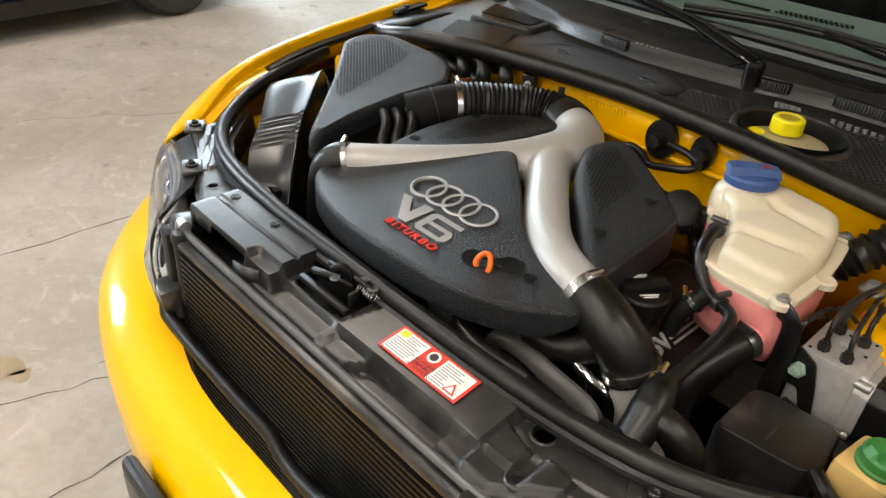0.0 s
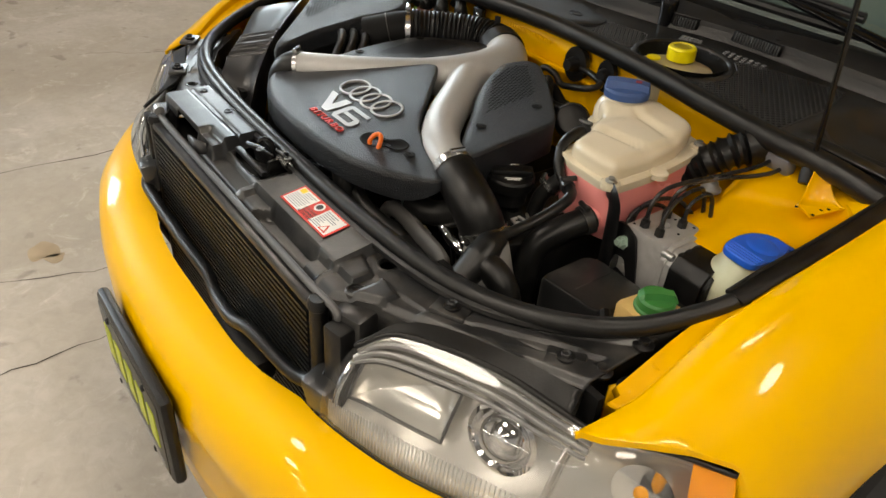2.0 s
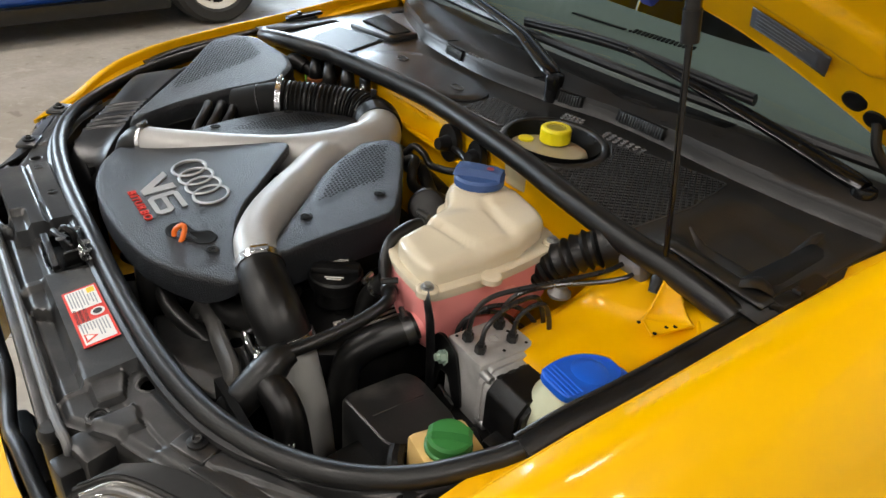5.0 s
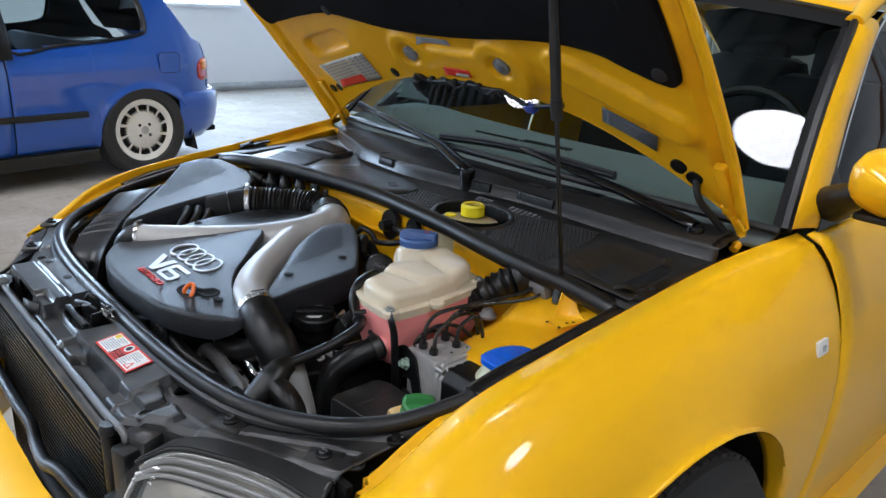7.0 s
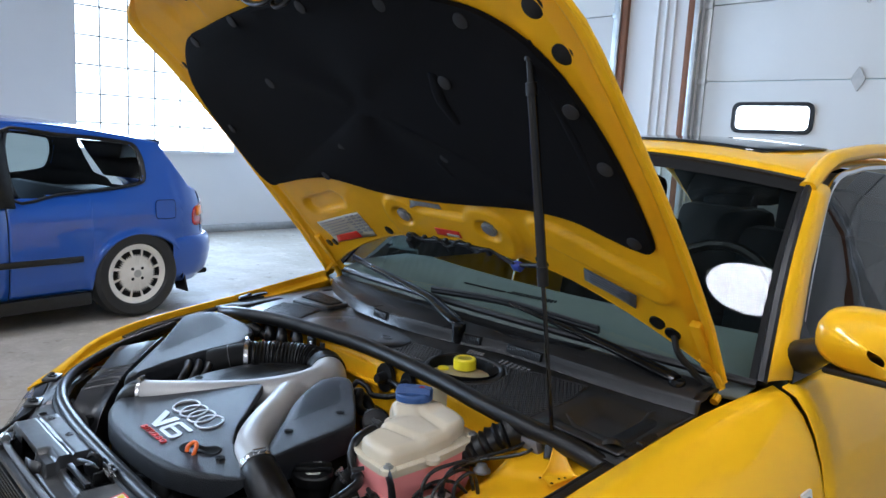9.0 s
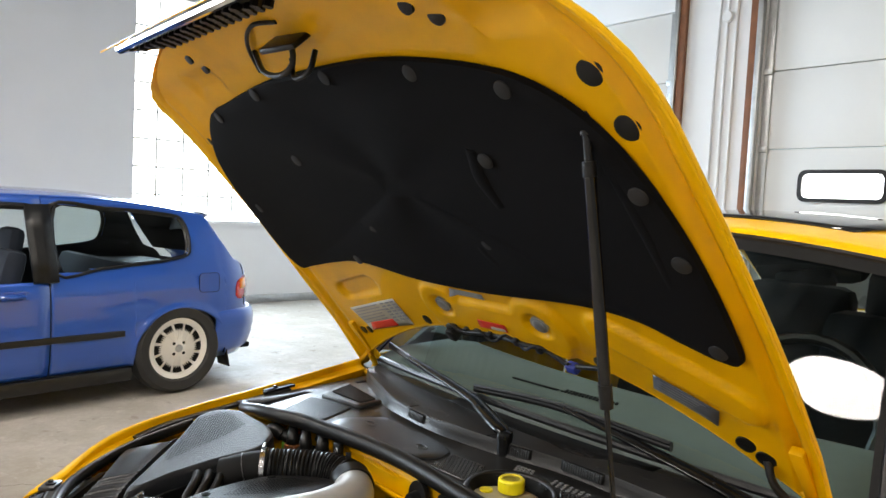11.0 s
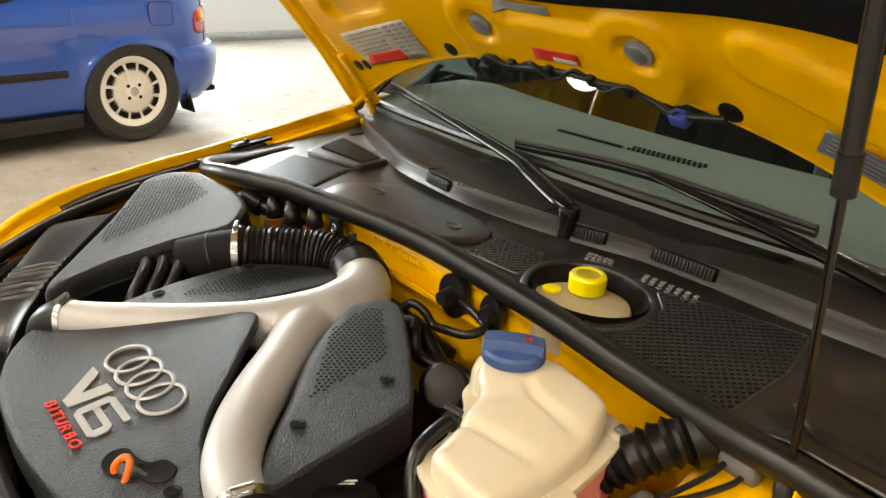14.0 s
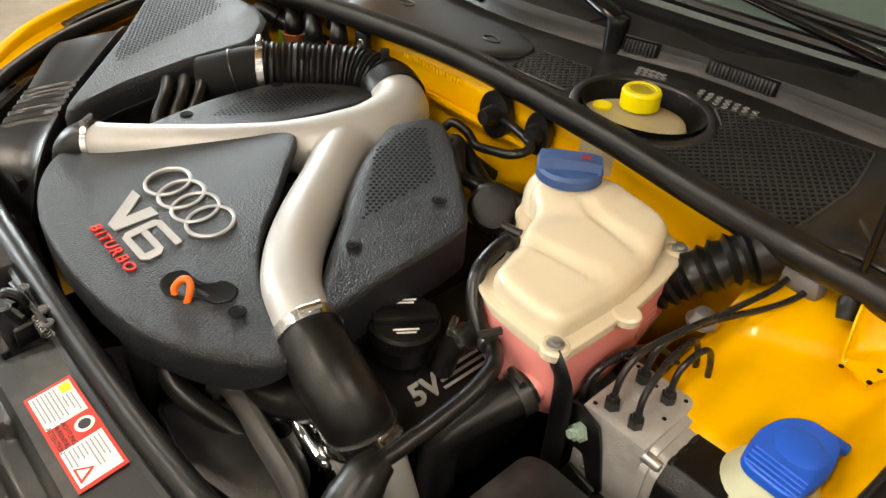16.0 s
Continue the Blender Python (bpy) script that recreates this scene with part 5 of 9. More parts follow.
cover_a = part("front_cover", moulded(closed_curve(PA, 6, 0.42), top_a, lambda x, y: 0.010 + 0.022 * front_share(x, y), lambda x, y: 0.004 + 0.006 * front_share(x, y)), COVER, engine, "dark grey grained front engine cover", sharp=70)
BADGE = material("satin_badge_metal", (0.48, 0.48, 0.48), 0.35, 0.5, 0.03, 50)
ANG = math.degrees(math.atan(0.12))
LAY = pose(0, 0.33, 0.7838, ANG)       # the lettering's plane on the cover
for i in range(4):
    cx, cy = -0.080 + 0.0335 * i, 0.374 - 0.33
    a, b = 0.0285, 0.0238
    prof = []
    bm = bmesh.new()
    rings_ = []
    for k in range(40):
        t = 2 * math.pi * k / 40
        c, s_ = math.cos(t), math.sin(t)
        rings_.append([LAY @ V((cx + r * c, cy + r * s_ * 0.96, h)) for r, h in ((a, -0.004), (a, 0.0010), (a - 0.001, 0.0018), (b + 0.001, 0.0018), (b, 0.0010), (b, -0.004))])
    g = [[bm.verts.new(p) for p in r] for r in rings_]
    for k in range(40):
        for m in range(6):
            bm.faces.new((g[k][m], g[(k + 1) % 40][m], g[(k + 1) % 40][(m + 1) % 6], g[k][(m + 1) % 6]))
    part("ring", bm, BADGE, cover_a, "raised bright metal ring")
part("letter", prism([(-0.092, 0.007), (-0.075, 0.008), (-0.050, -0.019), (-0.048, 0.008), (-0.030, 0.009), (-0.035, -0.038), (-0.051, -0.039)], -0.004, 0.0013, LAY), BADGE, cover_a, "bright raised letter")
SIX = [(0.030, 0.0005), (-0.0148, 0.0005), (-0.0148, -0.031), (0.0205, -0.031), (0.0205, -0.019), (-0.0145, -0.019), (-0.0145, -0.011), (0.025, -0.011), (0.032, -0.018), (0.032, -0.032), (0.025, -0.039), (-0.019, -0.039), (-0.026, -0.032), (-0.026, 0.002), (-0.019, 0.009), (0.030, 0.009)]
part("letter", prism([(x + 0.002, 0.92 * y - 0.002) for x, y in SIX], -0.004, 0.0013, LAY), BADGE, cover_a, "bright raised figure")
for i, ch in enumerate("BITURBO"):
    part("letter", text_mesh(ch, 0.0160, LAY @ pose((-0.0545, -0.0425, -0.0315, -0.0170, -0.0020, 0.0130, 0.0290)[i], -0.051, 0.0006), 0.0012, 0.15, 1.25, bold=0.0003), RED, cover_a, "red letter")
RECESS = closed_curve([(0.066, 0.303), (0.072, 0.317), (0.090, 0.320), (0.104, 0.326), (0.112, 0.340), (0.128, 0.343), (0.137, 0.333), (0.131, 0.318), (0.114, 0.310), (0.106, 0.298), (0.090, 0.290), (0.074, 0.292)], 4)
# black patch on the cover top, painting the shade of a hole
part("recess_shade", sheet([[V((0.10 + (x - 0.10) * k, 0.315 + (y - 0.315) * k, top_a(x, y) + h)) for x, y in RECESS] for k, h in ((1.05, 0.0002), (1.0, 0.0012), (0.96, 0.0008), (0.9, 0.0006), (0.3, 0.0006), (0.02, 0.0006))], wrap=True), DARK, cover_a, "near-black patch for the shaded dipstick hollow")
part("dipstick_handle", tube([(0.096, 0.296, 0.772), (0.092, 0.298, 0.783), (0.096, 0.306, 0.792), (0.104, 0.309, 0.792), (0.110, 0.304, 0.783), (0.111, 0.298, 0.772)], 0.0036, 10), ORANGE, engine, "orange dipstick loop handle")
for p in ((0.154, 0.329), (-0.240, 0.336)):
    screw(cover_a, (p[0], p[1], top_a(*p) + 0.0004))
def top_b(x, y):
    return 0.795 + 0.07 * (y - 0.464) - 0.07 * (x - 0.154)


PB = [(0.003, 0.660), (-0.004, 0.632), (0.030, 0.568), (0.064, 0.523), (0.108, 0.478), (0.138, 0.444), (0.176, 0.406), (0.203, 0.389), (0.216, 0.398), (0.211, 0.474), (0.208, 0.556), (0.194, 0.588), (0.12, 0.643), (0.047, 0.687), (0.018, 0.684)]
cover_b = part("side_cover", moulded(closed_curve(PB, 5, 0.42), top_b, lambda x, y: 0.05, lambda x, y: 0.006 + 0.012 * (1 - step(-0.02, 0.02, x - interp(y, [0.38, 0.48, 0.57, 0.63, 0.7], [0.205, 0.118, 0.042, 0.005, -0.01])))), COVER, engine, "dark grey perforated side engine cover", sharp=70)
for p in ((0.154, 0.464), (0.153, 0.582)):
    screw(cover_b, (p[0], p[1], top_b(*p)))
GB = [(0.035, 0.585), (0.022, 0.645), (0.036, 0.662), (0.120, 0.606), (0.128, 0.495)]
tagged(part("perforation", holes(GB, top_b, 0.0066, 0.0023, 0.0012, angle=0.9), DARK, cover_b, "rows of small round holes"), kind="stuff")


def top_c(x, y):
    return 0.792 + 0.06 * (y - 0.457)


PC = [(-0.215, 0.380), (-0.150, 0.472), (-0.117, 0.550), (-0.100, 0.620), (-0.094, 0.675), (-0.113, 0.692), (-0.140, 0.684), (-0.185, 0.647), (-0.224, 0.596), (-0.236, 0.512), (-0.230, 0.440)]
cover_c = part("rear_cover", moulded(closed_curve(PC, 6, 0.42), top_c, lambda x, y: 0.008, lambda x, y: 0.005), COVER, engine, "dark grey perforated rear engine cover", sharp=70)
for p in ((-0.216, 0.464), (-0.212, 0.600)):
    screw(cover_c, (p[0], p[1], top_c(*p) + 0.0003))
GC = [(-0.193, 0.485), (-0.205, 0.585), (-0.179, 0.629), (-0.135, 0.657), (-0.132, 0.616), (-0.149, 0.543)]
tagged(part("perforation", holes(GC, top_c, 0.0066, 0.0023, 0.0012, angle=0.9), DARK, cover_c, "rows of small round holes"), kind="stuff")

bm = tube([(-0.252, 0.350, 0.772), (-0.215, 0.382, 0.773), (-0.15, 0.458, 0.774), (-0.095, 0.53, 0.776), (-0.055, 0.60, 0.778), (-0.045, 0.655, 0.782), (-0.070, 0.707, 0.785), (-0.125, 0.735, 0.787)], [0.026, 0.028, 0.030, 0.033, 0.042, 0.045, 0.043, 0.041], 28, 10)
tube([(-0.052, 0.650, 0.780), (-0.030, 0.585, 0.778), (0.018, 0.522, 0.777), (0.062, 0.468, 0.776), (0.104, 0.424, 0.775), (0.149, 0.391, 0.774), (0.185, 0.377, 0.772), (0.222, 0.367, 0.767)], [0.038, 0.036, 0.033, 0.033, 0.032, 0.031, 0.030, 0.029], 28, 10, bm=bm)
tube([(-0.085, 0.545, 0.770), (-0.058, 0.57, 0.772), (-0.03, 0.555, 0.770)], [0.020, 0.026, 0.020], 20, 6, bm=bm)
blended(part("intake_pipe", bm, SILVER, engine, "satin silver painted Y-shaped intake pipe"), 0.003, 14)
part("intake_bellows", tube([(-0.108, 0.730, 0.787), (-0.145, 0.738, 0.790), (-0.19, 0.718, 0.793), (-0.235, 0.669, 0.795), (-0.272, 0.618, 0.796)], 0.0435, 32, 10, ribs=(0.0088, 0.0042)), PLASTIC, engine, "ribbed black intake hose")
part("hose_end", tube([(-0.098, 0.726, 0.786), (-0.112, 0.731, 0.787), (-0.132, 0.738, 0.789)], [0.0445, 0.0455, 0.0445], 28, smooth=False), RUBBER, engine)
clamp(engine, (-0.274, 0.614, 0.796), (-0.288, 0.594, 0.795), 0.0425, None, 0.010)
part("air_meter", tube([(-0.270, 0.620, 0.796), (-0.286, 0.597, 0.792), (-0.325, 0.545, 0.775)], 0.0395, 24, smooth=False), DARK, engine, "black air flow meter tube")
part("air_meter_seam", lathe([(0.0405, -0.001), (0.0415, -0.001), (0.0415, 0.001), (0.0405, 0.001)], (-0.296, 0.583, 0.787), (-0.5, -0.8, -0.25), 24), RUBBER, engine)
part("tab", box((-0.145, 0.741, 0.838), (0.012, 0.004, 0.016), 0.001, (0, 0, 30)), PLASTIC, engine)
part("right_elbow", tube([(-0.240, 0.361, 0.772), (-0.258, 0.346, 0.771), (-0.271, 0.334, 0.758), (-0.277, 0.328, 0.735), (-0.279, 0.325, 0.69), (-0.279, 0.32, 0.60)], [0.026, 0.0265, 0.026, 0.025, 0.025, 0.025], 20), RUBBER, engine, "black rubber turbo elbow")
clamp(engine, (-0.248, 0.354, 0.772), (-0.264, 0.340, 0.768), 0.0268, None, 0.008)
elbow2 = part("left_elbow", tube([(0.200, 0.372, 0.770), (0.226, 0.367, 0.764), (0.254, 0.364, 0.750), (0.278, 0.366, 0.729), (0.296, 0.370, 0.698)], [0.0305, 0.0325, 0.034, 0.0345, 0.0335], 28), RUBBER, engine, "black rubber turbo elbow")
part("side_branch", tube([(0.262, 0.362, 0.735), (0.232, 0.345, 0.712), (0.20, 0.333, 0.704), (0.165, 0.33, 0.705)], [0.025, 0.021, 0.019, 0.018], 16), RUBBER, elbow2)
clamp(engine, (0.207, 0.371, 0.769), (0.226, 0.367, 0.764), 0.0315, None, 0.012)
clamp(engine, (0.291, 0.369, 0.708), (0.299, 0.371, 0.69), 0.0345, None, 0.012)
part("charge_pipe", tube([(0.294, 0.370, 0.702), (0.306, 0.372, 0.67), (0.328, 0.376, 0.60), (0.340, 0.38, 0.5)], 0.0325, 20), material("grey_plastic_pipe", (0.42, 0.42, 0.40), 0.45, 0, 0.08, 30), engine, "pale grey charge pipe")

# rocker cover with lettering
rock = part("rocker_cover", slab(round_corners([(0.185, 0.36), (0.30, 0.385), (0.335, 0.47), (0.33, 0.66), (0.18, 0.66)], 0.02), lambda x, y: 0.690 - 0.14 * (x - 0.245), 0.08, 0.01, rings=(0.9, 0.5)), PLASTIC, engine, "black rocker cover with raised lettering")
RK = pose(0.279, 0.458, 0.6865, 8, 0, 90)
part("letter", text_mesh("5V", 0.034, RK @ pose(0.0, 0, 0), 0.0012, 0.2, 1.0, bold=0.0008), SILVER, rock, "pale raised figures")
for i in range(3):
    part("stripe", box(tuple(RK @ V((0.062 - 0.004 * i, -0.009 + 0.0085 * i, 0.0005))), (0.085 - 0.014 * i, 0.0034, 0.0012), 0, (8, 0, 90)), SILVER, rock)
screw(rock, (0.249, 0.465, 0.6905))
cap = part("oil_cap", lathe([(0.030, 0), (0.030, 0.024), (0.036, 0.026), (0.0375, 0.032), (0.0375, 0.043), (0.035, 0.0465), (0.02, 0.0475)], (0.228, 0.470, 0.700), (0.05, 0, 1), 36), PLASTIC, engine, "black oil filler cap with warning text")
part("grip", box((0.2305, 0.470, 0.750), (0.022, 0.066, 0.012), 0.004, (0, 0, -35)), PLASTIC, cap)
for k, (u, w_) in enumerate(((0.020, 0.022), (0.0245, 0.028), (-0.020, 0.026), (-0.0245, 0.020))):
    ca, sa = math.cos(radians(-35)), math.sin(radians(-35))
    part("bar", box((0.2305 + u * ca * -1, 0.470 + u * sa * -1, 0.7483), (0.0022, w_, 0.0006), 0, (0, 0, -35)), WHITE, cap)

# hoses
DARKBAND = material("dark_spring_steel", (0.10, 0.10, 0.10), 0.3, 0.8, 0.2, 40)
part("breather_hose", tube([(0.251, 0.600, 0.797), (0.254, 0.575, 0.801), (0.262, 0.540, 0.794), (0.276, 0.520, 0.776), (0.299, 0.508, 0.759), (0.325, 0.500, 0.757), (0.343, 0.482, 0.758), (0.349, 0.45, 0.751), (0.348, 0.414, 0.742), (0.346, 0.375, 0.736), (0.345, 0.345, 0.734)], 0.0084, 14), RUBBER, engine, "thin black rubber breather hose")
clamp(engine, (0.251, 0.594, 0.799), (0.254, 0.575, 0.801), 0.0090, DARKBAND, 0.009)
part("branch_fitting", tube([(0.299, 0.508, 0.759), (0.286, 0.500, 0.74), (0.276, 0.494, 0.722), (0.27, 0.49, 0.69)], 0.0125, 14), RUBBER, engine)
clamp(engine, (0.288, 0.502, 0.743), (0.276, 0.494, 0.722), 0.013, STEEL, 0.007)
tee = part("hose_tee", tube([(0.345, 0.352, 0.734), (0.346, 0.334, 0.728), (0.350, 0.315, 0.716), (0.352, 0.292, 0.700), (0.352, 0.262, 0.675)], [0.0135, 0.020, 0.023, 0.021, 0.020], 18), RUBBER, engine, "thick black rubber tee hose")
part("tee_leg", tube([(0.351, 0.312, 0.712), (0.376, 0.318, 0.708), (0.398, 0.322, 0.686), (0.406, 0.325, 0.64), (0.406, 0.33, 0.56)], [0.018, 0.020, 0.021, 0.021, 0.021], 18), RUBBER, tee)
part("tag", box((0.358, 0.310, 0.7335), (0.010, 0.006, 0.002), 0.0004, (25, 10, 10)), material("teal_mark", (0.05, 0.32, 0.27), 0.5), tee)
for i in range(3):
    part("bar", box((0.4235, 0.302 + 0.007 * i, 0.662), (0.001, 0.003, 0.03 - 0.006 * i), 0, (0, 12, 20)), WHITE, tee)
low = part("lower_hose", tube([(0.362, 0.516, 0.724), (0.359, 0.500, 0.719), (0.345, 0.468, 0.705), (0.334, 0.44, 0.682), (0.335, 0.425, 0.64), (0.345, 0.42, 0.55)], [0.019, 0.020, 0.020, 0.020, 0.020, 0.02], 18), RUBBER, engine, "black rubber coolant hose")
clamp(engine, (0.361, 0.507, 0.7215), (0.357, 0.494, 0.717), 0.0205, DARKBAND, 0.013)
clamp(engine, (0.318, 0.502, 0.7575), (0.330, 0.497, 0.757), 0.0088, DARKBAND, 0.008)
part("belt_cover", slab(round_corners([(0.10, 0.25), (0.20, 0.235), (0.315, 0.262), (0.325, 0.295), (0.25, 0.322), (0.16, 0.318)], 0.02), lambda x, y: 0.672, 0.3, 0.008, rings=(0.9, 0.5)), PLASTIC_DUSTY, engine, "black timing belt cover")
part("bracket", box((0.215, 0.315, 0.60), (0.055, 0.03, 0.03), 0.004, (0, 20, -20)), GALV, engine)
part("fan_pulley", lathe([(0.05, 0), (0.052, 0.01), (0.052, 0.02), (0.035, 0.022), (0.02, 0.03)], (0.03, 0.25, 0.62), (0, -1, 0.2), 28), ALU, engine)
part("front_hose", tube([(0.07, 0.262, 0.735), (0.085, 0.258, 0.70), (0.09, 0.262, 0.62)], 0.018, 14), RUBBER, engine)
BAND = material("grey_belt_cover_plastic", (0.085, 0.082, 0.078), 0.42, 0, 0.2, 40, dirt=(0.13, 0.12, 0.11), dirt_scale=20, dirt_amount=0.4)
part("belt_band", tube([(0.126, 0.296, 0.62), (0.128, 0.304, 0.668), (0.140, 0.311, 0.683), (0.175, 0.311, 0.686), (0.225, 0.304, 0.685), (0.285, 0.297, 0.682), (0.302, 0.290, 0.665), (0.306, 0.285, 0.60)], 0.013, 10, 6, flat=0.7), BAND, engine, "curved grey belt cover band")
part("tensioner_bracket", box((0.205, 0.328, 0.652), (0.058, 0.030, 0.018), 0.003, (0, 6, -8)), ALU, engine, "cast aluminium tensioner bracket")
screw(engine, (0.212, 0.330, 0.6625), (0, 0, 1), 0.008, DARK, "bolt")
part("tensioner_pulley", lathe([(0.026, -0.012), (0.028, -0.010), (0.024, -0.006), (0.024, 0.006), (0.028, 0.010), (0.012, 0.012)], (0.235, 0.318, 0.635), (0, -1, 0.15), 24), GALV, engine)
part("side_branch_plug", lathe([(0.016, -0.008), (0.017, 0.0), (0.014, 0.008), (0.008, 0.009)], (0.160, 0.330, 0.706), (-1, 0, 0.1), 18), material("teal_grey_plastic", (0.12, 0.17, 0.17), 0.45), engine, "teal-grey plastic hose end")
part("polished_pipe", tube([(0.190, 0.348, 0.705), (0.218, 0.346, 0.697), (0.248, 0.345, 0.684), (0.262, 0.345, 0.64)], 0.0055, 12), CHROME, engine)
part("polished_pipe", tube([(0.225, 0.338, 0.70), (0.262, 0.332, 0.69), (0.292, 0.336, 0.672), (0.30, 0.34, 0.60)], 0.008, 12), CHROME, engine)
for k in range(3):
    dx, dy = 0.009 * k, 0.022 * k
    part("loom_pipe", tube([(-0.335 + dx, 0.492 + dy, 0.790), (-0.318 + dx, 0.484 + dy, 0.789), (-0.298 + dx, 0.470 + dy, 0.783), (-0.280 + dx, 0.448 + dy, 0.765), (-0.268 + dx, 0.436 + dy, 0.735), (-0.262 + dx, 0.43 + dy, 0.69)], 0.0088, 12), RUBBER, engine, "black vacuum pipe")
for pts, r in (
    ([(0.0, 0.722, 0.78), (0.014, 0.731, 0.797), (0.035, 0.738, 0.790), (0.05, 0.742, 0.775), (0.08, 0.742, 0.780), (0.114, 0.740, 0.790), (0.126, 0.756, 0.795), (0.118, 0.772, 0.797), (0.085, 0.782, 0.800), (0.045, 0.790, 0.798)], 0.0062),
    ([(0.01, 0.70, 0.77), (0.04, 0.715, 0.785), (0.06, 0.70, 0.78), (0.08, 0.69, 0.76), (0.12, 0.70, 0.755)], 0.009),
    ([(-0.02, 0.745, 0.74), (0.03, 0.735, 0.765), (0.09, 0.72, 0.745), (0.16, 0.70, 0.74), (0.2, 0.68, 0.70)], 0.011),
    ([(0.06, 0.74, 0.72), (0.12, 0.73, 0.735), (0.19, 0.745, 0.73), (0.21, 0.77, 0.70)], 0.013),
    ([(-0.32, 0.70, 0.70), (-0.24, 0.765, 0.735), (-0.1, 0.775, 0.735), (0.06, 0.77, 0.72)], 0.012),
    ([(0.205, 0.42, 0.715), (0.235, 0.395, 0.712), (0.262, 0.39, 0.698), (0.275, 0.395, 0.65)], 0.010),
    ([(-0.03, 0.255, 0.69), (0.06, 0.275, 0.71), (0.13, 0.27, 0.69), (0.2, 0.3, 0.66)], 0.012),
):
    part("hose", tube(pts, r, 12), RUBBER, engine, "black rubber hose")
part("vacuum_unit", lathe([(0.012, -0.03), (0.014, 0), (0.030, 0.003), (0.031, 0.018), (0.026, 0.024), (0.018, 0.026)], (0.155, 0.672, 0.755), (0.5, -0.55, 0.65), 28), PLASTIC, engine, "round black vacuum unit")
part("connector", box((0.125, 0.69, 0.745), (0.03, 0.03, 0.03), 0.005, (20, 10, 30)), PLASTIC, engine)
part("corrugated_pipe", tube([(0.17, 0.655, 0.74), (0.205, 0.685, 0.755), (0.215, 0.73, 0.75), (0.2, 0.77, 0.74)], 0.012, 14, ribs=(0.006, 0.003)), PLASTIC, engine)

# ---- coolant tank ----
tank = thing("coolant_tank", (0.315, 0.63, 0.66), "ivory plastic coolant tank with pink coolant and a slate blue cap", "coolant tank")
FL = [(0.266, 0.540), (0.272, 0.526), (0.305, 0.513), (0.368, 0.509), (0.392, 0.517), (0.394, 0.56), (0.395, 0.62), (0.389, 0.675), (0.377, 0.742), (0.345, 0.757), (0.29, 0.760), (0.245, 0.755), (0.200, 0.725), (0.194, 0.685), (0.206, 0.650), (0.232, 0.632), (0.244, 0.602), (0.258, 0.582)]
TOPO = [(0.283, 0.545), (0.290, 0.531), (0.315, 0.523), (0.358, 0.521), (0.377, 0.532), (0.380, 0.57), (0.381, 0.62), (0.374, 0.672), (0.355, 0.725), (0.325, 0.742), (0.28, 0.748), (0.242, 0.745), (0.212, 0.720), (0.206, 0.690), (0.218, 0.660), (0.240, 0.645), (0.256, 0.610), (0.270, 0.585)]
PT = round_corners(FL, 0.010, 2)


def grow(pts, k, c=(0.318, 0.625)):
    return [(c[0] + (x - c[0]) * k, c[1] + (y - c[1]) * k) for x, y in pts]


def tank_top(x, y):
    """Top of the tank: a front field, two low steps across it and a rise towards the neck."""
    a, b = y - 0.598 - 0.13 * (x - 0.30), y - 0.684 + 0.20 * (x - 0.284)
    inner = step(0.255, 0.285, x) * (1 - step(0.355, 0.378, x))
    z = 0.8165 + 0.004 * step(-0.004, 0.006, a) * inner + 0.004 * step(-0.004, 0.006, b) * inner
    return z - 0.004 * math.exp(-((a + 0.006) / 0.005) ** 2) * inner - 0.004 * math.exp(-((b + 0.006) / 0.005) ** 2) * inner - 0.006 * step(0.36, 0.385, x) + 0.010 * step(0.066, 0.036, math.hypot(x - 0.234, y - 0.703))


part("upper_shell", moulded(closed_curve(TOPO, 5, 0.42), tank_top, lambda x, y: 0.016, lambda x, y: 0.014, rings=(0.95, 0.9, 0.85, 0.8, 0.75, 0.7, 0.65, 0.6, 0.55, 0.5, 0.45, 0.4, 0.35, 0.3, 0.25, 0.2, 0.12, 0.06)), TANK, tank, sharp=80)
part("seam_flange", slab(closed_curve(PT, 2, 0.45), lambda x, y: 0.7895, 0.0045, 0.0018, rings=(0.9,)), TANK, tank)
part("lower_shell", slab(closed_curve(grow(PT, 0.96), 2, 0.45), lambda x, y: 0.786, 0.012, 0.003, rings=(0.9,)), TANK, tank)
bm = bmesh.new()
prev = None
for k, z in ((0.958, 0.7745), (0.95, 0.74), (0.93, 0.71), (0.86, 0.688), (0.72, 0.676), (0.5, 0.672), (0.2, 0.671)):
    ring = [bm.verts.new((x, y, z)) for x, y in closed_curve(grow(PT, k), 2, 0.45)]
    if prev:
        for i in range(len(ring)):
            bm.faces.new((prev[i], prev[(i + 1) % len(ring)], ring[(i + 1) % len(ring)], ring[i]))
    else:
        bm.faces.new(ring)
    prev = ring
bm.faces.new(prev)
part("coolant_level", bm, PINK, tank, "pink coolant showing through the lower tank", sharp=60)
part("outlet", tube([(0.352, 0.552, 0.735), (0.360, 0.530, 0.728), (0.362, 0.512, 0.722)], [0.022, 0.0175, 0.0165], 16), PINK, tank)
part("neck", lathe([(0.050, -0.04), (0.048, -0.020), (0.044, -0.009), (0.038, -0.003), (0.034, 0.0), (0.034, 0.014)], (0.234, 0.703, 0.826), (-0.05, 0, 1), 32), TANK, tank, sharp=60)
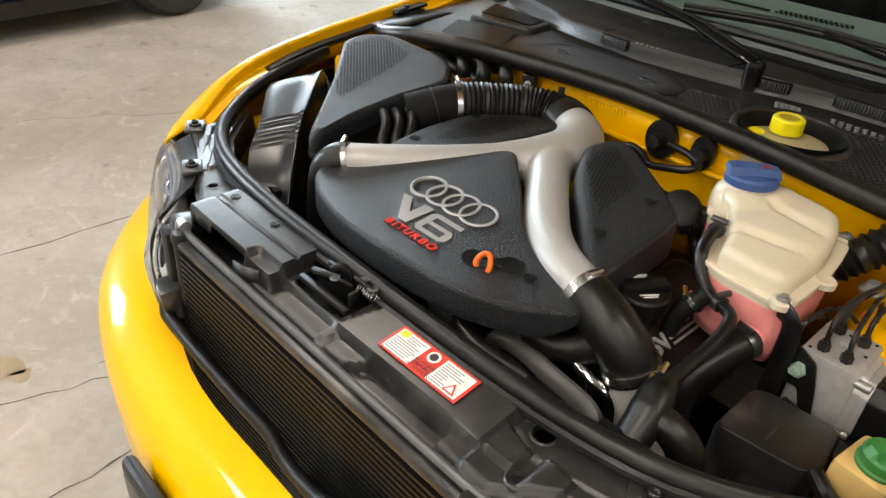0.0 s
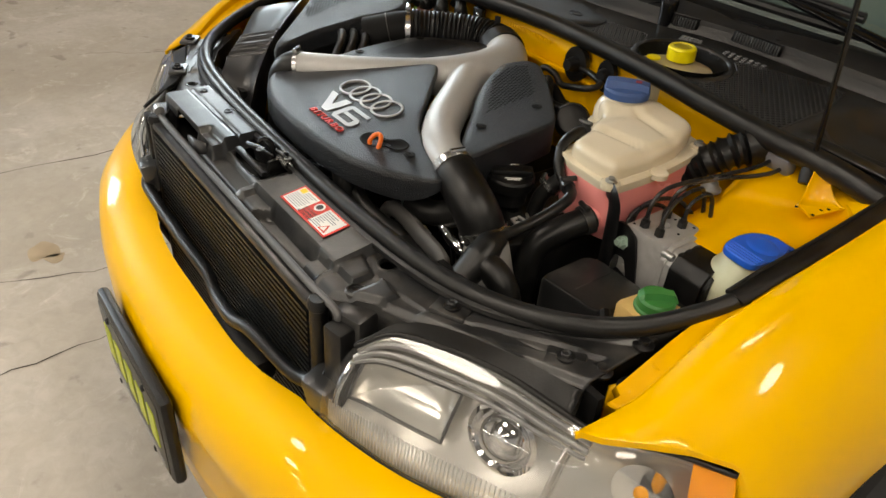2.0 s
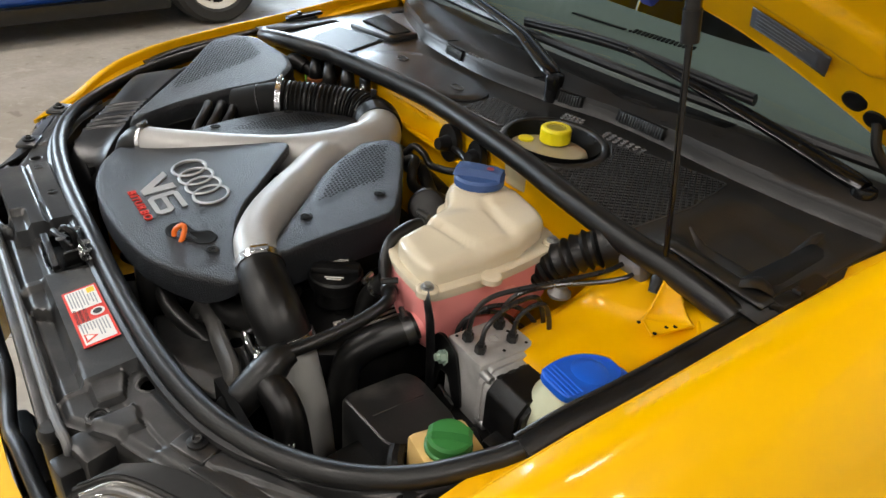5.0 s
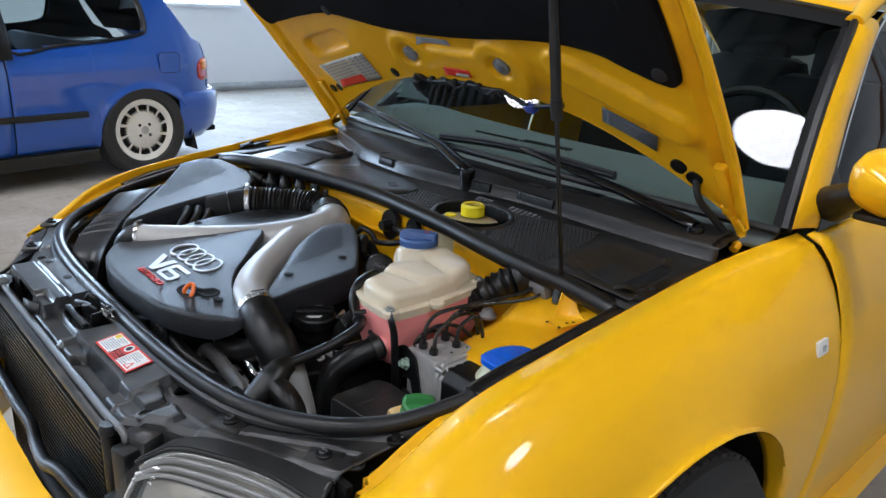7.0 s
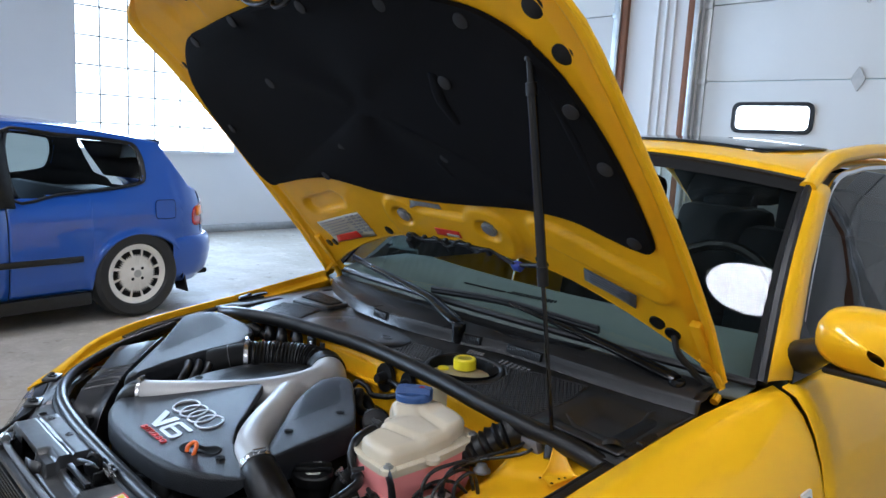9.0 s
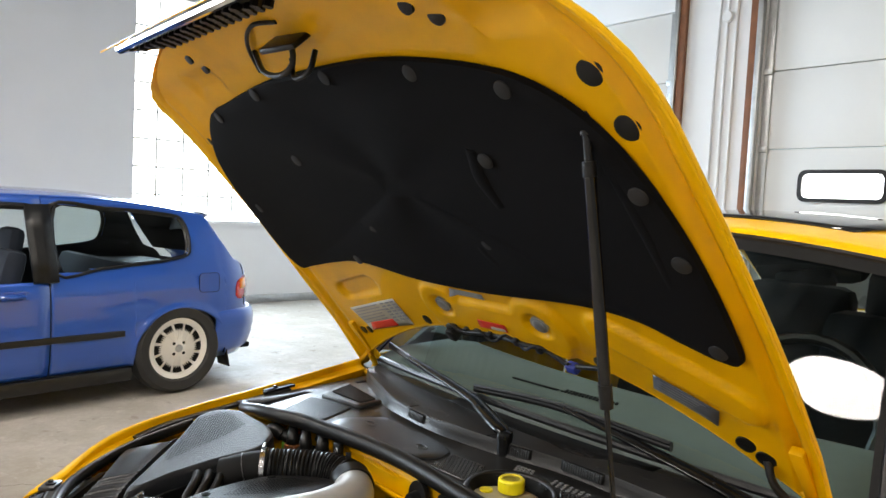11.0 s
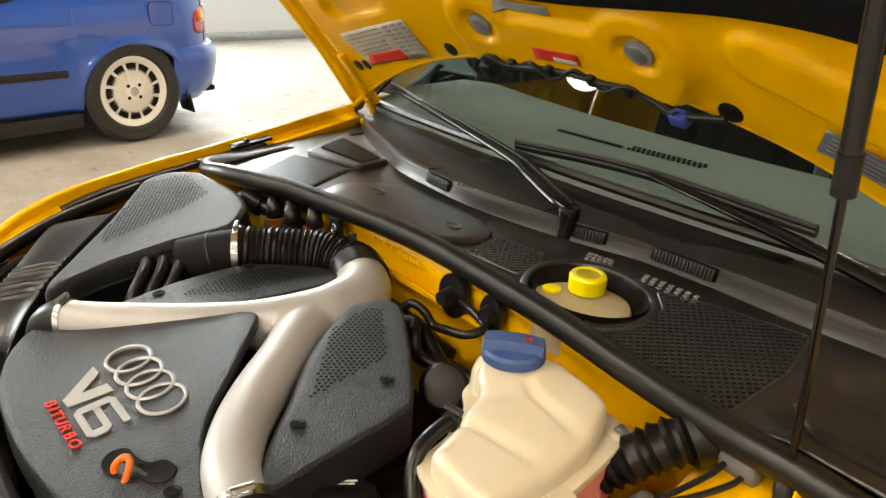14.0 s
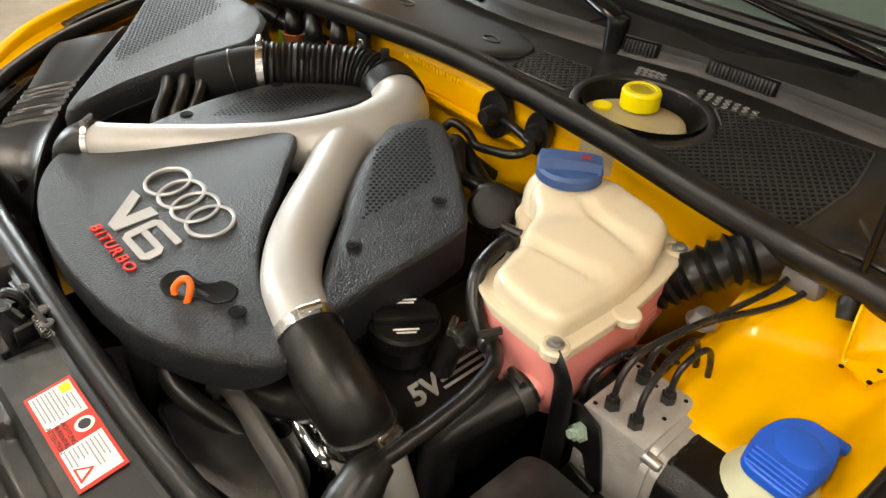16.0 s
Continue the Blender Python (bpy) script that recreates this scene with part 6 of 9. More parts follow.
for (x, y, z), n in (((0.381, 0.518, 0.790), 0), ((0.369, 0.735, 0.790), 0), ((0.394, 0.608, 0.7885), 1)):
    lug = part("mounting_lug", lathe([(0.0145, -0.006), (0.0145, 0.0015), (0.012, 0.0035), (0.001, 0.0035)], (x, y, z), seg=24), TANK, tank)
    if not n:
        part("bolt", lathe([(0.0085, 0), (0.0085, 0.002), (0.005, 0.003), (0.005, 0.006), (0.003, 0.006)], (x, y, z + 0.0035), seg=16), GALV, lug)
tc = part("cap", lathe([(0.033, 0), (0.037, 0.001), (0.037, 0.011), (0.034, 0.015), (0.012, 0.0165)], (0.234, 0.703, 0.830), (-0.05, 0, 1), 48, wave=(24, 0.004)), CAP_BLUE, tank, "slate blue screw cap")
TG = pose(0.233, 0.703, 0.845, 0, 0, -52)
part("grip", sheet([[TG @ V((x, y, z)) for x, z in ((-0.019 * w, -0.001), (-0.012 * w, 0.0105 * h), (0.012 * w, 0.0115 * h), (0.018 * w, -0.001))] for y, w, h in ((-0.0365, 0.8, 0.0), (-0.034, 0.95, 0.8), (-0.02, 1.0, 1.0), (0.02, 1.0, 1.0), (0.034, 0.95, 0.8), (0.0365, 0.8, 0.0))]), CAP_BLUE, tc, sharp=25)
part("mark", prism(round_corners([(-0.0045, -0.005), (0.0045, -0.005), (0.0045, 0.005), (-0.0045, 0.005)], 0.003), 0.0108, 0.0122, TG @ pose(0.002, 0.016, 0)), material("faded_red_print", (0.30, 0.03, 0.04), 0.5), tc)
part("bracket", tube([(0.383, 0.516, 0.783), (0.398, 0.508, 0.780), (0.405, 0.508, 0.762), (0.404, 0.513, 0.71), (0.402, 0.518, 0.62)], 0.013, 8, flat=0.22, up=(0.3, -1, 0)), PLASTIC, tank, "black steel support strap")
# ---- brake hydraulic unit ----
BLACK_NUT = material("black_zinc_nut", (0.035, 0.035, 0.035), 0.35, 0.6, 0.2, 40)
abs_unit = thing("abs_unit", (0.45, 0.575, 0.60), "cast aluminium brake hydraulic unit with black pipes", "hydraulic unit")
blk = part("valve_block", box((0.450, 0.573, 0.690), (0.068, 0.086, 0.096), 0.0018), ALU, abs_unit, "raw aluminium valve block")
OCT = round_corners([(-0.043, -0.028), (-0.028, -0.045), (0.028, -0.045), (0.043, -0.028), (0.043, 0.028), (0.028, 0.045), (-0.028, 0.045), (-0.043, 0.028)], 0.004, 3)
part("motor_flange", prism([(x * 1.0, y * 1.04) for x, y in OCT], 0, 0.008, pose(0.4842, 0.571, 0.688, 90, 0, 90)), ALU, abs_unit)
part("motor_housing", prism([(x * 0.95, y * 0.95) for x, y in OCT], 0, 0.010, pose(0.492, 0.571, 0.688, 90, 0, 90)), ALU, abs_unit, "cast motor housing")
part("motor", prism([(x * 0.99, y * 0.99) for x, y in OCT], 0, 0.0525, pose(0.502, 0.570, 0.687, 90, 0, 90)), PLASTIC, abs_unit, "black pump motor cover")
part("motor_end", prism([(x * 0.86, y * 0.86) for x, y in OCT], 0, 0.006, pose(0.5545, 0.570, 0.687, 90, 0, 90)), PLASTIC, abs_unit)
for k in range(4):
    part("flange_rib", box((0.5035, 0.545 + 0.017 * k, 0.7315), (0.004, 0.010, 0.003), 0.0006), BLACK_NUT, abs_unit)
part("connector", box((0.545, 0.53, 0.650), (0.04, 0.05, 0.05), 0.006, (0, 0, 10)), PLASTIC, abs_unit)
part("plug", box((0.515, 0.50, 0.635), (0.06, 0.035, 0.035), 0.004, (0, 0, -20)), PLASTIC, abs_unit)
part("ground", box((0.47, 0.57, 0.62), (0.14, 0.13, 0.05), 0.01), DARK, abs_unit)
NUTS = [(0.435, 0.546), (0.434, 0.596), (0.464, 0.593), (0.462, 0.545)]
for x, y in NUTS:
    part("pipe_nut", lathe([(0.0075, 0), (0.0075, 0.009), (0.005, 0.0095), (0.005, 0.014)], (x, y, 0.739), seg=6), BLACK_NUT, abs_unit)
part("port", lathe([(0.0078, 0), (0.0078, 0.0012), (0.0058, 0.0012), (0.005, -0.0005), (0.001, -0.0005)], (0.449, 0.575, 0.7392), seg=18), ALU, blk)
for x, y in ((0.423, 0.538), (0.421, 0.608), (0.476, 0.606), (0.475, 0.572), (0.447, 0.600)):
    part("hole", lathe([(0.0022, 0), (0.0022, 0.0006)], (x, y, 0.7392), seg=10), DARK, blk)
for y, z in ((0.535, 0.726), (0.607, 0.726), (0.535, 0.652)):
    part("bolt", lathe([(0.0058, -0.012), (0.0058, 0.004), (0.0048, 0.006), (0.0025, 0.006), (0.0025, 0.003)], (0.494, y, z), (1, 0, 0), 14), GALV, blk)
for i in range(7):
    screw(blk, (0.424 + 0.008 * (i % 4), 0.5303, 0.715 - 0.011 * i), (0, -1, 0), 0.0022, GALV, "stud")
part("bolt", lathe([(0.0115, 0), (0.0115, 0.0015), (0.0085, 0.002), (0.0085, 0.008), (0.005, 0.0085), (0.005, 0.013)], (0.424, 0.521, 0.714), (-0.25, -1, 0.15), 6), material("zinc_green_nut", (0.38, 0.50, 0.42), 0.35, 0.4), abs_unit, "pale green plated nut")
part("bracket", prism(round_corners([(-0.022, 0.030), (-0.008, 0.036), (0.016, 0.020), (0.024, -0.010), (0.034, -0.060), (0.020, -0.062), (0.006, -0.020), (-0.010, -0.020), (-0.022, -0.070), (-0.036, -0.068), (-0.024, -0.010)], 0.006), 0, 0.004, pose(0.424, 0.526, 0.708, 90, 0, 8)), PLASTIC, abs_unit, "black steel bracket")
part("bracket", box((0.425, 0.516, 0.62), (0.035, 0.006, 0.10), 0.003, (0, 18, 0)), PLASTIC, abs_unit, "black steel bracket")
PIPE = material("black_coated_pipe", (0.012, 0.012, 0.013), 0.28, 0, 0.1, 40)
for pts in (
    [(0.435, 0.546, 0.750), (0.434, 0.552, 0.775), (0.436, 0.570, 0.792), (0.442, 0.605, 0.797), (0.459, 0.68, 0.799), (0.471, 0.738, 0.802), (0.474, 0.765, 0.808)],
    [(0.434, 0.596, 0.750), (0.435, 0.602, 0.772), (0.441, 0.620, 0.788), (0.456, 0.66, 0.795), (0.478, 0.715, 0.795), (0.490, 0.748, 0.798), (0.494, 0.765, 0.803)],
    [(0.464, 0.593, 0.750), (0.463, 0.600, 0.772), (0.466, 0.620, 0.784), (0.470, 0.636, 0.780), (0.473, 0.644, 0.752), (0.474, 0.650, 0.70)],
    [(0.462, 0.545, 0.750), (0.459, 0.554, 0.772), (0.456, 0.588, 0.788), (0.455, 0.625, 0.788), (0.456, 0.640, 0.776), (0.458, 0.650, 0.74), (0.46, 0.655, 0.69)],
    [(0.415, 0.660, 0.70), (0.408, 0.62, 0.735), (0.400, 0.585, 0.742), (0.396, 0.562, 0.725), (0.405, 0.55, 0.69)],
    [(0.45, 0.665, 0.71), (0.425, 0.640, 0.745), (0.408, 0.605, 0.752), (0.398, 0.575, 0.735), (0.40, 0.565, 0.70)],
):
    part("brake_pipe", tube(pts, 0.0033, 10), PIPE, abs_unit, "thin black coated brake pipe")
part("pipe_sleeve", box((0.483, 0.772, 0.808), (0.050, 0.024, 0.036), 0.010, (20, 0, -6)), material("grey_rubber", (0.16, 0.16, 0.17), 0.6, 0, 0.1, 40), abs_unit, "grey rubber pipe grommet")
part("loom", tube([(0.53, 0.63, 0.70), (0.53, 0.645, 0.68), (0.52, 0.64, 0.64), (0.51, 0.62, 0.60)], 0.012, 12), RUBBER, abs_unit)
part("clip", box((0.490, 0.638, 0.722), (0.006, 0.012, 0.018), 0.001), YELLOW_IN, abs_unit)

# ribbed black boot
boot = thing("ribbed_boot", (0.39, 0.73, 0.70), "ribbed black rubber boot from the firewall", "rubber boot")
part("body", tube([(0.365, 0.705, 0.745), (0.385, 0.725, 0.768), (0.412, 0.748, 0.795), (0.435, 0.772, 0.812)], [0.024, 0.027, 0.029, 0.030], 24, ribs=(0.014, 0.007)), RUBBER, boot)
part("collar", tube([(0.428, 0.765, 0.808), (0.448, 0.790, 0.822)], 0.034, 24, smooth=False), RUBBER, boot)

# ---- reservoirs and box on the driver's side ----
washer = thing("washer_reservoir", (0.575, 0.575, 0.60), "pale green washer reservoir with a bright blue flip lid", "reservoir")
part("neck", lathe([(0.05, -0.12), (0.05, -0.035), (0.046, -0.015), (0.036, 0.0), (0.030, 0.012)], (0.573, 0.590, 0.742), seg=32), PALE_TANK, washer, sharp=60)
LID = pose(0.574, 0.604, 0.762, -3, 4, 0)
lid = part("lid", prism(round_corners([(-0.026, -0.048), (0.024, -0.048), (0.031, 0.0), (0.026, 0.036), (0.016, 0.048), (-0.008, 0.048), (-0.026, 0.026), (-0.032, -0.006)], 0.016, 6), -0.007, 0.004, LID), CAP_BRIGHT, washer, "bright blue flip lid", sharp=50)
bmesh_edge = lid.modifiers.new("edge", "BEVEL")
bmesh_edge.width, bmesh_edge.segments = 0.002, 2
part("dome", lathe([(0.023, 0), (0.021, 0.0012), (0.012, 0.0018)], LID @ V((0.001, 0.008, 0.0035)), LID.to_3x3() @ V((0, 0, 1)), 30), CAP_BRIGHT, lid)
part("hinge_tab", box(LID @ V((0.019, 0.046, -0.002)), (0.022, 0.012, 0.008), 0.003), CAP_BRIGHT, lid)
for i in range(4):
    part("ridge", tube([LID @ V((-0.024, -0.042 + 0.0062 * i, 0.0040)), LID @ V((0.022, -0.042 + 0.0062 * i, 0.0040))], 0.0016, 6, smooth=False), CAP_BRIGHT, lid)

ps = thing("power_steering_reservoir", (0.545, 0.44, 0.60), "amber power steering reservoir with a green cap", "reservoir")
part("body", box((0.544, 0.442, 0.672), (0.060, 0.072, 0.085), 0.008, (0, 0, -8)), AMBER_TANK, ps)
gc = part("cap", lathe([(0.0235, 0), (0.0265, 0.001), (0.0265, 0.005), (0.0245, 0.007), (0.0245, 0.017), (0.022, 0.0205), (0.01, 0.0215)], (0.549, 0.440, 0.713), (0.03, 0, 1), 36), CAP_GREEN, ps, "green screw cap")
GG = pose(0.550, 0.440, 0.733, 0, 0, -40)
part("grip", sheet([[GG @ V((x, y, z)) for x, z in ((-0.010, -0.001), (-0.006 * w, 0.010 * h), (0.006 * w, 0.010 * h), (0.010, -0.001))] for y, w, h in ((-0.024, 0.9, 0.1), (-0.019, 1, 0.8), (0.0, 1, 1), (0.019, 1, 0.8), (0.024, 0.9, 0.1))]), CAP_GREEN, gc, sharp=25)
for i in range(3):
    part("bar", box((0.5765, 0.425 + 0.012 * i, 0.7147), (0.003, 0.009, 0.0006), 0, (0, 0, -8)), BLACKPRINT, ps)
fb = thing("fuse_box_cover", (0.42, 0.46, 0.45), "black plastic box cover beside the reservoir", "box")
part("cover", slab(round_corners([(0.393, 0.390), (0.393, 0.483), (0.412, 0.494), (0.500, 0.492), (0.508, 0.412), (0.492, 0.396)], 0.012, 5), lambda x, y: 0.687 + 0.03 * (x - 0.45), 0.20, 0.009, 0.002, rings=(0.93, 0.5)), PLASTIC_DUSTY, fb)
part("step", slab(round_corners([(0.43, 0.33), (0.43, 0.405), (0.54, 0.42), (0.545, 0.35)], 0.02, 5), lambda x, y: 0.648 - 0.12 * (0.40 - y), 0.16, 0.014, rings=(0.9, 0.5)), PLASTIC, fb)
part("lip", tube([(0.503, 0.405, 0.688), (0.520, 0.392, 0.684), (0.534, 0.395, 0.672)], 0.010, 10), PLASTIC, fb)
part("crease", box((0.446, 0.442, 0.6886), (0.0012, 0.07, 0.0008), 0, (0, 0, 0)), PLASTIC_DUSTY, fb)

# ---- air filter box ----
airbox = thing("air_filter_box", (-0.43, 0.55, 0.6), "dark grey air filter box with a ribbed intake duct", "air box")


def top_x(x, y):
    return 0.797 + 0.17 * (y - 0.352) - 0.10 * (x + 0.508)


PX = [(-0.575, 0.585), (-0.575, 0.63), (-0.535, 0.672), (-0.41, 0.690), (-0.358, 0.680), (-0.322, 0.640), (-0.318, 0.62), (-0.338, 0.535), (-0.346, 0.43), (-0.338, 0.352), (-0.352, 0.348), (-0.475, 0.490)]
lidx = part("lid", slab(round_corners(PX, 0.016, 3), top_x, 0.038, 0.014, 0, rings=(0.9, 0.7, 0.4)), COVER, airbox, "dark grey grained filter box lid")
part("lid_rim", slab(round_corners([(x * 1.015 + 0.0068, y * 1.015 - 0.008) for x, y in PX], 0.016, 3), lambda x, y: top_x(x, y) - 0.034, 0.008, 0.003, rings=(0.9,)), PLASTIC, lidx)
GX = [(-0.402, 0.450), (-0.425, 0.458), (-0.550, 0.575), (-0.530, 0.645), (-0.44, 0.645), (-0.425, 0.60)]
tagged(part("perforation", holes(GX, top_x, 0.0066, 0.0023, 0.0012, angle=0.4), DARK, lidx, "rows of small round holes"), kind="stuff")
part("body", slab(round_corners([(x * 0.97 - 0.012, y * 0.97 + 0.016) for x, y in PX], 0.018, 3), lambda x, y: top_x(x, y) - 0.040, 0.16, 0.004, rings=(0.5,)), PLASTIC, airbox)
# the flat intake duct: left edge, right edge and their heights along its run
DUCT = [((-0.622, 0.450, 0.735), (-0.594, 0.556, 0.742)), ((-0.612, 0.440, 0.768), (-0.585, 0.547, 0.778)), ((-0.585, 0.412, 0.773), (-0.555, 0.517, 0.786)), ((-0.520, 0.362, 0.762), (-0.490, 0.450, 0.774)), ((-0.478, 0.328, 0.752), (-0.445, 0.405, 0.764)), ((-0.423, 0.277, 0.738), (-0.385, 0.352, 0.750)), ((-0.375, 0.240, 0.708), (-0.325, 0.300, 0.720)), ((-0.34, 0.215, 0.65), (-0.285, 0.262, 0.66))]
ta, tb = smooth_path([d[0] for d in DUCT], 24), smooth_path([d[1] for d in DUCT], 24)
rows = []
for i, (a, b) in enumerate(zip(ta, tb)):
    t = i / 24
    rib = 0.0032 * max(0, math.sin((t - 3.75) / 1.3 * 7 * 2 * math.pi)) if 3.75 < t < 5.05 else 0
    along = (tb[min(i + 1, len(tb) - 1)] - tb[max(i - 1, 0)]).normalized()
    n = (b - a).normalized().cross(along).normalized()
    n = n if n.z > 0 else -n
    row = []
    for u, off in ((0, -0.05), (0, -0.010), (0.012, -0.003), (0.04, 0), (0.3, 0.001), (0.6, 0.001), (0.86, 0), (0.92, 0.004), (0.97, 0.004), (0.995, -0.002), (1.0, -0.012), (1.0, -0.055)):
        row.append(a.lerp(b, u) + n * (off + (rib if 0.01 < u < 0.999 else 0)))
    rows.append(row)
GLOSS = material("glossy_black_plastic", (0.010, 0.010, 0.011), 0.31, 0, 0.3, 40, 0.08, 300, spec=0.5, dirt=(0.05, 0.048, 0.045), dirt_scale=14, dirt_amount=0.12, rough_vary=0.06)
part("intake_duct", sheet(rows), GLOSS, airbox, "glossy black ribbed intake duct", sharp=50)

# plugs on the firewall beside the air box
BROWN = material("brown_plastic", (0.24, 0.075, 0.02), 0.45, 0, 0.1, 40)
LIME = material("lime_plastic", (0.16, 0.42, 0.03), 0.45)
for k, (x, y, z, m) in enumerate(((-0.395, 0.745, 0.785, BROWN), (-0.345, 0.752, 0.787, PLASTIC), (-0.303, 0.772, 0.790, BROWN))):
    plug = thing("connector_plug", (x, y, z - 0.04), ("brown" if m is BROWN else "black") + " round electrical connector with a rubber boot", "connector", "bulkhead connectors")
    part("shell", lathe([(0.018, -0.03), (0.018, 0.0), (0.0205, 0.002), (0.0205, 0.018), (0.017, 0.02)], (x, y, z - 0.012), seg=18), m, plug)
    part("boot", tube([(x, y, z), (x + 0.002, y - 0.002, z + 0.022), (x - 0.012, y + 0.006, z + 0.038), (x - 0.03, y + 0.012, z + 0.036), (x - 0.045, y + 0.015, z + 0.018)], [0.0165, 0.0145, 0.0105, 0.0095, 0.009], 14), RUBBER, plug)
lp = thing("wiring_loom", (-0.43, 0.76, 0.74), "black taped wiring bundle with a lime plug", "wiring")
part("loom", tube([(-0.49, 0.735, 0.79), (-0.455, 0.735, 0.81), (-0.42, 0.742, 0.80), (-0.40, 0.755, 0.79), (-0.33, 0.785, 0.775)], 0.013, 12), RUBBER, lp)
part("loom", tube([(-0.47, 0.715, 0.80), (-0.45, 0.722, 0.815), (-0.43, 0.735, 0.805)], 0.016, 12), RUBBER, lp)
part("plug", box((-0.42, 0.742, 0.775), (0.016, 0.02, 0.03), 0.003), LIME, lp)
mb = thing("firewall_bracket", (-0.253, 0.785, 0.79), "small black bracket with a bright stud on the firewall", "bracket")
part("plate", box((-0.253, 0.783, 0.806), (0.03, 0.012, 0.045), 0.003), PLASTIC, mb)
screw(mb, (-0.251, 0.776, 0.810), (0, -1, 0.2), 0.006, STEEL, "stud")
for (x, z, rx, rz, nz) in ((0.038, 0.802, 0.028, 0.034, 0.018), (0.115, 0.806, 0.020, 0.030, 0.010)):
    gm = thing("rubber_grommet", (x, 0.79, z - rz), "black rubber grommet in the firewall", "grommet", "firewall grommets")
    o = [(rx * math.cos(t), rz * math.sin(t)) for t in (2 * math.pi * k / 24 for k in range(24))]
    part("disc", prism(o, 0, 0.012, pose(x, 0.797, z, 90)), RUBBER, gm)
    part("boss", lathe([(0.015, 0), (0.014, 0.008), (0.010, nz + 0.006)], (x, 0.787, z), (0, -1, 0.1), 18), RUBBER, gm)
dot = thing("firewall_plug", (-0.205, 0.79, 0.83), "small dark hole plug in the yellow firewall", "plug")
part("disc", lathe([(0.005, 0), (0.004, 0.002)], (-0.205, 0.7965, 0.832), (0, -1, 0), 12), DARK, dot)

# ---- front panel, latch, radiator pack ----
DARKZ = material("dark_zinc_bolt", (0.10, 0.10, 0.10), 0.4, 0.5, 0.2, 40)
def panel_front(a):
    return interp(a, [0, 0.30, 0.36, 0.45, 0.60], [0.104, 0.106, 0.150, 0.190, 0.262])


def panel_back(a):
    return interp(a, [0, 0.30, 0.42, 0.50, 0.60], [0.224, 0.227, 0.248, 0.292, 0.387])


def field(x, y, x0, x1, y0, y1, soft=0.005):
    """1 inside a rectangle of the plan, falling to 0 across its soft border."""
    return step(x0 - soft / 2, x0 + soft / 2, x) * (1 - step(x1 - soft / 2, x1 + soft / 2, x)) * step(y0 - soft / 2, y0 + soft / 2, y) * (1 - step(y1 - soft / 2, y1 + soft / 2, y))


def panel_z(x, y):
    """Height of the moulded front panel: bridge, label plinth, pocket, steps and the rim under the seal."""
    a = abs(x)
    yb = panel_back(a)
    z = 0.711 + 0.05 * (y - 0.11)
    z += 0.006 * step(yb - 0.026, yb - 0.018, y)
    z -= 0.008 * (1 - step(panel_front(a) + 0.002, panel_front(a) + 0.012, y))
    up = field(x, y, -0.325, -0.105, 0.121, 0.206, 0.006)
    z += (0.7345 - z) * up - 0.006 * up * math.exp(-((y - 0.168) / 0.0028) ** 2)
    z -= 0.010 * field(x, y, -0.160, 0.012, 0.100, 0.142, 0.008)
    up = field(x, y, 0.018 + 0.35 * max(0.0, y - 0.136), 0.266, 0.136, 0.206, 0.006)
    z += (0.7225 + 0.14 * (y - 0.148) - z) * up
    z -= 0.007 * field(x, y, 0.03, 0.262, 0.100, 0.136, 0.006)
    z -= 0.016 * field(x, y, 0.070 + 0.9 * max(0.0, y - 0.112), 0.226, 0.111, 0.136, 0.006)
    z += 0.009 * field(x, y, 0.268, 0.305, 0.140 + 0.04 * (x - 0.268), 0.182 - 0.3 * (x - 0.268), 0.005)
    z -= 0.004 * field(x, y, 0.268, 0.40, 0.100, 0.187 - 0.35 * max(0.0, x - 0.264) + 0.55 * max(0.0, x - 0.312), 0.004)
    z += 0.008 * field(x, y, 0.322, 0.358, 0.128, 0.176, 0.006)
    for s in (1, -1):
        z += 0.004 * field(s * x, y - 0.55 * (s * x - 0.45), 0.44, 0.56, 0.215, 0.240, 0.006)
        z -= 0.005 * field(s * x, y - 0.72 * (s * x - 0.50), 0.46, 0.585, 0.236, 0.252, 0.005)
    return z


LATCH_HOLE = [(-0.094, 0.152), (-0.102, 0.204), (-0.030, 0.212), (0.013, 0.206), (0.012, 0.153), (-0.021, 0.146)]
bm = bmesh.new()
g = []
for i in range(321):
    x = -0.60 + 1.2 * i / 320
    y0, y1 = panel_front(abs(x)), panel_back(abs(x))
    col = [bm.verts.new((x, y0 - 0.004, 0.672)), bm.verts.new((x, y0 - 0.001, 0.696))]
    col += [bm.verts.new((x, y0 + (y1 - y0) * t, panel_z(x, y0 + (y1 - y0) * t))) for t in np.linspace(0, 1, 46)]
    col.append(bm.verts.new((x, y1 + 0.006, 0.68)))
    g.append(col)
for a, b in zip(g, g[1:]):
    for j in range(len(a) - 1):
        q = (a[j], b[j], b[j + 1], a[j + 1])
        cx, cy = sum(v.co.x for v in q) / 4, sum(v.co.y for v in q) / 4
        if inside(cx, cy, LATCH_HOLE) or (-0.328 < cx < -0.165 and 2 < j and cy < 0.1205):
            continue
        if math.hypot(cx - 0.298, cy - 0.200) < 0.0125 or math.hypot(cx + 0.386, cy - 0.192) < 0.008:
            continue
        bm.faces.new(q)
bmesh.ops.delete(bm, geom=[v for v in bm.verts if not v.link_faces], context="VERTS")
slam = part("front_panel", bm, PLASTIC_DUSTY, car, "dusty black plastic front panel", solid=0.003, sharp=40, face=(0, 0, 1))
part("panel_underside", box((0.0, 0.165, 0.655), (0.72, 0.12, 0.02), 0.004), DARK, slam)
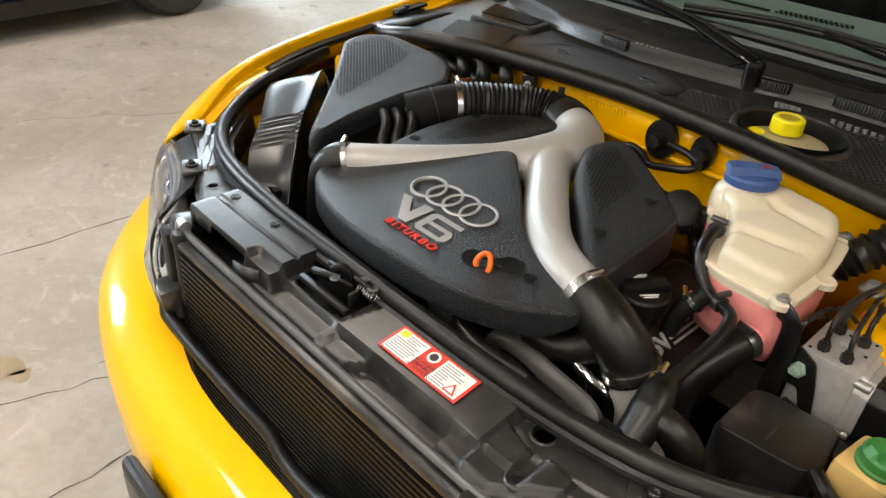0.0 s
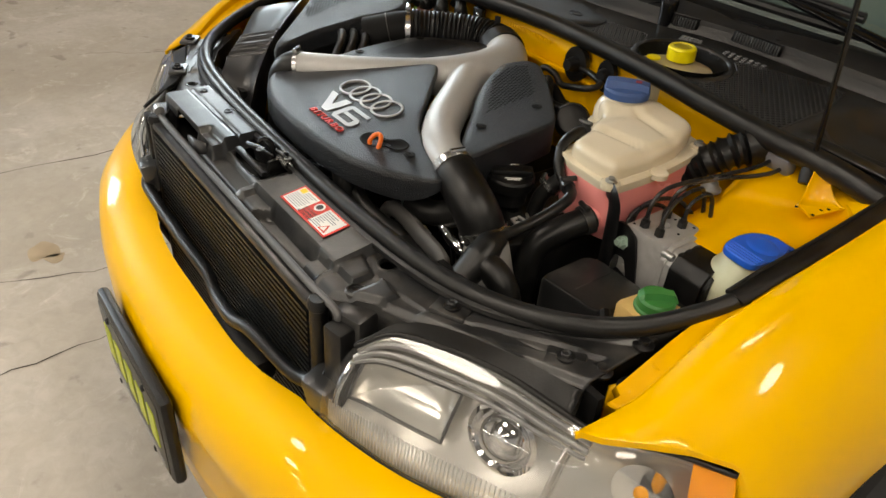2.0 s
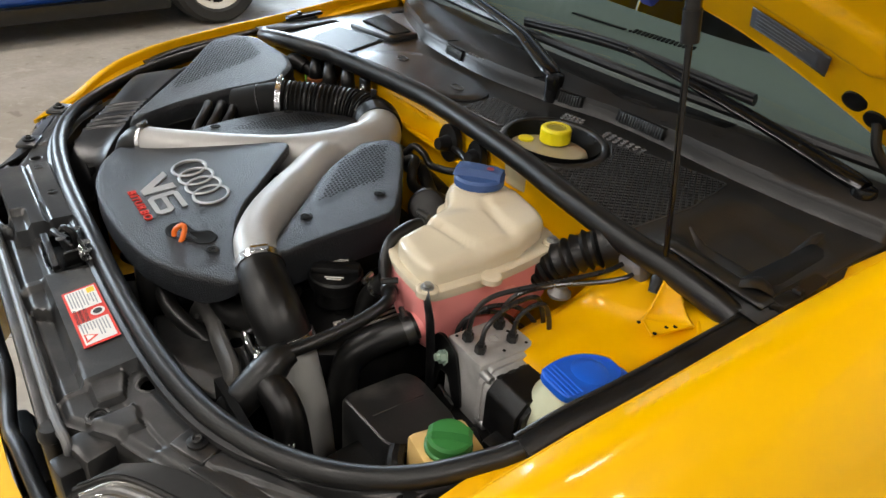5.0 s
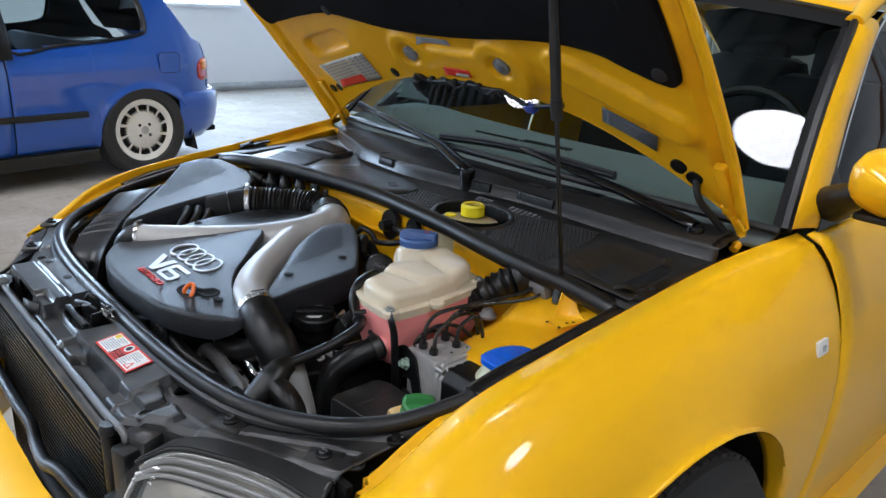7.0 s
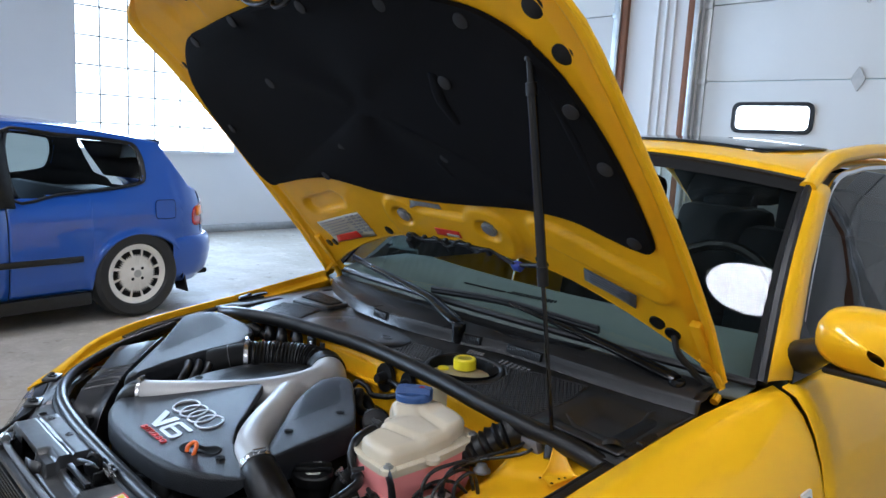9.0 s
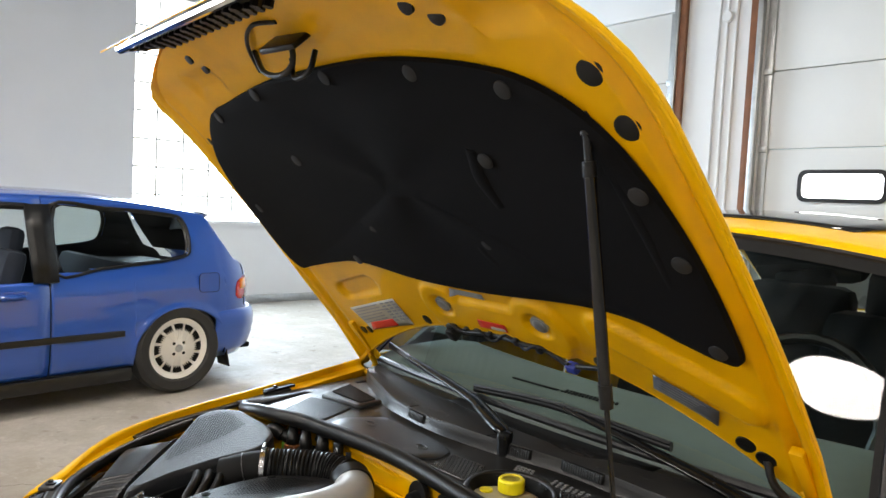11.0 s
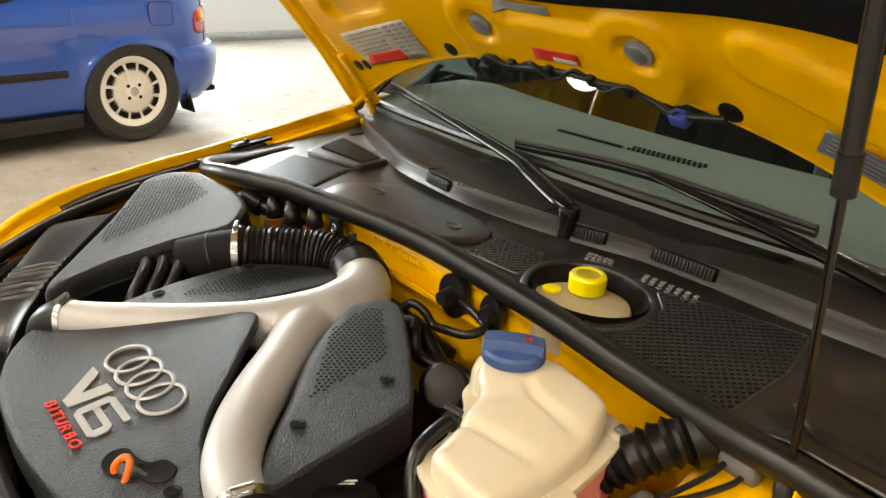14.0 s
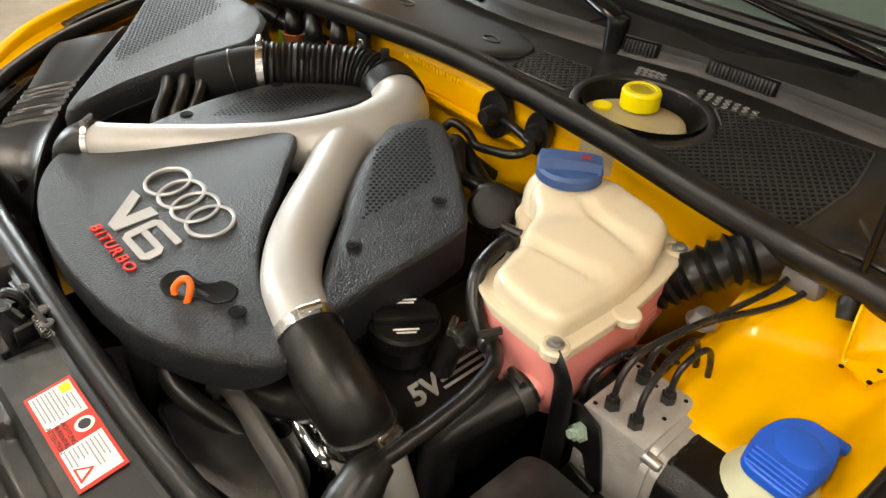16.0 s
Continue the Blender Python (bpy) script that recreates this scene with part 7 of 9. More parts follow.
for x, y, r in ((0.298, 0.200, 0.0145), (-0.386, 0.192, 0.0100)):
    part("hole_rim", lathe([(r - 0.0022, -0.006), (r - 0.002, 0.0006), (r, 0.001), (r + 0.0015, 0.0002)], (x, y, panel_z(x, y)), (0, -0.05, 1), 28, loop=True), PLASTIC_DUSTY, slam, "rim of an open round hole")
part("bridge_leg", sheet([[V((-0.170, 0.108, z)), V((-0.148, 0.112, z)), V((-0.128, 0.122, z))] for z in (0.672, 0.700, 0.722)]), PLASTIC_DUSTY, slam, solid=0.003)
part("boss", lathe([(0.0135, -0.010), (0.0135, 0.002), (0.012, 0.0035), (0.0095, 0.0035), (0.0090, 0.001)], (0.316, 0.1395, 0.7075), seg=24), PLASTIC_DUSTY, slam, "round screw boss")
for x, y, z in ((0.316, 0.1395, 0.7085), (-0.199, 0.190, 0.7352), (-0.302, 0.186, 0.7352)):
    screw(slam, (x, y, z), r=0.0058, mat=PLASTIC, name="bolt")
part("corner_block", box((0.338, 0.128, 0.655), (0.05, 0.045, 0.09), 0.008, (0, 0, 18)), PLASTIC_DUSTY, slam)
part("corner_block", box((-0.345, 0.122, 0.655), (0.05, 0.045, 0.09), 0.008, (0, 0, -18)), PLASTIC_DUSTY, slam)
for x, y, z, a in ((0.419, 0.215, 0.718, 25), (0.557, 0.274, 0.715, 35), (-0.46, 0.193, 0.718, -25), (-0.60, 0.27, 0.722, -35)):
    c = part("clip_plate", box((x, y, z), (0.048, 0.034, 0.008), 0.003, (0, 0, a)), PLASTIC_DUSTY, slam)
    part("washer", lathe([(0.011, 0), (0.011, 0.003), (0.0085, 0.004)], (x, y, z + 0.004), seg=18), PLASTIC, c)
    part("bolt", lathe([(0.0062, 0), (0.0062, 0.004), (0.005, 0.005), (0.003, 0.003)], (x, y, z + 0.007), seg=12), BLACK_NUT, c)
for x, y, z in ((0.593, 0.297, 0.713), (0.596, 0.361, 0.725), (-0.60, 0.34, 0.724)):
    c = part("washer", lathe([(0.013, 0), (0.013, 0.003), (0.010, 0.004)], (x, y, z), seg=18), PLASTIC, slam)
    part("bolt", lathe([(0.0065, 0), (0.0065, 0.006), (0.003, 0.005)], (x, y, z + 0.004), seg=12), BLACK_NUT, c)
# warning label
SA, SB, SC, SD = V((0.087, 0.148, 0.7245)), V((0.213, 0.150, 0.7245)), V((0.213, 0.192, 0.7305)), V((0.087, 0.190, 0.7305))


def on_label(u, v):
    return SA.lerp(SB, u).lerp(SD.lerp(SC, u), v)


sticker = thing("warning_label", tuple(SA), "red and white multilingual warning label on the front panel", "label")
part("backing", flat([on_label(0, 0), on_label(1, 0), on_label(1, 1), on_label(0, 1)], 0.0006), RED, sticker)


def patch(name, u0, v0, u1, v1, m, lift):
    n = (SB - SA).cross(SD - SA).normalized()
    return part(name, flat([on_label(u, v) + n * lift for u, v in ((u0, v0), (u1, v0), (u1, v1), (u0, v1))], 0.0003), m, sticker)


patch("field", 0.03, 0.07, 0.385, 0.93, WHITE, 0.0007)
patch("field", 0.615, 0.07, 0.97, 0.93, WHITE, 0.0007)
patch("pictogram", 0.05, 0.68, 0.14, 0.9, YPRINT, 0.0011)
random.seed(5)
for u0, u1 in ((0.05, 0.365), (0.64, 0.95)):
    for i in range(9):
        v = 0.13 + 0.085 * i
        s0 = u0 + (0.11 if u0 < 0.5 and v > 0.62 else 0)
        e0 = u1 - (0.14 if u0 > 0.5 and v < 0.5 else 0)
        patch("bar", s0, v, s0 + (e0 - s0) * random.uniform(0.6, 1), v + 0.032, GREYPRINT, 0.0011)
M = Matrix((((SB - SA).normalized()), ((SD - SA).normalized()), ((SB - SA).cross(SD - SA).normalized()))).transposed().to_4x4()
M.translation = on_label(0.5, 0.5)
for i, word in enumerate(("ACHTUNG", "WARNING", "ATTENTION")):
    part("word", text_mesh(word, 0.0062, M @ pose(0, -0.0045 - 0.0058 * i, 0.0012), 0.0001), BLACKPRINT, sticker)
part("pictogram", lathe([(0.0085, 0), (0.0085, 0.0004)], tuple(M @ V((0.0, 0.0095, 0.0009))), tuple(M.to_3x3() @ V((0, 0, 1))), 24), WHITE, sticker)
part("pictogram", lathe([(0.0055, 0), (0.0055, 0.0004)], tuple(M @ V((0.0, 0.0095, 0.0013))), tuple(M.to_3x3() @ V((0, 0, 1))), 16), BLACKPRINT, sticker)
part("pictogram", flat([M @ V((0.038, -0.016, 0.0012)), M @ V((0.056, -0.016, 0.0012)), M @ V((0.047, -0.001, 0.0012))], 0.0004), RED, sticker)
part("pictogram", flat([M @ V((0.0415, -0.0142, 0.0017)), M @ V((0.0525, -0.0142, 0.0017)), M @ V((0.047, -0.005, 0.0017))], 0.0003), WHITE, sticker)

latch = thing("hood_latch", (-0.03, 0.165, 0.69), "greasy black steel hood latch with a coil spring", "latch")
# black box below the opening, for the shade inside the latch
part("recess_shade", box((-0.04, 0.178, 0.690), (0.11, 0.07, 0.010), 0.003), DARK, latch)
part("plate", box((-0.025, 0.196, 0.728), (0.085, 0.006, 0.032), 0.002, (15, 0, 4)), PLASTIC, latch)
part("plate", box((-0.03, 0.178, 0.728), (0.05, 0.005, 0.028), 0.002, (10, 0, 14)), PLASTIC, latch)
part("plate", box((0.0, 0.188, 0.726), (0.006, 0.04, 0.024), 0.002, (0, 8, 10)), PLASTIC, latch)
part("lever", tube([(-0.07, 0.168, 0.735), (-0.05, 0.172, 0.738), (-0.03, 0.18, 0.738)], 0.005, 10), PLASTIC, latch)
part("hook", tube([(-0.02, 0.19, 0.728), (-0.022, 0.188, 0.75), (-0.03, 0.18, 0.758), (-0.04, 0.176, 0.75)], 0.0045, 8), PLASTIC, latch)
coil = [V((-0.006 + 0.0022 * k / 4, 0.193 + 0.006 * math.sin(k * math.pi / 4), 0.735 + 0.006 * math.cos(k * math.pi / 4))) for k in range(60)]
part("spring", tube(coil, 0.0011, 6, 1), STEEL, latch, "bright coil spring")
for x, y in ((-0.05, 0.195), (-0.005, 0.2), (-0.03, 0.172), (0.018, 0.196)):
    screw(latch, (x, y, 0.742), r=0.005, mat=DARKZ, name="rivet")
part("crossbar", box((-0.03, 0.155, 0.726), (0.10, 0.010, 0.008), 0.002), PLASTIC, latch)

radiator = thing("radiator", (0, 0.09, 0.30), "black finned condenser and radiator behind the bumper", "radiator")
part("core", box((0.0, 0.098, 0.51), (0.585, 0.016, 0.37)), DARK, radiator)
for i in range(34):
    part("fin", box((0.0, 0.0875, 0.335 + 0.0103 * i), (0.58, 0.010, 0.0042)), PLASTIC, radiator)
part("top_rail", box((0.0, 0.096, 0.690), (0.60, 0.024, 0.014), 0.003), PLASTIC_DUSTY, radiator)
part("liquid_pipe", tube([(-0.318, 0.104, 0.705), (-0.29, 0.101, 0.703), (0.0, 0.100, 0.703), (0.27, 0.100, 0.703), (0.325, 0.104, 0.700), (0.335, 0.104, 0.68), (0.333, 0.104, 0.60)], 0.0055, 10), material("dull_pipe", (0.14, 0.14, 0.14), 0.45, 0.6, 0.2, 30), radiator, "dull metal condenser pipe")
part("fitting", tube([(-0.322, 0.104, 0.698), (-0.315, 0.104, 0.712), (-0.30, 0.102, 0.712)], 0.009, 10), GALV, radiator)
for x in (-0.302, 0.302):
    part("side_tank", lathe([(0.011, 0), (0.0125, 0.003), (0.0125, 0.36), (0.0145, 0.362), (0.0145, 0.37), (0.011, 0.376)], (x, 0.094, 0.33), seg=18), PLASTIC, radiator)
for s in (-1, 1):
    part("side_bracket", box((s * 0.345, 0.105, 0.62), (0.035, 0.04, 0.14), 0.006, (0, 0, s * 10)), PLASTIC, radiator)
    part("lower_bracket", box((s * 0.335, 0.085, 0.575), (0.05, 0.045, 0.06), 0.008, (10, 0, s * 15)), PLASTIC_DUSTY, radiator)
beam = thing("oil_cooler_pipe", (0, 0.06, 0.48), "black pipe bowed across in front of the condenser", "pipe")
part("pipe", tube([(-0.335, 0.085, 0.60), (-0.33, 0.066, 0.565), (-0.29, 0.062, 0.555), (-0.12, 0.060, 0.548), (-0.03, 0.062, 0.544), (0.02, 0.056, 0.535), (0.10, 0.05, 0.545), (0.16, 0.056, 0.562), (0.26, 0.066, 0.562), (0.30, 0.075, 0.57), (0.335, 0.09, 0.60)], 0.0105, 12), PLASTIC, beam)
cooler = thing("oil_cooler", (0.1, 0.04, 0.44), "small black finned oil cooler in the bumper opening", "cooler")
part("tank", box((0.095, 0.062, 0.485), (0.17, 0.045, 0.05), 0.018, (0, 0, 3)), PLASTIC, cooler)
for i in range(8):
    part("fin", box((0.095, 0.040, 0.430 + 0.009 * i), (0.165, 0.006, 0.003), 0, (0, 0, 3)), PLASTIC, cooler)
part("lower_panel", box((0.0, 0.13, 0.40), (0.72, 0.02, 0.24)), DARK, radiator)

# ---- headlights ----
HL_TOP = [(0.385, 0.095, 0.685), (0.405, 0.135, 0.700), (0.46, 0.172, 0.703), (0.53, 0.206, 0.701), (0.612, 0.233, 0.690), (0.656, 0.246, 0.690), (0.700, 0.286, 0.690), (0.757, 0.336, 0.676)]
HL_LOW = [(0.349, 0.066, 0.552), (0.400, 0.077, 0.550), (0.473, 0.099, 0.550), (0.54, 0.130, 0.550), (0.615, 0.175, 0.550), (0.67, 0.220, 0.553), (0.725, 0.275, 0.556), (0.782, 0.342, 0.562)]
REFLECT = material("lamp_reflector", (0.74, 0.72, 0.68), 0.20, 0.62, 0.05, 12)
BANDS = material("silvered_lamp_band", (0.42, 0.42, 0.42), 0.30, 0.7, 0.1, 30)
FLUTE = material("moulded_lens_ridge", (0.70, 0.70, 0.68), 0.12, 0.4, 0.05, 20)
AMBER_IN = material("amber_reflector", (0.90, 0.36, 0.010), 0.2, 0.1, 0.1, 20)
for s in (1, -1):
    top, low = smooth_path([(s * x, y, z) for x, y, z in HL_TOP], 5), smooth_path([(s * x, y, z) for x, y, z in HL_LOW], 5)
    n, cut = len(top), 22
    out = V((0.35 * s, -0.80, 0.48)).normalized()
    rows = [[a.lerp(b, t) + out * 0.024 * math.sin(math.pi * min(1, t * 1.05)) ** 0.8 for t in np.linspace(0, 1, 13)] for a, b in zip(top, low)]

    def at(k, v, depth=0.0):
        """Place on the lens: k along it in rows, v from its upper to its lower edge, depth behind the glass."""
        i, c = min(n - 2, int(k)), min(11.999, v * 12)
        j, f, h = int(c), k - min(n - 2, int(k)), c - int(c)
        return rows[i][j].lerp(rows[i][j + 1], h).lerp(rows[i + 1][j].lerp(rows[i + 1][j + 1], h), f) + V((-0.2 * s * depth, depth, -0.25 * depth))
    bucket = part("headlight", sheet([[p + V((0, 0.062 * math.sin(math.pi * k / 12) + 0.006, -0.004)) for k, p in enumerate(r)] for r in rows]), REFLECT, car, "clear glass headlight with chrome reflectors", solid=0.002)
    lens = part("lens", sheet(rows), GLASS_LENS, bucket, "clear fluted glass lens")
    lens.visible_shadow = False
    for v, r in ((0.04, 0.0045), (0.095, 0.006), (0.165, 0.0055), (0.225, 0.004)):
        part("chrome_band", tube([at(k, v, 0.012) for k in np.linspace(0.8, cut + 1, 24)], r * 0.7, 8, 1), BANDS, bucket, "long silvered reflector band")
    part("end_band", tube([at(1.0, v, 0.014) for v in np.linspace(0.08, 0.85, 12)], 0.004, 8, 1), CHROME, bucket)
    part("gasket", tube([r[0] + V((0, 0.003, 0.002)) for r in rows], 0.0035, 8, 1), RUBBER, bucket, "black rubber lamp gasket")
    part("lower_rim", tube([r[-1] + V((0, 0.002, 0)) for r in rows], 0.003, 8, 1), PLASTIC, bucket)
    flutes = bmesh.new()
    for i in range(60):
        k = 1.2 + (i / 59) * (cut - 2.4)
        start = max(0.66, 0.97 - 0.5 * max(0, k - 0.4)) if k < 1.6 else 0.70
        tube([at(k, start, 0.002), at(k + 0.15, (start + 0.955) / 2, 0.002), at(k + 0.3, 0.955, 0.002)], 0.0009, 4, 2, bm=flutes)
    tagged(part("fluting", flutes, FLUTE, bucket, "moulded lens fluting"), kind="stuff")
    # rectangular main reflector in its bezel, projector beside it
    k0, k1, v0, v1 = 2.6, 12.6, 0.27, 0.66
    loop = [(k0, v0 + (v1 - v0) * t) for t in np.linspace(0, 1, 6)] + [(k0 + (k1 - k0) * t, v1) for t in np.linspace(0.1, 1, 9)] + [(k1, v1 + (v0 - v1) * t) for t in np.linspace(0.2, 1, 5)] + [(k1 + (k0 - k1) * t, v0) for t in np.linspace(0.1, 0.9, 9)]
    frame_ = [at(k, v, 0.020) for k, v in loop]
    part("inner_bezel", tube(frame_ + frame_[:1], 0.0026, 8, 1), DARKZ, bucket, "dark reflector bezel")
    mid = sum(frame_, V((0, 0, 0))) / len(frame_)
    part("main_reflector", sheet([[mid + (p - mid) * k + V((0, dy, 0)) for p in frame_] for k, dy in ((1, 0), (0.9, 0.016), (0.7, 0.028), (0.4, 0.034), (0.05, 0.035))], wrap=True), REFLECT, bucket, "silver concave reflector", sharp=70)
    pc = at(16.2, 0.48, 0.040)
    part("projector", lathe([(0.046, -0.03), (0.048, 0.0), (0.046, 0.008), (0.040, 0.010), (0.034, 0.004), (0.032, 0.008), (0.024, 0.018), (0.010, 0.023)], tuple(pc), tuple(V((0.3 * s, -1, 0.25))), 32), CHROME, bucket, "round projector lens in a chrome ring")
    part("divider", sheet([[at(cut - 1, v, d) for v in np.linspace(0.2, 0.95, 9)] for d in (0.004, 0.03)]), REFLECT, bucket, solid=0.003)
    part("indicator_bulb", lathe([(0.003, -0.010), (0.008, -0.006), (0.0095, 0.0), (0.008, 0.008), (0.002, 0.012)], tuple(at(28.5, 0.42, 0.022)), (0.4 * s, -1, 0.3), 18), AMBER_IN, bucket, "amber indicator bulb")
    part("indicator_reflector", lathe([(0.034, 0.012), (0.026, -0.006), (0.010, -0.014)], tuple(at(28.5, 0.42, 0.028)), (0.4 * s, -1, 0.3), 24), CHROME, bucket)
    part("side_lens", sheet([[p + V((0, 0.004, 0)) for p in r] for r in rows[-4:]]), AMBER_IN, bucket, "amber side reflector")
    # plain shroud between the lamp and the panel
    back = smooth_path([(s * x, y, z) for x, y, z in ((0.398, 0.150, 0.709), (0.420, 0.178, 0.711), (0.462, 0.206, 0.712), (0.54, 0.240, 0.712), (0.60, 0.262, 0.708))], 8)
    front = smooth_path([(s * x, y, z) for x, y, z in HL_TOP[:5]], 8)
    part("lamp_shroud", sheet([[a + V((0, 0.002, 0.003)), a.lerp(b, 0.12) + V((0, 0, 0.006)), a.lerp(b, 0.5) + V((0, 0, 0.005)), a.lerp(b, 0.9) + V((0, 0, 0.004)), b + V((0, 0.002, -0.006))] for a, b in zip(front, back)]), RUBBER, car, "black shroud above the headlight", solid=0.003)
    part("shroud_step", slab(round_corners([(s * 0.44, 0.196), (s * 0.53, 0.236), (s * 0.54, 0.262), (s * 0.44, 0.222)], 0.006), lambda x, y: 0.717, 0.008, 0.002, rings=(0.8,)), PLASTIC_DUSTY, car)

# ---- cowl, wipers, brake reservoir ----


def cowl_front(x):
    return curve(x, [-0.66, -0.5, -0.31, -0.05, 0.21, 0.37, 0.5, 0.66], [0.745, 0.730, 0.785, 0.818, 0.806, 0.790, 0.784, 0.784])


def riser(x):
    """Where the cowl steps up to the trim panel below the screen."""
    return curve(x, [-0.66, -0.55, -0.43, -0.34, -0.2, -0.1, 0.0, 0.1, 0.2, 0.3, 0.42, 0.55, 0.66], [1.12, 1.06, 1.01, 0.975, 0.953, 0.947, 0.955, 0.972, 0.998, 1.008, 1.013, 1.030, 1.055])


def trim_top(x):
    """Upper edge of the trim panel, towards the glass."""
    return curve(x, [-0.66, -0.5, -0.37, -0.22, 0.0, 0.1, 0.25, 0.34, 0.42, 0.66], [1.165, 1.115, 1.080, 1.054, 1.030, 1.025, 1.040, 1.070, 1.098, 1.155])
def cowl_z(x, y):
    z = curve(y, [0.70, 0.80, 0.90, 0.97, 1.05, 1.16], [0.838, 0.851, 0.860, 0.865, 0.868, 0.868])
    z -= 0.018 * (x / 0.65) ** 2
    z += 0.026 * step(0.0, 0.010, y - riser(x))
    z += 0.008 * step(0.0, 0.012, y - riser(x) - 0.03)
    if x > 0.46:
        z -= 0.022 * step(0.47, 0.52, x) * (1 - step(0.60, 0.635, x)) * step(0.80, 0.86, y) * (1 - step(0.94, 0.985, y))
        z += 0.012 * step(0.47, 0.52, x) * (1 - step(0.80, 0.86, y))
    return z


COWL = material("satin_cowl_plastic", (0.012, 0.0118, 0.0115), 0.30, 0, 0.25, 20, 0.12, 500, dirt=(0.045, 0.042, 0.039), dirt_scale=16, dirt_amount=0.3, spec=0.5)
# cowl plastic paled, so the strands carry a reflected sheen in their colour
STRAND = material("sheen_cowl_strand", (0.030, 0.030, 0.031), 0.30, 0, 0.15, 40, spec=0.7)
RC = (0.210, 0.866, 0.082, 0.070)      # opening over the brake fluid reservoir
nx = 120
bm = bmesh.new()
g = []
for i in range(nx + 1):
    x = -0.655 + 1.31 * i / nx
    y0, y1, yr = cowl_front(x), 1.092 + 0.10 * (x / 0.65) ** 2, riser(x)
    ys = list(np.linspace(y0, yr - 0.004, 28)) + list(np.linspace(yr, yr + 0.010, 5)) + list(np.linspace(yr + 0.014, y1, 14))
    g.append([bm.verts.new((x, y, cowl_z(x, y))) for y in ys])
for i in range(nx):
    for j in range(len(ys) - 1):
        q = (g[i][j], g[i + 1][j], g[i + 1][j + 1], g[i][j + 1])
        cx, cy = sum(v.co.x for v in q) / 4, sum(v.co.y for v in q) / 4
        if ((cx - RC[0]) / RC[2]) ** 2 + ((cy - RC[1]) / RC[3]) ** 2 > 1.02:
            bm.faces.new(q)
bmesh.ops.delete(bm, geom=[v for v in bm.verts if not v.link_faces], context="VERTS")
cowl = part("cowl_cover", bm, COWL, car, "black plastic cowl cover with grilles", solid=0.003, sharp=50, face=(0, 0, 1))


def ellipse(k, n=48):
    return [(RC[0] + RC[2] * k * math.cos(t), RC[1] + RC[3] * k * math.sin(t)) for t in (2 * math.pi * q / n for q in range(n))]


part("opening_rim", sheet([[V((x, y, cowl_z(x, y) + h)) for x, y in ellipse(k)] for k, h in ((1.17, -0.001), (1.15, 0.004), (1.06, 0.006), (1.0, 0.004), (0.97, -0.004), (0.96, -0.014))], wrap=True), COWL, cowl, "raised oval rim of the reservoir opening", sharp=60)
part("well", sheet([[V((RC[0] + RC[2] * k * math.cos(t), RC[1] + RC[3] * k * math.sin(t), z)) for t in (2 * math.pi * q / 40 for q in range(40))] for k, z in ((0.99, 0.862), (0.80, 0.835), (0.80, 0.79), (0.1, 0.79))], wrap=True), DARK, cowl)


def lattice(name, poly, pitch, angles, wide=0.0013, high=0.0016, mat=None, label=""):
    """Moulded grille: a dark field with thin strands crossing it, and a raised frame."""
    outline = round_corners(poly, 0.006, 3)
    base = part(name, slab(outline, lambda x, y: cowl_z(x, y) + 0.0008, 0.001, 0.0003, rings=(0.8, 0.6, 0.4, 0.2)), DARK, cowl, label)
    bm = bmesh.new()
    cx, cy = sum(p[0] for p in poly) / len(poly), sum(p[1] for p in poly) / len(poly)
    for ang in angles:
        ca, sa = math.cos(ang), math.sin(ang)
        for i in range(-60, 61):
            run = []
            for j in range(-60, 61):
                x, y = cx + i * pitch * -sa + j * 0.004 * ca, cy + i * pitch * ca + j * 0.004 * sa
                if inside(x, y, poly):
                    run.append((x, y))
            if len(run) > 1:
                (x0, y0), (x1, y1) = run[0], run[-1]
                k = max(2, len(run) // 6)
                cols = []
                for m in range(k + 1):
                    x, y = x0 + (x1 - x0) * m / k, y0 + (y1 - y0) * m / k
                    z = cowl_z(x, y)
                    cols.append([V((x - sa * e, y + ca * e, z + h)) for e, h in ((-wide, 0.0008), (-wide * 0.5, high + 0.001), (wide * 0.5, high + 0.001), (wide, 0.0008))])
                sheet(cols, bm)
    tagged(part("grille_mesh", bm, mat or STRAND, base), kind="stuff")
    part("frame", tube([(x, y, cowl_z(x, y) + 0.0012) for x, y in outline + outline[:1]], 0.0016, 6, 1), STRAND, base)
    return base


lattice("mesh_grille", [(0.242, 0.815), (0.290, 0.852), (0.300, 0.905), (0.268, 0.938), (0.34, 0.968), (0.446, 0.994), (0.462, 0.90), (0.452, 0.785), (0.428, 0.768)], 0.0078, (0.80, 2.20), 0.0014, 0.0016, COWL, label="fine black mesh grille")
lattice("mesh_grille", [(0.019, 0.826), (0.014, 0.896), (0.098, 0.906), (0.122, 0.868), (0.115, 0.832)], 0.0078, (0.80, 2.20), 0.0014, 0.0016, COWL, label="fine black mesh grille")
lattice("louvre_grille", [(-0.508, 0.770), (-0.552, 0.880), (-0.394, 0.906), (-0.360, 0.796)], 0.0068, (1.25,), 0.0021, 0.0030, STRAND, "black louvred air grille")
VP = [(-0.540, 0.900), (-0.590, 1.020), (-0.370, 0.984), (-0.374, 0.912)]


def vent_z(x, y):
    return cowl_z(x, min(y, riser(x) - 0.006)) + 0.010


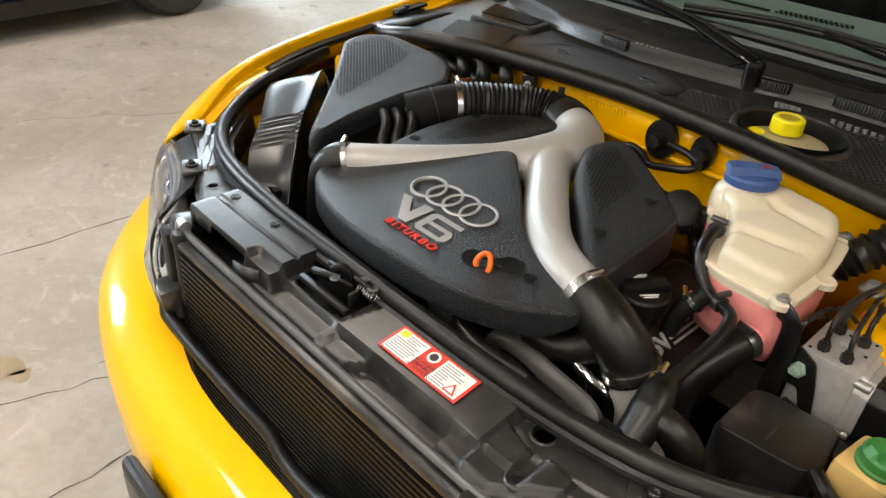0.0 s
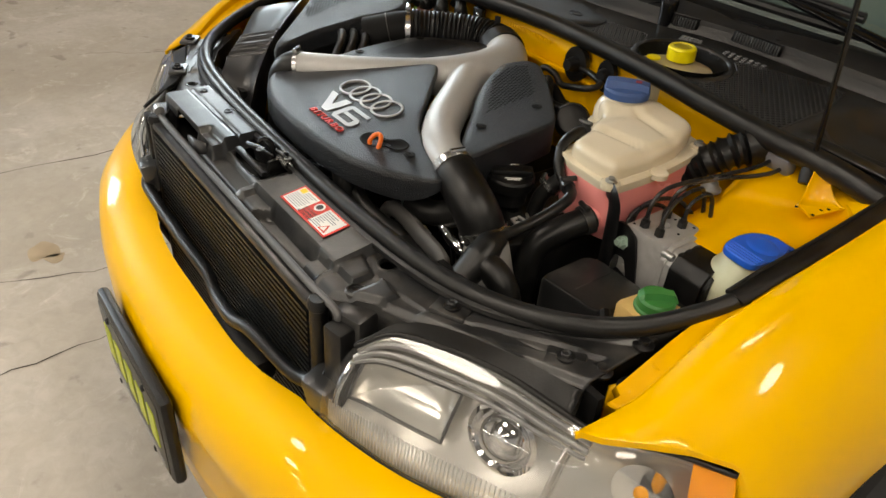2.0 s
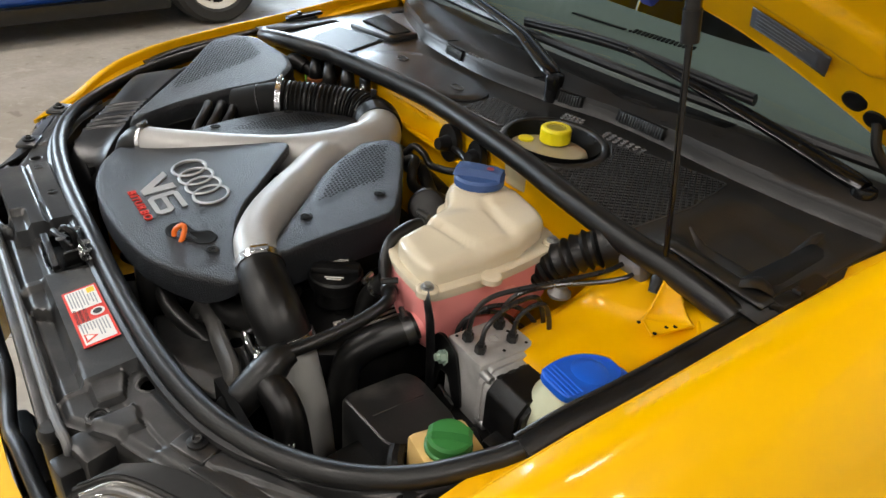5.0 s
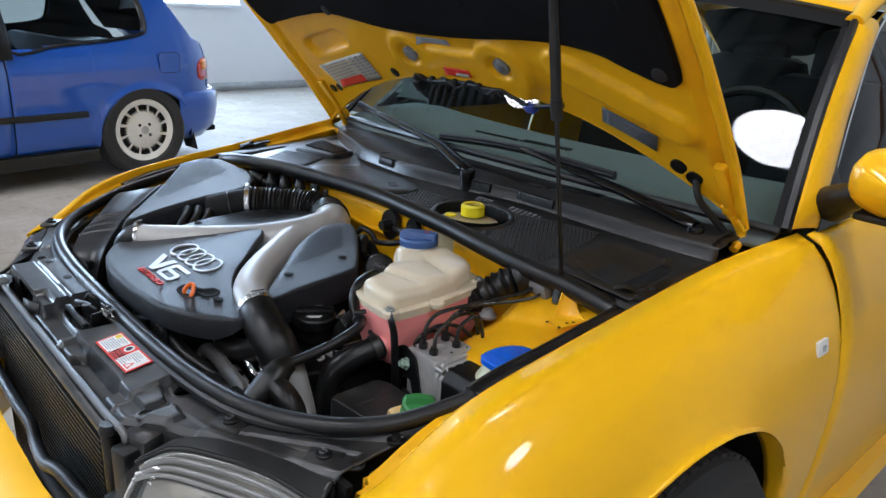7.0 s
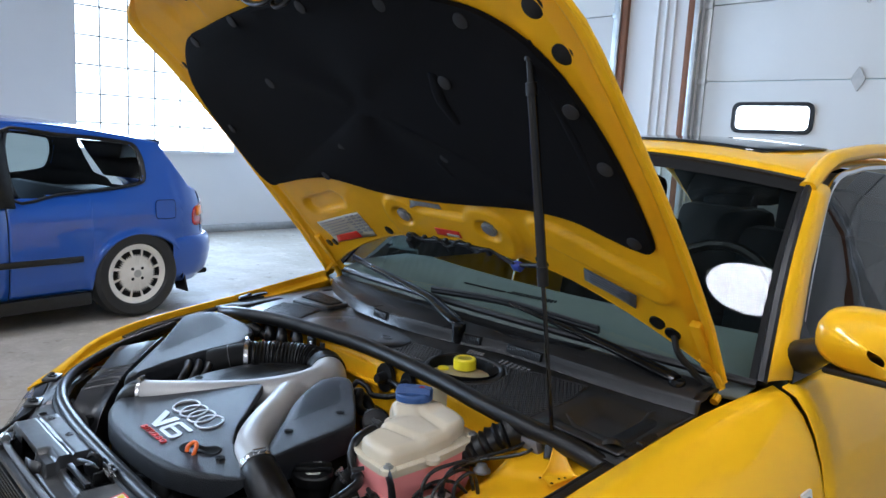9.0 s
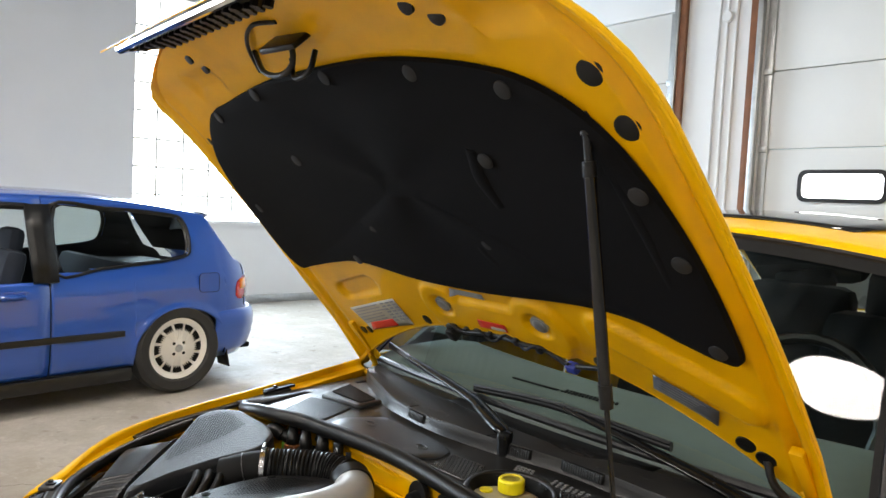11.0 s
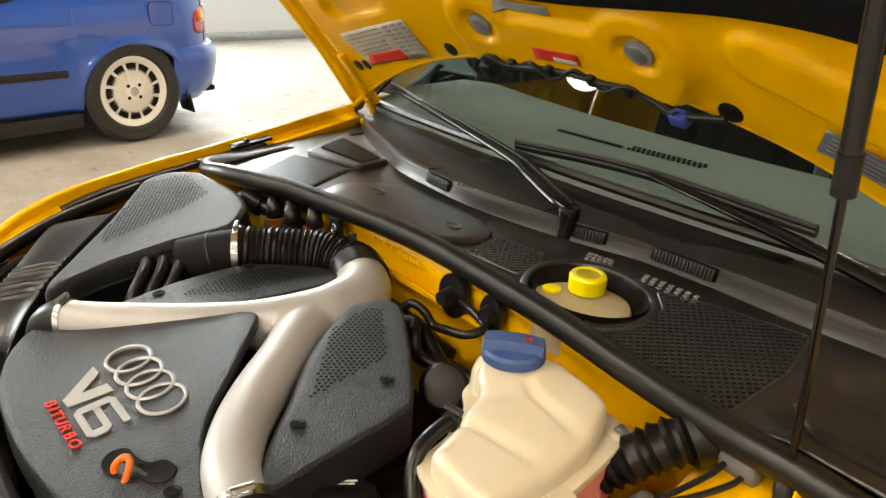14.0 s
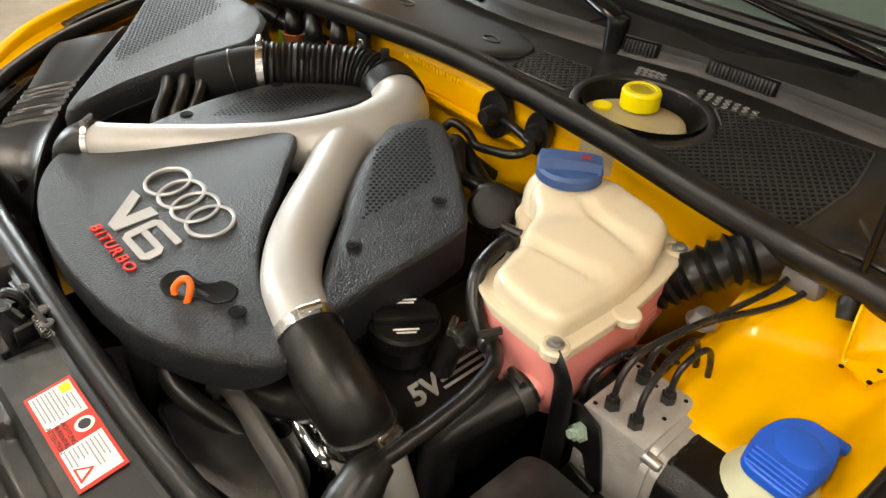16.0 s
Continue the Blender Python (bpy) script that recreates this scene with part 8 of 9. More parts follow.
plat = part("raised_vent", slab(round_corners(VP, 0.012), vent_z, 0.016, 0.005, rings=(0.9, 0.7, 0.4)), COWL, cowl, "raised vent panel of the cowl")
VS_ = [(-0.532, 0.930), (-0.560, 1.004), (-0.386, 0.972), (-0.390, 0.928)]
part("vent_field", slab(round_corners(VS_, 0.006), lambda x, y: vent_z(x, y) + 0.0008, 0.001, 0.0003, rings=(0.7, 0.4)), DARK, plat)
for i in range(19):
    t = (i + 0.5) / 19
    p, q = V((*VS_[0], 0)).lerp(V((*VS_[3], 0)), t), V((*VS_[1], 0)).lerp(V((*VS_[2], 0)), t)
    part("slat", sheet([[V((m.x + e, m.y, vent_z(m.x, m.y) + h)) for e, h in ((-0.0024, 0.0008), (-0.0010, 0.0036), (0.0012, 0.0036), (0.0024, 0.0008))] for m in (p, p.lerp(q, 0.5), q)]), STRAND, plat)
SQ = material("grey_vent_mesh", (0.21, 0.21, 0.21), 0.4, 0.1, 0.1, 30)
for (a, b, c, d), n, m in ((((0.146, 0.936), (0.135, 0.962), (0.176, 0.968), (0.190, 0.944)), 5, 3), (((0.233, 0.944), (0.226, 0.969), (0.312, 0.974), (0.320, 0.945)), 7, 3), (((-0.150, 0.952), (-0.155, 0.972), (-0.10, 0.974), (-0.095, 0.955)), 5, 2)):
    A_, B_, C_, D_ = [V((*p, 0)) for p in (a, b, c, d)]
    for i in range(n):
        for j in range(m):
            p = A_.lerp(D_, (i + 0.5) / n).lerp(B_.lerp(C_, (i + 0.5) / n), (j + 0.5) / m)
            part("vent_square", box((p.x, p.y, cowl_z(p.x, p.y) + 0.0012), (0.0062, 0.0058, 0.0016), 0, (6, 0, -15)), SQ, cowl)
# slots in the riser: slats over a black sheet that paints their shade
for x0, x1, n in ((0.100, 0.140, 9), (0.218, 0.302, 17), (-0.222, -0.168, 11)):
    part("slot_shade", sheet([[V((x, riser(x) + y, cowl_z(x, riser(x) - 0.01) + h)) for x in np.linspace(x0 - 0.006, x1 + 0.006, 6)] for y, h in ((0.0005, 0.009), (0.004, 0.0255), (0.007, 0.0272))]), DARK, cowl, "near-black sheet for the shade in the drain slots", solid=0.001)
    for i in range(n):
        x = x0 + (x1 - x0) * i / (n - 1)
        part("slat", box((x, riser(x) + 0.002, cowl_z(x, riser(x) - 0.01) + 0.016), (0.0034, 0.002, 0.018), 0.0006, (-12, 0, 0)), COWL, cowl)
# trim panel below the screen, in front of a dark gap
rows = []
for x in np.linspace(-0.652, 0.64, 90):
    yr, y1 = riser(x) + 0.006, trim_top(x)
    rows.append([V((x, yr + (y1 - yr) * t, cowl_z(x, yr + (y1 - yr) * t) + h)) for t, h in ((0, 0.0005), (0.01, 0.0022), (0.06, 0.0030), (0.4, 0.0035), (0.9, 0.005), (0.985, 0.005), (1, 0.002))])
trim = part("trim_panel", sheet(rows), material("matt_black_trim", (0.022, 0.021, 0.0205), 0.42, 0, 0.3, 30, 0.1, 400, spec=0.4), cowl, "grey-black trim panel below the windscreen", sharp=40)
for x in (-0.21, 0.05):
    part("joint", box((x, riser(x) + 0.035, cowl_z(x, riser(x) + 0.035) + 0.0035), (0.0022, 0.07, 0.0015), 0, (4, 0, -20)), DARK, trim)
screw(trim, (0.285, 1.031, cowl_z(0.285, 1.031) + 0.0032), (0, -0.1, 1), 0.006, PLASTIC)
screw(trim, (-0.12, 1.02, cowl_z(-0.12, 1.02) + 0.0032), (0, -0.1, 1), 0.006, PLASTIC)
# black sheet on the cowl, painting the gap's deep shade
part("gap_shade", sheet([[V((x, y, cowl_z(x, y) + 0.0022)) for y in (trim_top(x) + 0.002, trim_top(x) + 0.03, 1.088 + 0.10 * (x / 0.65) ** 2)] for x in np.linspace(-0.20, 0.36, 24)]), DARK, cowl, "near-black sheet for the shade below the windscreen", solid=0.001)
# pressed ridges towards the fender, a three-armed star
def arm(p, q, w0, w1, h0, h1):
    rows = []
    (x0, y0), (x1, y1) = p, q
    k = math.hypot(x1 - x0, y1 - y0)
    nx_, ny_ = -(y1 - y0) / k, (x1 - x0) / k
    for i in range(9):
        t = i / 8
        x, y, w, h = x0 + (x1 - x0) * t, y0 + (y1 - y0) * t, w0 + (w1 - w0) * t, h0 + (h1 - h0) * t
        rows.append([V((x + nx_ * w * e, y + ny_ * w * e, max(cowl_z(x + nx_ * w * e, y + ny_ * w * e), cowl_z(x, y) - 0.02) + h * f - 0.0006)) for e, f in ((-1, 0), (-0.6, 0.55), (-0.2, 0.96), (0.2, 0.96), (0.6, 0.55), (1, 0))])
    return sheet(rows)


for p, q, w0, w1, h0, h1 in (((0.604, 0.850), (0.488, 0.868), 0.026, 0.004, 0.016, 0.003), ((0.604, 0.850), (0.596, 1.000), 0.024, 0.005, 0.016, 0.003), ((0.604, 0.852), (0.634, 0.802), 0.016, 0.022, 0.016, 0.006)):
    part("ridge", arm(p, q, w0, w1, h0, h1), COWL, cowl, face=(0, 0, 1))
# access lid
LO = round_corners([(-0.320, 0.792), (-0.18, 0.796), (-0.03, 0.812), (0.018, 0.862), (0.004, 0.898), (-0.06, 0.916), (-0.268, 0.919), (-0.338, 0.845)], 0.02)
lidc = part("access_lid", slab(LO, lambda x, y: cowl_z(x, y) + 0.005, 0.008, 0.002, rings=(0.8, 0.5)), COWL, cowl, "black access lid in the cowl")
part("lid_gap", slab([(x * 1.012 + 0.0018, y * 1.006 - 0.005) for x, y in LO], lambda x, y: cowl_z(x, y) + 0.0012, 0.002, 0.0005, rings=(0.8, 0.5)), DARK, cowl)
for cx, cy in ((-0.250, 0.868), (-0.055, 0.866)):
    o = [(cx + 0.016 * math.cos(t), cy + 0.008 * math.sin(t)) for t in (2 * math.pi * k / 20 for k in range(21))]
    part("finger_ring", tube([(x, y, cowl_z(x, y) + 0.006) for x, y in o], 0.0010, 6, 1), STRAND, lidc)
for x, y in ((-0.275, 0.792), (-0.04, 0.818)):
    part("latch", box((x, y, cowl_z(x, y) + 0.005), (0.03, 0.010, 0.004), 0.001, (0, 0, 5)), DARK, lidc)
part("screen_seal", tube([(0.71 * u, 1.085 + 0.09 * u * u, 0.924 - 0.02 * u * u) for u in np.linspace(-1, 1, 25)], 0.009, 8, 1), RUBBER, car, "black windscreen base seal")
part("cowl_corner", sheet([[V((x, y, 0.843 - 0.06 * (x - 0.6) + 0.05 * (y - 0.9))) for x in (0.60, 0.63, 0.665)] for y in (0.77, 0.85, 1.0, 1.17)]), PLASTIC, cowl, solid=0.003)
part("cowl_corner", sheet([[V((-x, y, 0.845 - 0.06 * (x - 0.6) + 0.05 * (y - 0.9))) for x in (0.60, 0.63, 0.665)] for y in (0.72, 0.85, 1.0, 1.17)]), PLASTIC, cowl, solid=0.003)

for hub, arm, blade in (
    ((0.078, 0.978, 0.895), [(0.079, 0.977, 0.911), (0.060, 0.983, 0.914), (0.020, 0.997, 0.920), (-0.035, 1.016, 0.929), (-0.10, 1.036, 0.938), (-0.30, 1.080, 0.951), (-0.42, 1.104, 0.958)], [(-0.14, 1.068, 0.934), (-0.33, 1.102, 0.944), (-0.585, 1.164, 0.956)]),
    ((0.592, 1.083, 0.880), [(0.592, 1.083, 0.899), (0.575, 1.085, 0.901), (0.54, 1.089, 0.905), (0.49, 1.094, 0.912), (0.40, 1.097, 0.925), (0.27, 1.097, 0.942), (0.13, 1.099, 0.958)], [(0.38, 1.122, 0.945), (0.10, 1.112, 0.954), (-0.135, 1.092, 0.942)]),
):
    w = thing("wiper", hub, "black windscreen wiper arm with its blade", "wiper", "windscreen wipers")
    part("hub", lathe([(0.015, -0.03), (0.0165, 0.004), (0.0175, 0.012), (0.016, 0.019), (0.006, 0.022)], hub, seg=20), GLOSS_BLACK, w)
    part("arm", tube(arm, [0.014, 0.018, 0.0185, 0.0175, 0.0155, 0.012, 0.009], 12, 6, flat=0.6), GLOSS_BLACK, w)
    part("joint", box(arm[3], (0.006, 0.030, 0.018), 0.003, (0, 0, -20)), PLASTIC, w)
    blade = [(x, y - 0.008, z) for x, y, z in blade]
    part("blade", tube(blade, 0.0065, 8, 8, flat=1.3), RUBBER, w)
    part("blade_bridge", tube([(b[0], b[1] - 0.002, b[2] + 0.007) for b in blade], 0.005, 8, 8), PLASTIC, w)

brake_res = thing("brake_fluid_reservoir", (0.19, 0.86, 0.78), "clouded brake fluid reservoir with a yellow cap", "reservoir")
o = closed_curve([(0.140, 0.835), (0.148, 0.880), (0.185, 0.915), (0.240, 0.915), (0.272, 0.875), (0.262, 0.825), (0.21, 0.803), (0.165, 0.808)], 5)
part("body", slab(o, lambda x, y: 0.846, 0.06, 0.008, rings=(0.85, 0.5)), BRAKE_TANK, brake_res)
yc = part("cap", lathe([(0.0215, 0), (0.025, 0.001), (0.025, 0.021), (0.0225, 0.024), (0.017, 0.0245), (0.016, 0.0225), (0.006, 0.0225)], (0.194, 0.885, 0.849), (0, -0.03, 1), 48, wave=(16, 0.012)), CAP_YELLOW, brake_res, "ribbed yellow screw cap")
part("print_ring", lathe([(0.016, 0), (0.016, 0.0006), (0.012, 0.0006), (0.012, 0)], (0.194, 0.885, 0.8718), (0, -0.03, 1), 32), material("dark_yellow_print", (0.5, 0.40, 0.02), 0.5), yc)
part("level_disc", lathe([(0.0125, 0), (0.0125, 0.003), (0.010, 0.004)], (0.163, 0.850, 0.8465), seg=20), CAP_YELLOW, brake_res, "flat yellow disc")

# ---- the blue hatchback ----
CABIN = material("dark_cabin_trim", (0.012, 0.012, 0.013), 0.6, 0, 0.2, 40)
CIV = pose(-3.765, 1.705, 0, 0, 0, 9)
civic = thing("parked_hatchback", tuple(CIV @ V((-0.85, -1.2, 0))), "parked blue three-door hatchback with white wheels", "car")
CW = 1.66


def civ(x, y, z):
    return CIV @ V((x, y, z))


def civ_in(y):
    return (interp(y, [0.28, 0.36, 0.42, 0.48, 0.53, 0.57, 0.605, 0.63, 0.645], [0, -0.012, -0.03, -0.06, -0.09, -0.13, -0.18, -0.24, -0.31])) - 0.25 * max(0, (-y - 2.9) / 0.4) ** 2


def civ_top(y):
    return interp(y, [-3.3, -2.0, -1.95, -0.846, -0.845, -0.74, -0.45, -0.06, 0.24, 0.27, 0.35, 0.44, 0.535, 0.57, 0.70], [0.74, 0.82, 0.79, 0.80, 1.295, 1.300, 1.292, 1.252, 1.215, 1.168, 1.04, 0.907, 0.866, 0.81, 0.79])


def civ_low(y):
    lo = 0.225
    for c in (0.0, -2.57):
        d = abs(y - c)
        if d < 0.334:
            lo = max(lo, 0.290 + 0.86 * math.sqrt(0.334 ** 2 - d * d))
    return lo if y < 0.36 else interp(y, [0.36, 0.8], [0.30, 0.34])


def civ_x(z):
    return interp(z, [0.2, 0.3, 0.45, 0.62, 0.72, 0.80, 1.25], [-0.05, -0.015, 0.0, -0.004, -0.012, -0.035, -0.225]) - 0.4 * max(0.0, z - 1.25)


def flank(ys, side, n=21):
    rows = []
    for y in ys:
        lo, hi = civ_low(y), civ_top(y)
        row = []
        for t in np.linspace(0, 1, n + 1):
            z = lo + (hi - lo) * t
            x = civ_x(z) + civ_in(y)
            x += 0.018 * math.exp(-((math.hypot(y, (z - 0.290) / 0.86) - 0.345) / 0.03) ** 2)
            row.append(civ(x if side > 0 else -CW - x, y, z))
        rows.append(row)
    return rows


GLASS_Q = [(-0.80, 0.838), (-0.79, 1.248), (-0.47, 1.240), (-0.24, 1.230), (0.0, 1.205), (0.062, 1.180), (0.092, 1.10), (0.088, 0.985), (0.05, 0.932), (-0.145, 0.897), (-0.53, 0.864)]


def quarter(side):
    """Rear quarter with its window opening cut through."""
    ys = sorted([-0.845 + 1.215 * i / 70 for i in range(71)] + [-0.3335, 0.3335, -0.3342, 0.3342] + [0.40, 0.44, 0.48, 0.51, 0.54, 0.57, 0.59, 0.605, 0.62, 0.632, 0.640, 0.645])
    bm = bmesh.new()
    rows = flank(ys, side, 50)
    g = [[bm.verts.new(p) for p in r] for r in rows]
    back = CIV.inverted()
    for a, b in zip(g, g[1:]):
        for i in range(50):
            q = (a[i], a[i + 1], b[i + 1], b[i])
            c = back @ ((q[0].co + q[1].co + q[2].co + q[3].co) / 4)
            if not inside(c.y, c.z, GLASS_Q):
                bm.faces.new(q)
    bmesh.ops.delete(bm, geom=[v for v in bm.verts if not v.link_faces], context="VERTS")
    return bm


for side in (1, -1):
    part("rear_quarter", quarter(side), BLUE, civic, "glossy blue rear quarter panel", solid=0.004, sharp=60)
    ys = [-2.05 + 1.195 * i / 16 for i in range(17)]
    part("door", sheet(flank(ys, side)), BLUE, civic, "glossy blue door", solid=0.004, sharp=60)
    ys = sorted([-3.25 + 1.19 * i / 50 for i in range(51)] + [-2.57 - 0.3335, -2.57 + 0.3335])
    part("front_wing", sheet(flank(ys, side)), BLUE, civic, solid=0.004, sharp=60)

    def sx(x):
        return x if side > 0 else -CW - x
    if side > 0:
        hd = part("door_handle", tube([civ(-0.006, -1.14, 0.722), civ(0.004, -1.08, 0.724), civ(0.002, -0.99, 0.724)], 0.014, 10), BLUE, civic)
        part("handle_cup", prism(round_corners([(-0.11, -0.028), (0.09, -0.028), (0.11, 0.0), (0.09, 0.03), (-0.10, 0.03)], 0.025), 0, 0.003, CIV @ pose(-0.014, -1.06, 0.722, 90, 0, 90)), BLUE, hd)
        part("fuel_flap", prism(round_corners([(-0.075, -0.065), (0.075, -0.065), (0.075, 0.065), (-0.075, 0.065)], 0.03), 0, 0.003, CIV @ pose(-0.0145, 0.195, 0.748, 87, 0, 90)), BLUE, civic, "round-cornered blue fuel flap")
        fo = round_corners([(-0.077, -0.067), (0.077, -0.067), (0.077, 0.067), (-0.077, 0.067)], 0.032)
        part("flap_gap", tube([CIV @ pose(-0.0145, 0.195, 0.748, 87, 0, 90) @ V((x, y, 0.002)) for x, y in fo + fo[:1]], 0.002, 6, 1), DARK, civic)
    part("side_moulding", box(civ(sx(0.004), -1.20, 0.448), (0.02, 1.59, 0.040), 0.006, (0, 0, 9)), RUBBER, civic, "black side moulding strip")
    part("sill", box(civ(sx(-0.035), -1.285, 0.175), (0.05, 1.88, 0.085), 0.012, (0, 0, 9)), RUBBER, civic, "dark grey sill")
    # quarter window and pillars
    o = closed_curve(GLASS_Q, 4, 0.4)
    rows = []
    for y in np.linspace(-0.80, 0.085, 12):
        top = interp(y, [-0.80, -0.47, -0.24, 0.0, 0.062, 0.085], [1.248, 1.240, 1.230, 1.205, 1.180, 1.12])
        low = interp(y, [-0.80, -0.53, -0.145, 0.05, 0.085], [0.838, 0.864, 0.897, 0.932, 0.985])
        rows.append([civ(sx(civ_x(z) - 0.010), y, z) for z in np.linspace(low, top, 6)])
    inner = quarter(side)
    for v in inner.verts:
        q = CIV.inverted() @ v.co
        v.co = civ(q.x - side * 0.03, q.y, q.z)
    part("inner_trim", inner, CABIN, civic, "dark interior trim")
    band = [(y, z) for y, z in o]
    cy_, cz_ = sum(p[0] for p in band) / len(band), sum(p[1] for p in band) / len(band)
    part("glass_border", sheet([[civ(sx(civ_x(cz_ + (z - cz_) * k) - 0.006), cy_ + (y - cy_) * k, cz_ + (z - cz_) * k) for k in (1.02, 0.93)] for y, z in band + band[:1]]), GLOSS_BLACK, civic, "black printed edge of the window glass", solid=0.001)
    part("quarter_window", sheet(rows), PANE_LIGHT, civic, "tinted rear side window").visible_shadow = False
    part("window_surround", tube([civ(sx(civ_x(z) - 0.002), y, z) for y, z in o + o[:1]], 0.015, 8, 1, flat=0.6), PLASTIC, civic, "black window surround")
    part("pillar_post", sheet([[civ(sx(civ_x(z) + 0.002), y, z) for y in (-0.94, -0.90, -0.86, -0.80)] for z in (0.79, 0.95, 1.1, 1.25)]), PLASTIC, civic, "black door pillar", solid=0.02)
    fr = [(-0.92, 1.24), (-1.3, 1.245), (-1.55, 1.20), (-1.95, 0.86), (-2.0, 0.80)]
    part("door_window_frame", tube([civ(sx(civ_x(z)), y, z) for y, z in fr], 0.022, 8), PLASTIC, civic)
    part("cant_rail", sheet([[civ(sx(civ_x(z)), y, z) for z in (1.235, 1.25, 1.27, 1.297)] for y in np.linspace(-1.50, -0.846, 8)]), BLUE, civic, solid=0.01)
    for wy in (0.0, -2.57):
        wh = part("wheel", lathe([(0.19, -0.08), (0.205, -0.09), (0.282, -0.095), (0.300, -0.075), (0.308, -0.03), (0.308, 0.03), (0.302, 0.078), (0.278, 0.102), (0.224, 0.096), (0.21, 0.08)], civ(sx(-0.085), wy - 0.026, 0.306), tuple((CIV.to_3x3() @ V((side, 0, 0)))), 56, loop=True), TYRE, civic, "black tyre")
        face = civ(sx(-0.018), wy - 0.026, 0.306)
        q = CIV @ pose(sx(-0.018), wy - 0.026, 0.306, 90, 0, 90 if side > 0 else -90)
        part("rim", lathe([(0.03, -0.05), (0.221, -0.07), (0.223, 0.010), (0.213, 0.012), (0.180, 0.002), (0.165, -0.008), (0.12, -0.004), (0.05, 0.010), (0.02, 0.012)], face, tuple((CIV.to_3x3() @ V((side, 0, 0)))), 48), WHITE_RIM, wh, "white painted wheel")
        if side > 0:
            for k in range(12):
                m = q @ pose(0, 0, 0, 0, 0, 360 * k / 12)
                part("slot", prism([(0.118, -0.026), (0.146, -0.019), (0.122, -0.012), (0.146, -0.005), (0.122, 0.002), (0.146, 0.010), (0.124, 0.017), (0.144, 0.026), (0.166, 0.032), (0.170, 0.0), (0.166, -0.032)], -0.012, 0.0015, m), DARK, wh)
                for e in (-0.016, 0.0, 0.014):
                    part("spoke_rib", tube([m @ V((0.058, e * 0.6, 0.009)), m @ V((0.118, e, 0.001))], 0.0026, 5, smooth=False), WHITE_RIM, wh)
            for k in range(4):
                a = math.pi / 4 + math.pi / 2 * k
                part("lug_hole", lathe([(0.011, 0), (0.011, 0.003), (0.008, 0.004)], q @ V((0.05 * math.cos(a), 0.05 * math.sin(a), 0.008)), tuple((CIV.to_3x3() @ V((1, 0, 0)))), 12), DARK, wh)
            part("hub_cap", lathe([(0.027, 0), (0.027, 0.004), (0.02, 0.006)], q @ V((0, 0, 0.010)), tuple((CIV.to_3x3() @ V((1, 0, 0)))), 20), GALV, wh)
    part("arch_liner", sheet([[civ(sx(x), 0.335 * math.cos(a), 0.290 + 0.288 * math.sin(a)) for x in (-0.01, -0.35)] for a in np.linspace(-0.2, math.pi + 0.2, 18)]), DARK, civic)
    # mud flap and tail lamp
    part("mud_flap", sheet([[civ(sx(x), 0.325 + 0.07 * t, 0.40 - 0.28 * t) for x in (-0.02 - 0.02 * t, -0.10, -0.19)] for t in (0, 0.3, 0.7, 1)]), RUBBER, civic, "black mud flap", solid=0.008)
    lampg = [[civ(sx(civ_x(z) + civ_in(y) + 0.005), y, z) for z in np.linspace(lo, hi, 6)] for y, lo, hi in ((0.428, 0.640, 0.70), (0.445, 0.620, 0.735), (0.47, 0.612, 0.752), (0.51, 0.612, 0.765), (0.55, 0.613, 0.775), (0.59, 0.615, 0.78), (0.62, 0.617, 0.78), (0.645, 0.618, 0.78))]
    tl = part("tail_lamp", sheet(lampg), material("red_lamp_lens", (0.42, 0.012, 0.012), 0.15, 0, 0.1, 20, coat=0.6), civic, "red and amber tail lamp", solid=0.006)
    part("indicator", sheet([[civ(sx(civ_x(z) + civ_in(y) + 0.009), y, z) for z in np.linspace(0.685, 0.755 + 0.1 * (y - 0.5), 4)] for y in (0.47, 0.51, 0.55, 0.585)]), material("amber_lamp_lens", (0.75, 0.20, 0.01), 0.15, 0, 0.1, 20, coat=0.6), tl, solid=0.002)
    part("tailgate_gap", tube([civ(sx(civ_x(z) + civ_in(y) + 0.001), y, z) for y, z in ((0.52, 0.86), (0.535, 0.80), (0.53, 0.70), (0.525, 0.56))], 0.003, 6), DARK, civic)
CABIN_ROOF = material("grey_roof_cloth", (0.10, 0.10, 0.10), 0.9, 0, 0.1, 60)
roof = []
for i in range(28):
    y = -1.62 + (0.285 + 1.62) * i / 27
    ze = curve(y, [-1.62, -1.3, -0.74, -0.45, -0.06, 0.285], [1.288, 1.300, 1.303, 1.295, 1.256, 1.213])
    roof.append([civ(-CW / 2 + (CW / 2 - 0.243) * u, y, ze + 0.05 * (1 - u * u) * (1 if y < -0.2 else 1 - (y + 0.2))) for u in np.linspace(-1, 1, 17)])
part("roof", sheet(roof), BLUE, civic, "glossy blue roof", solid=0.006, sharp=60)
part("roof_lining", sheet([[p - V((0, 0, 0.03)) for p in r[2:-2]] for r in roof]), CABIN_ROOF, civic, "grey roof lining", solid=0.004)
part("roof_lip", box(civ(-CW / 2, 0.272, 1.215), (1.16, 0.05, 0.03), 0.008, (-20, 0, 9)), PLASTIC, civic, "black tailgate lip")
part("rear_glass", sheet([[civ(-CW / 2 + (CW / 2 - 0.23 + 0.02 * t) * u, 0.275 + 0.29 * t - 0.07 * u * u * t, 1.185 - 0.30 * t) for u in np.linspace(-1, 1, 9)] for t in np.linspace(0, 1, 6)]), PANE_DARK, civic, "dark rear glass").visible_shadow = False
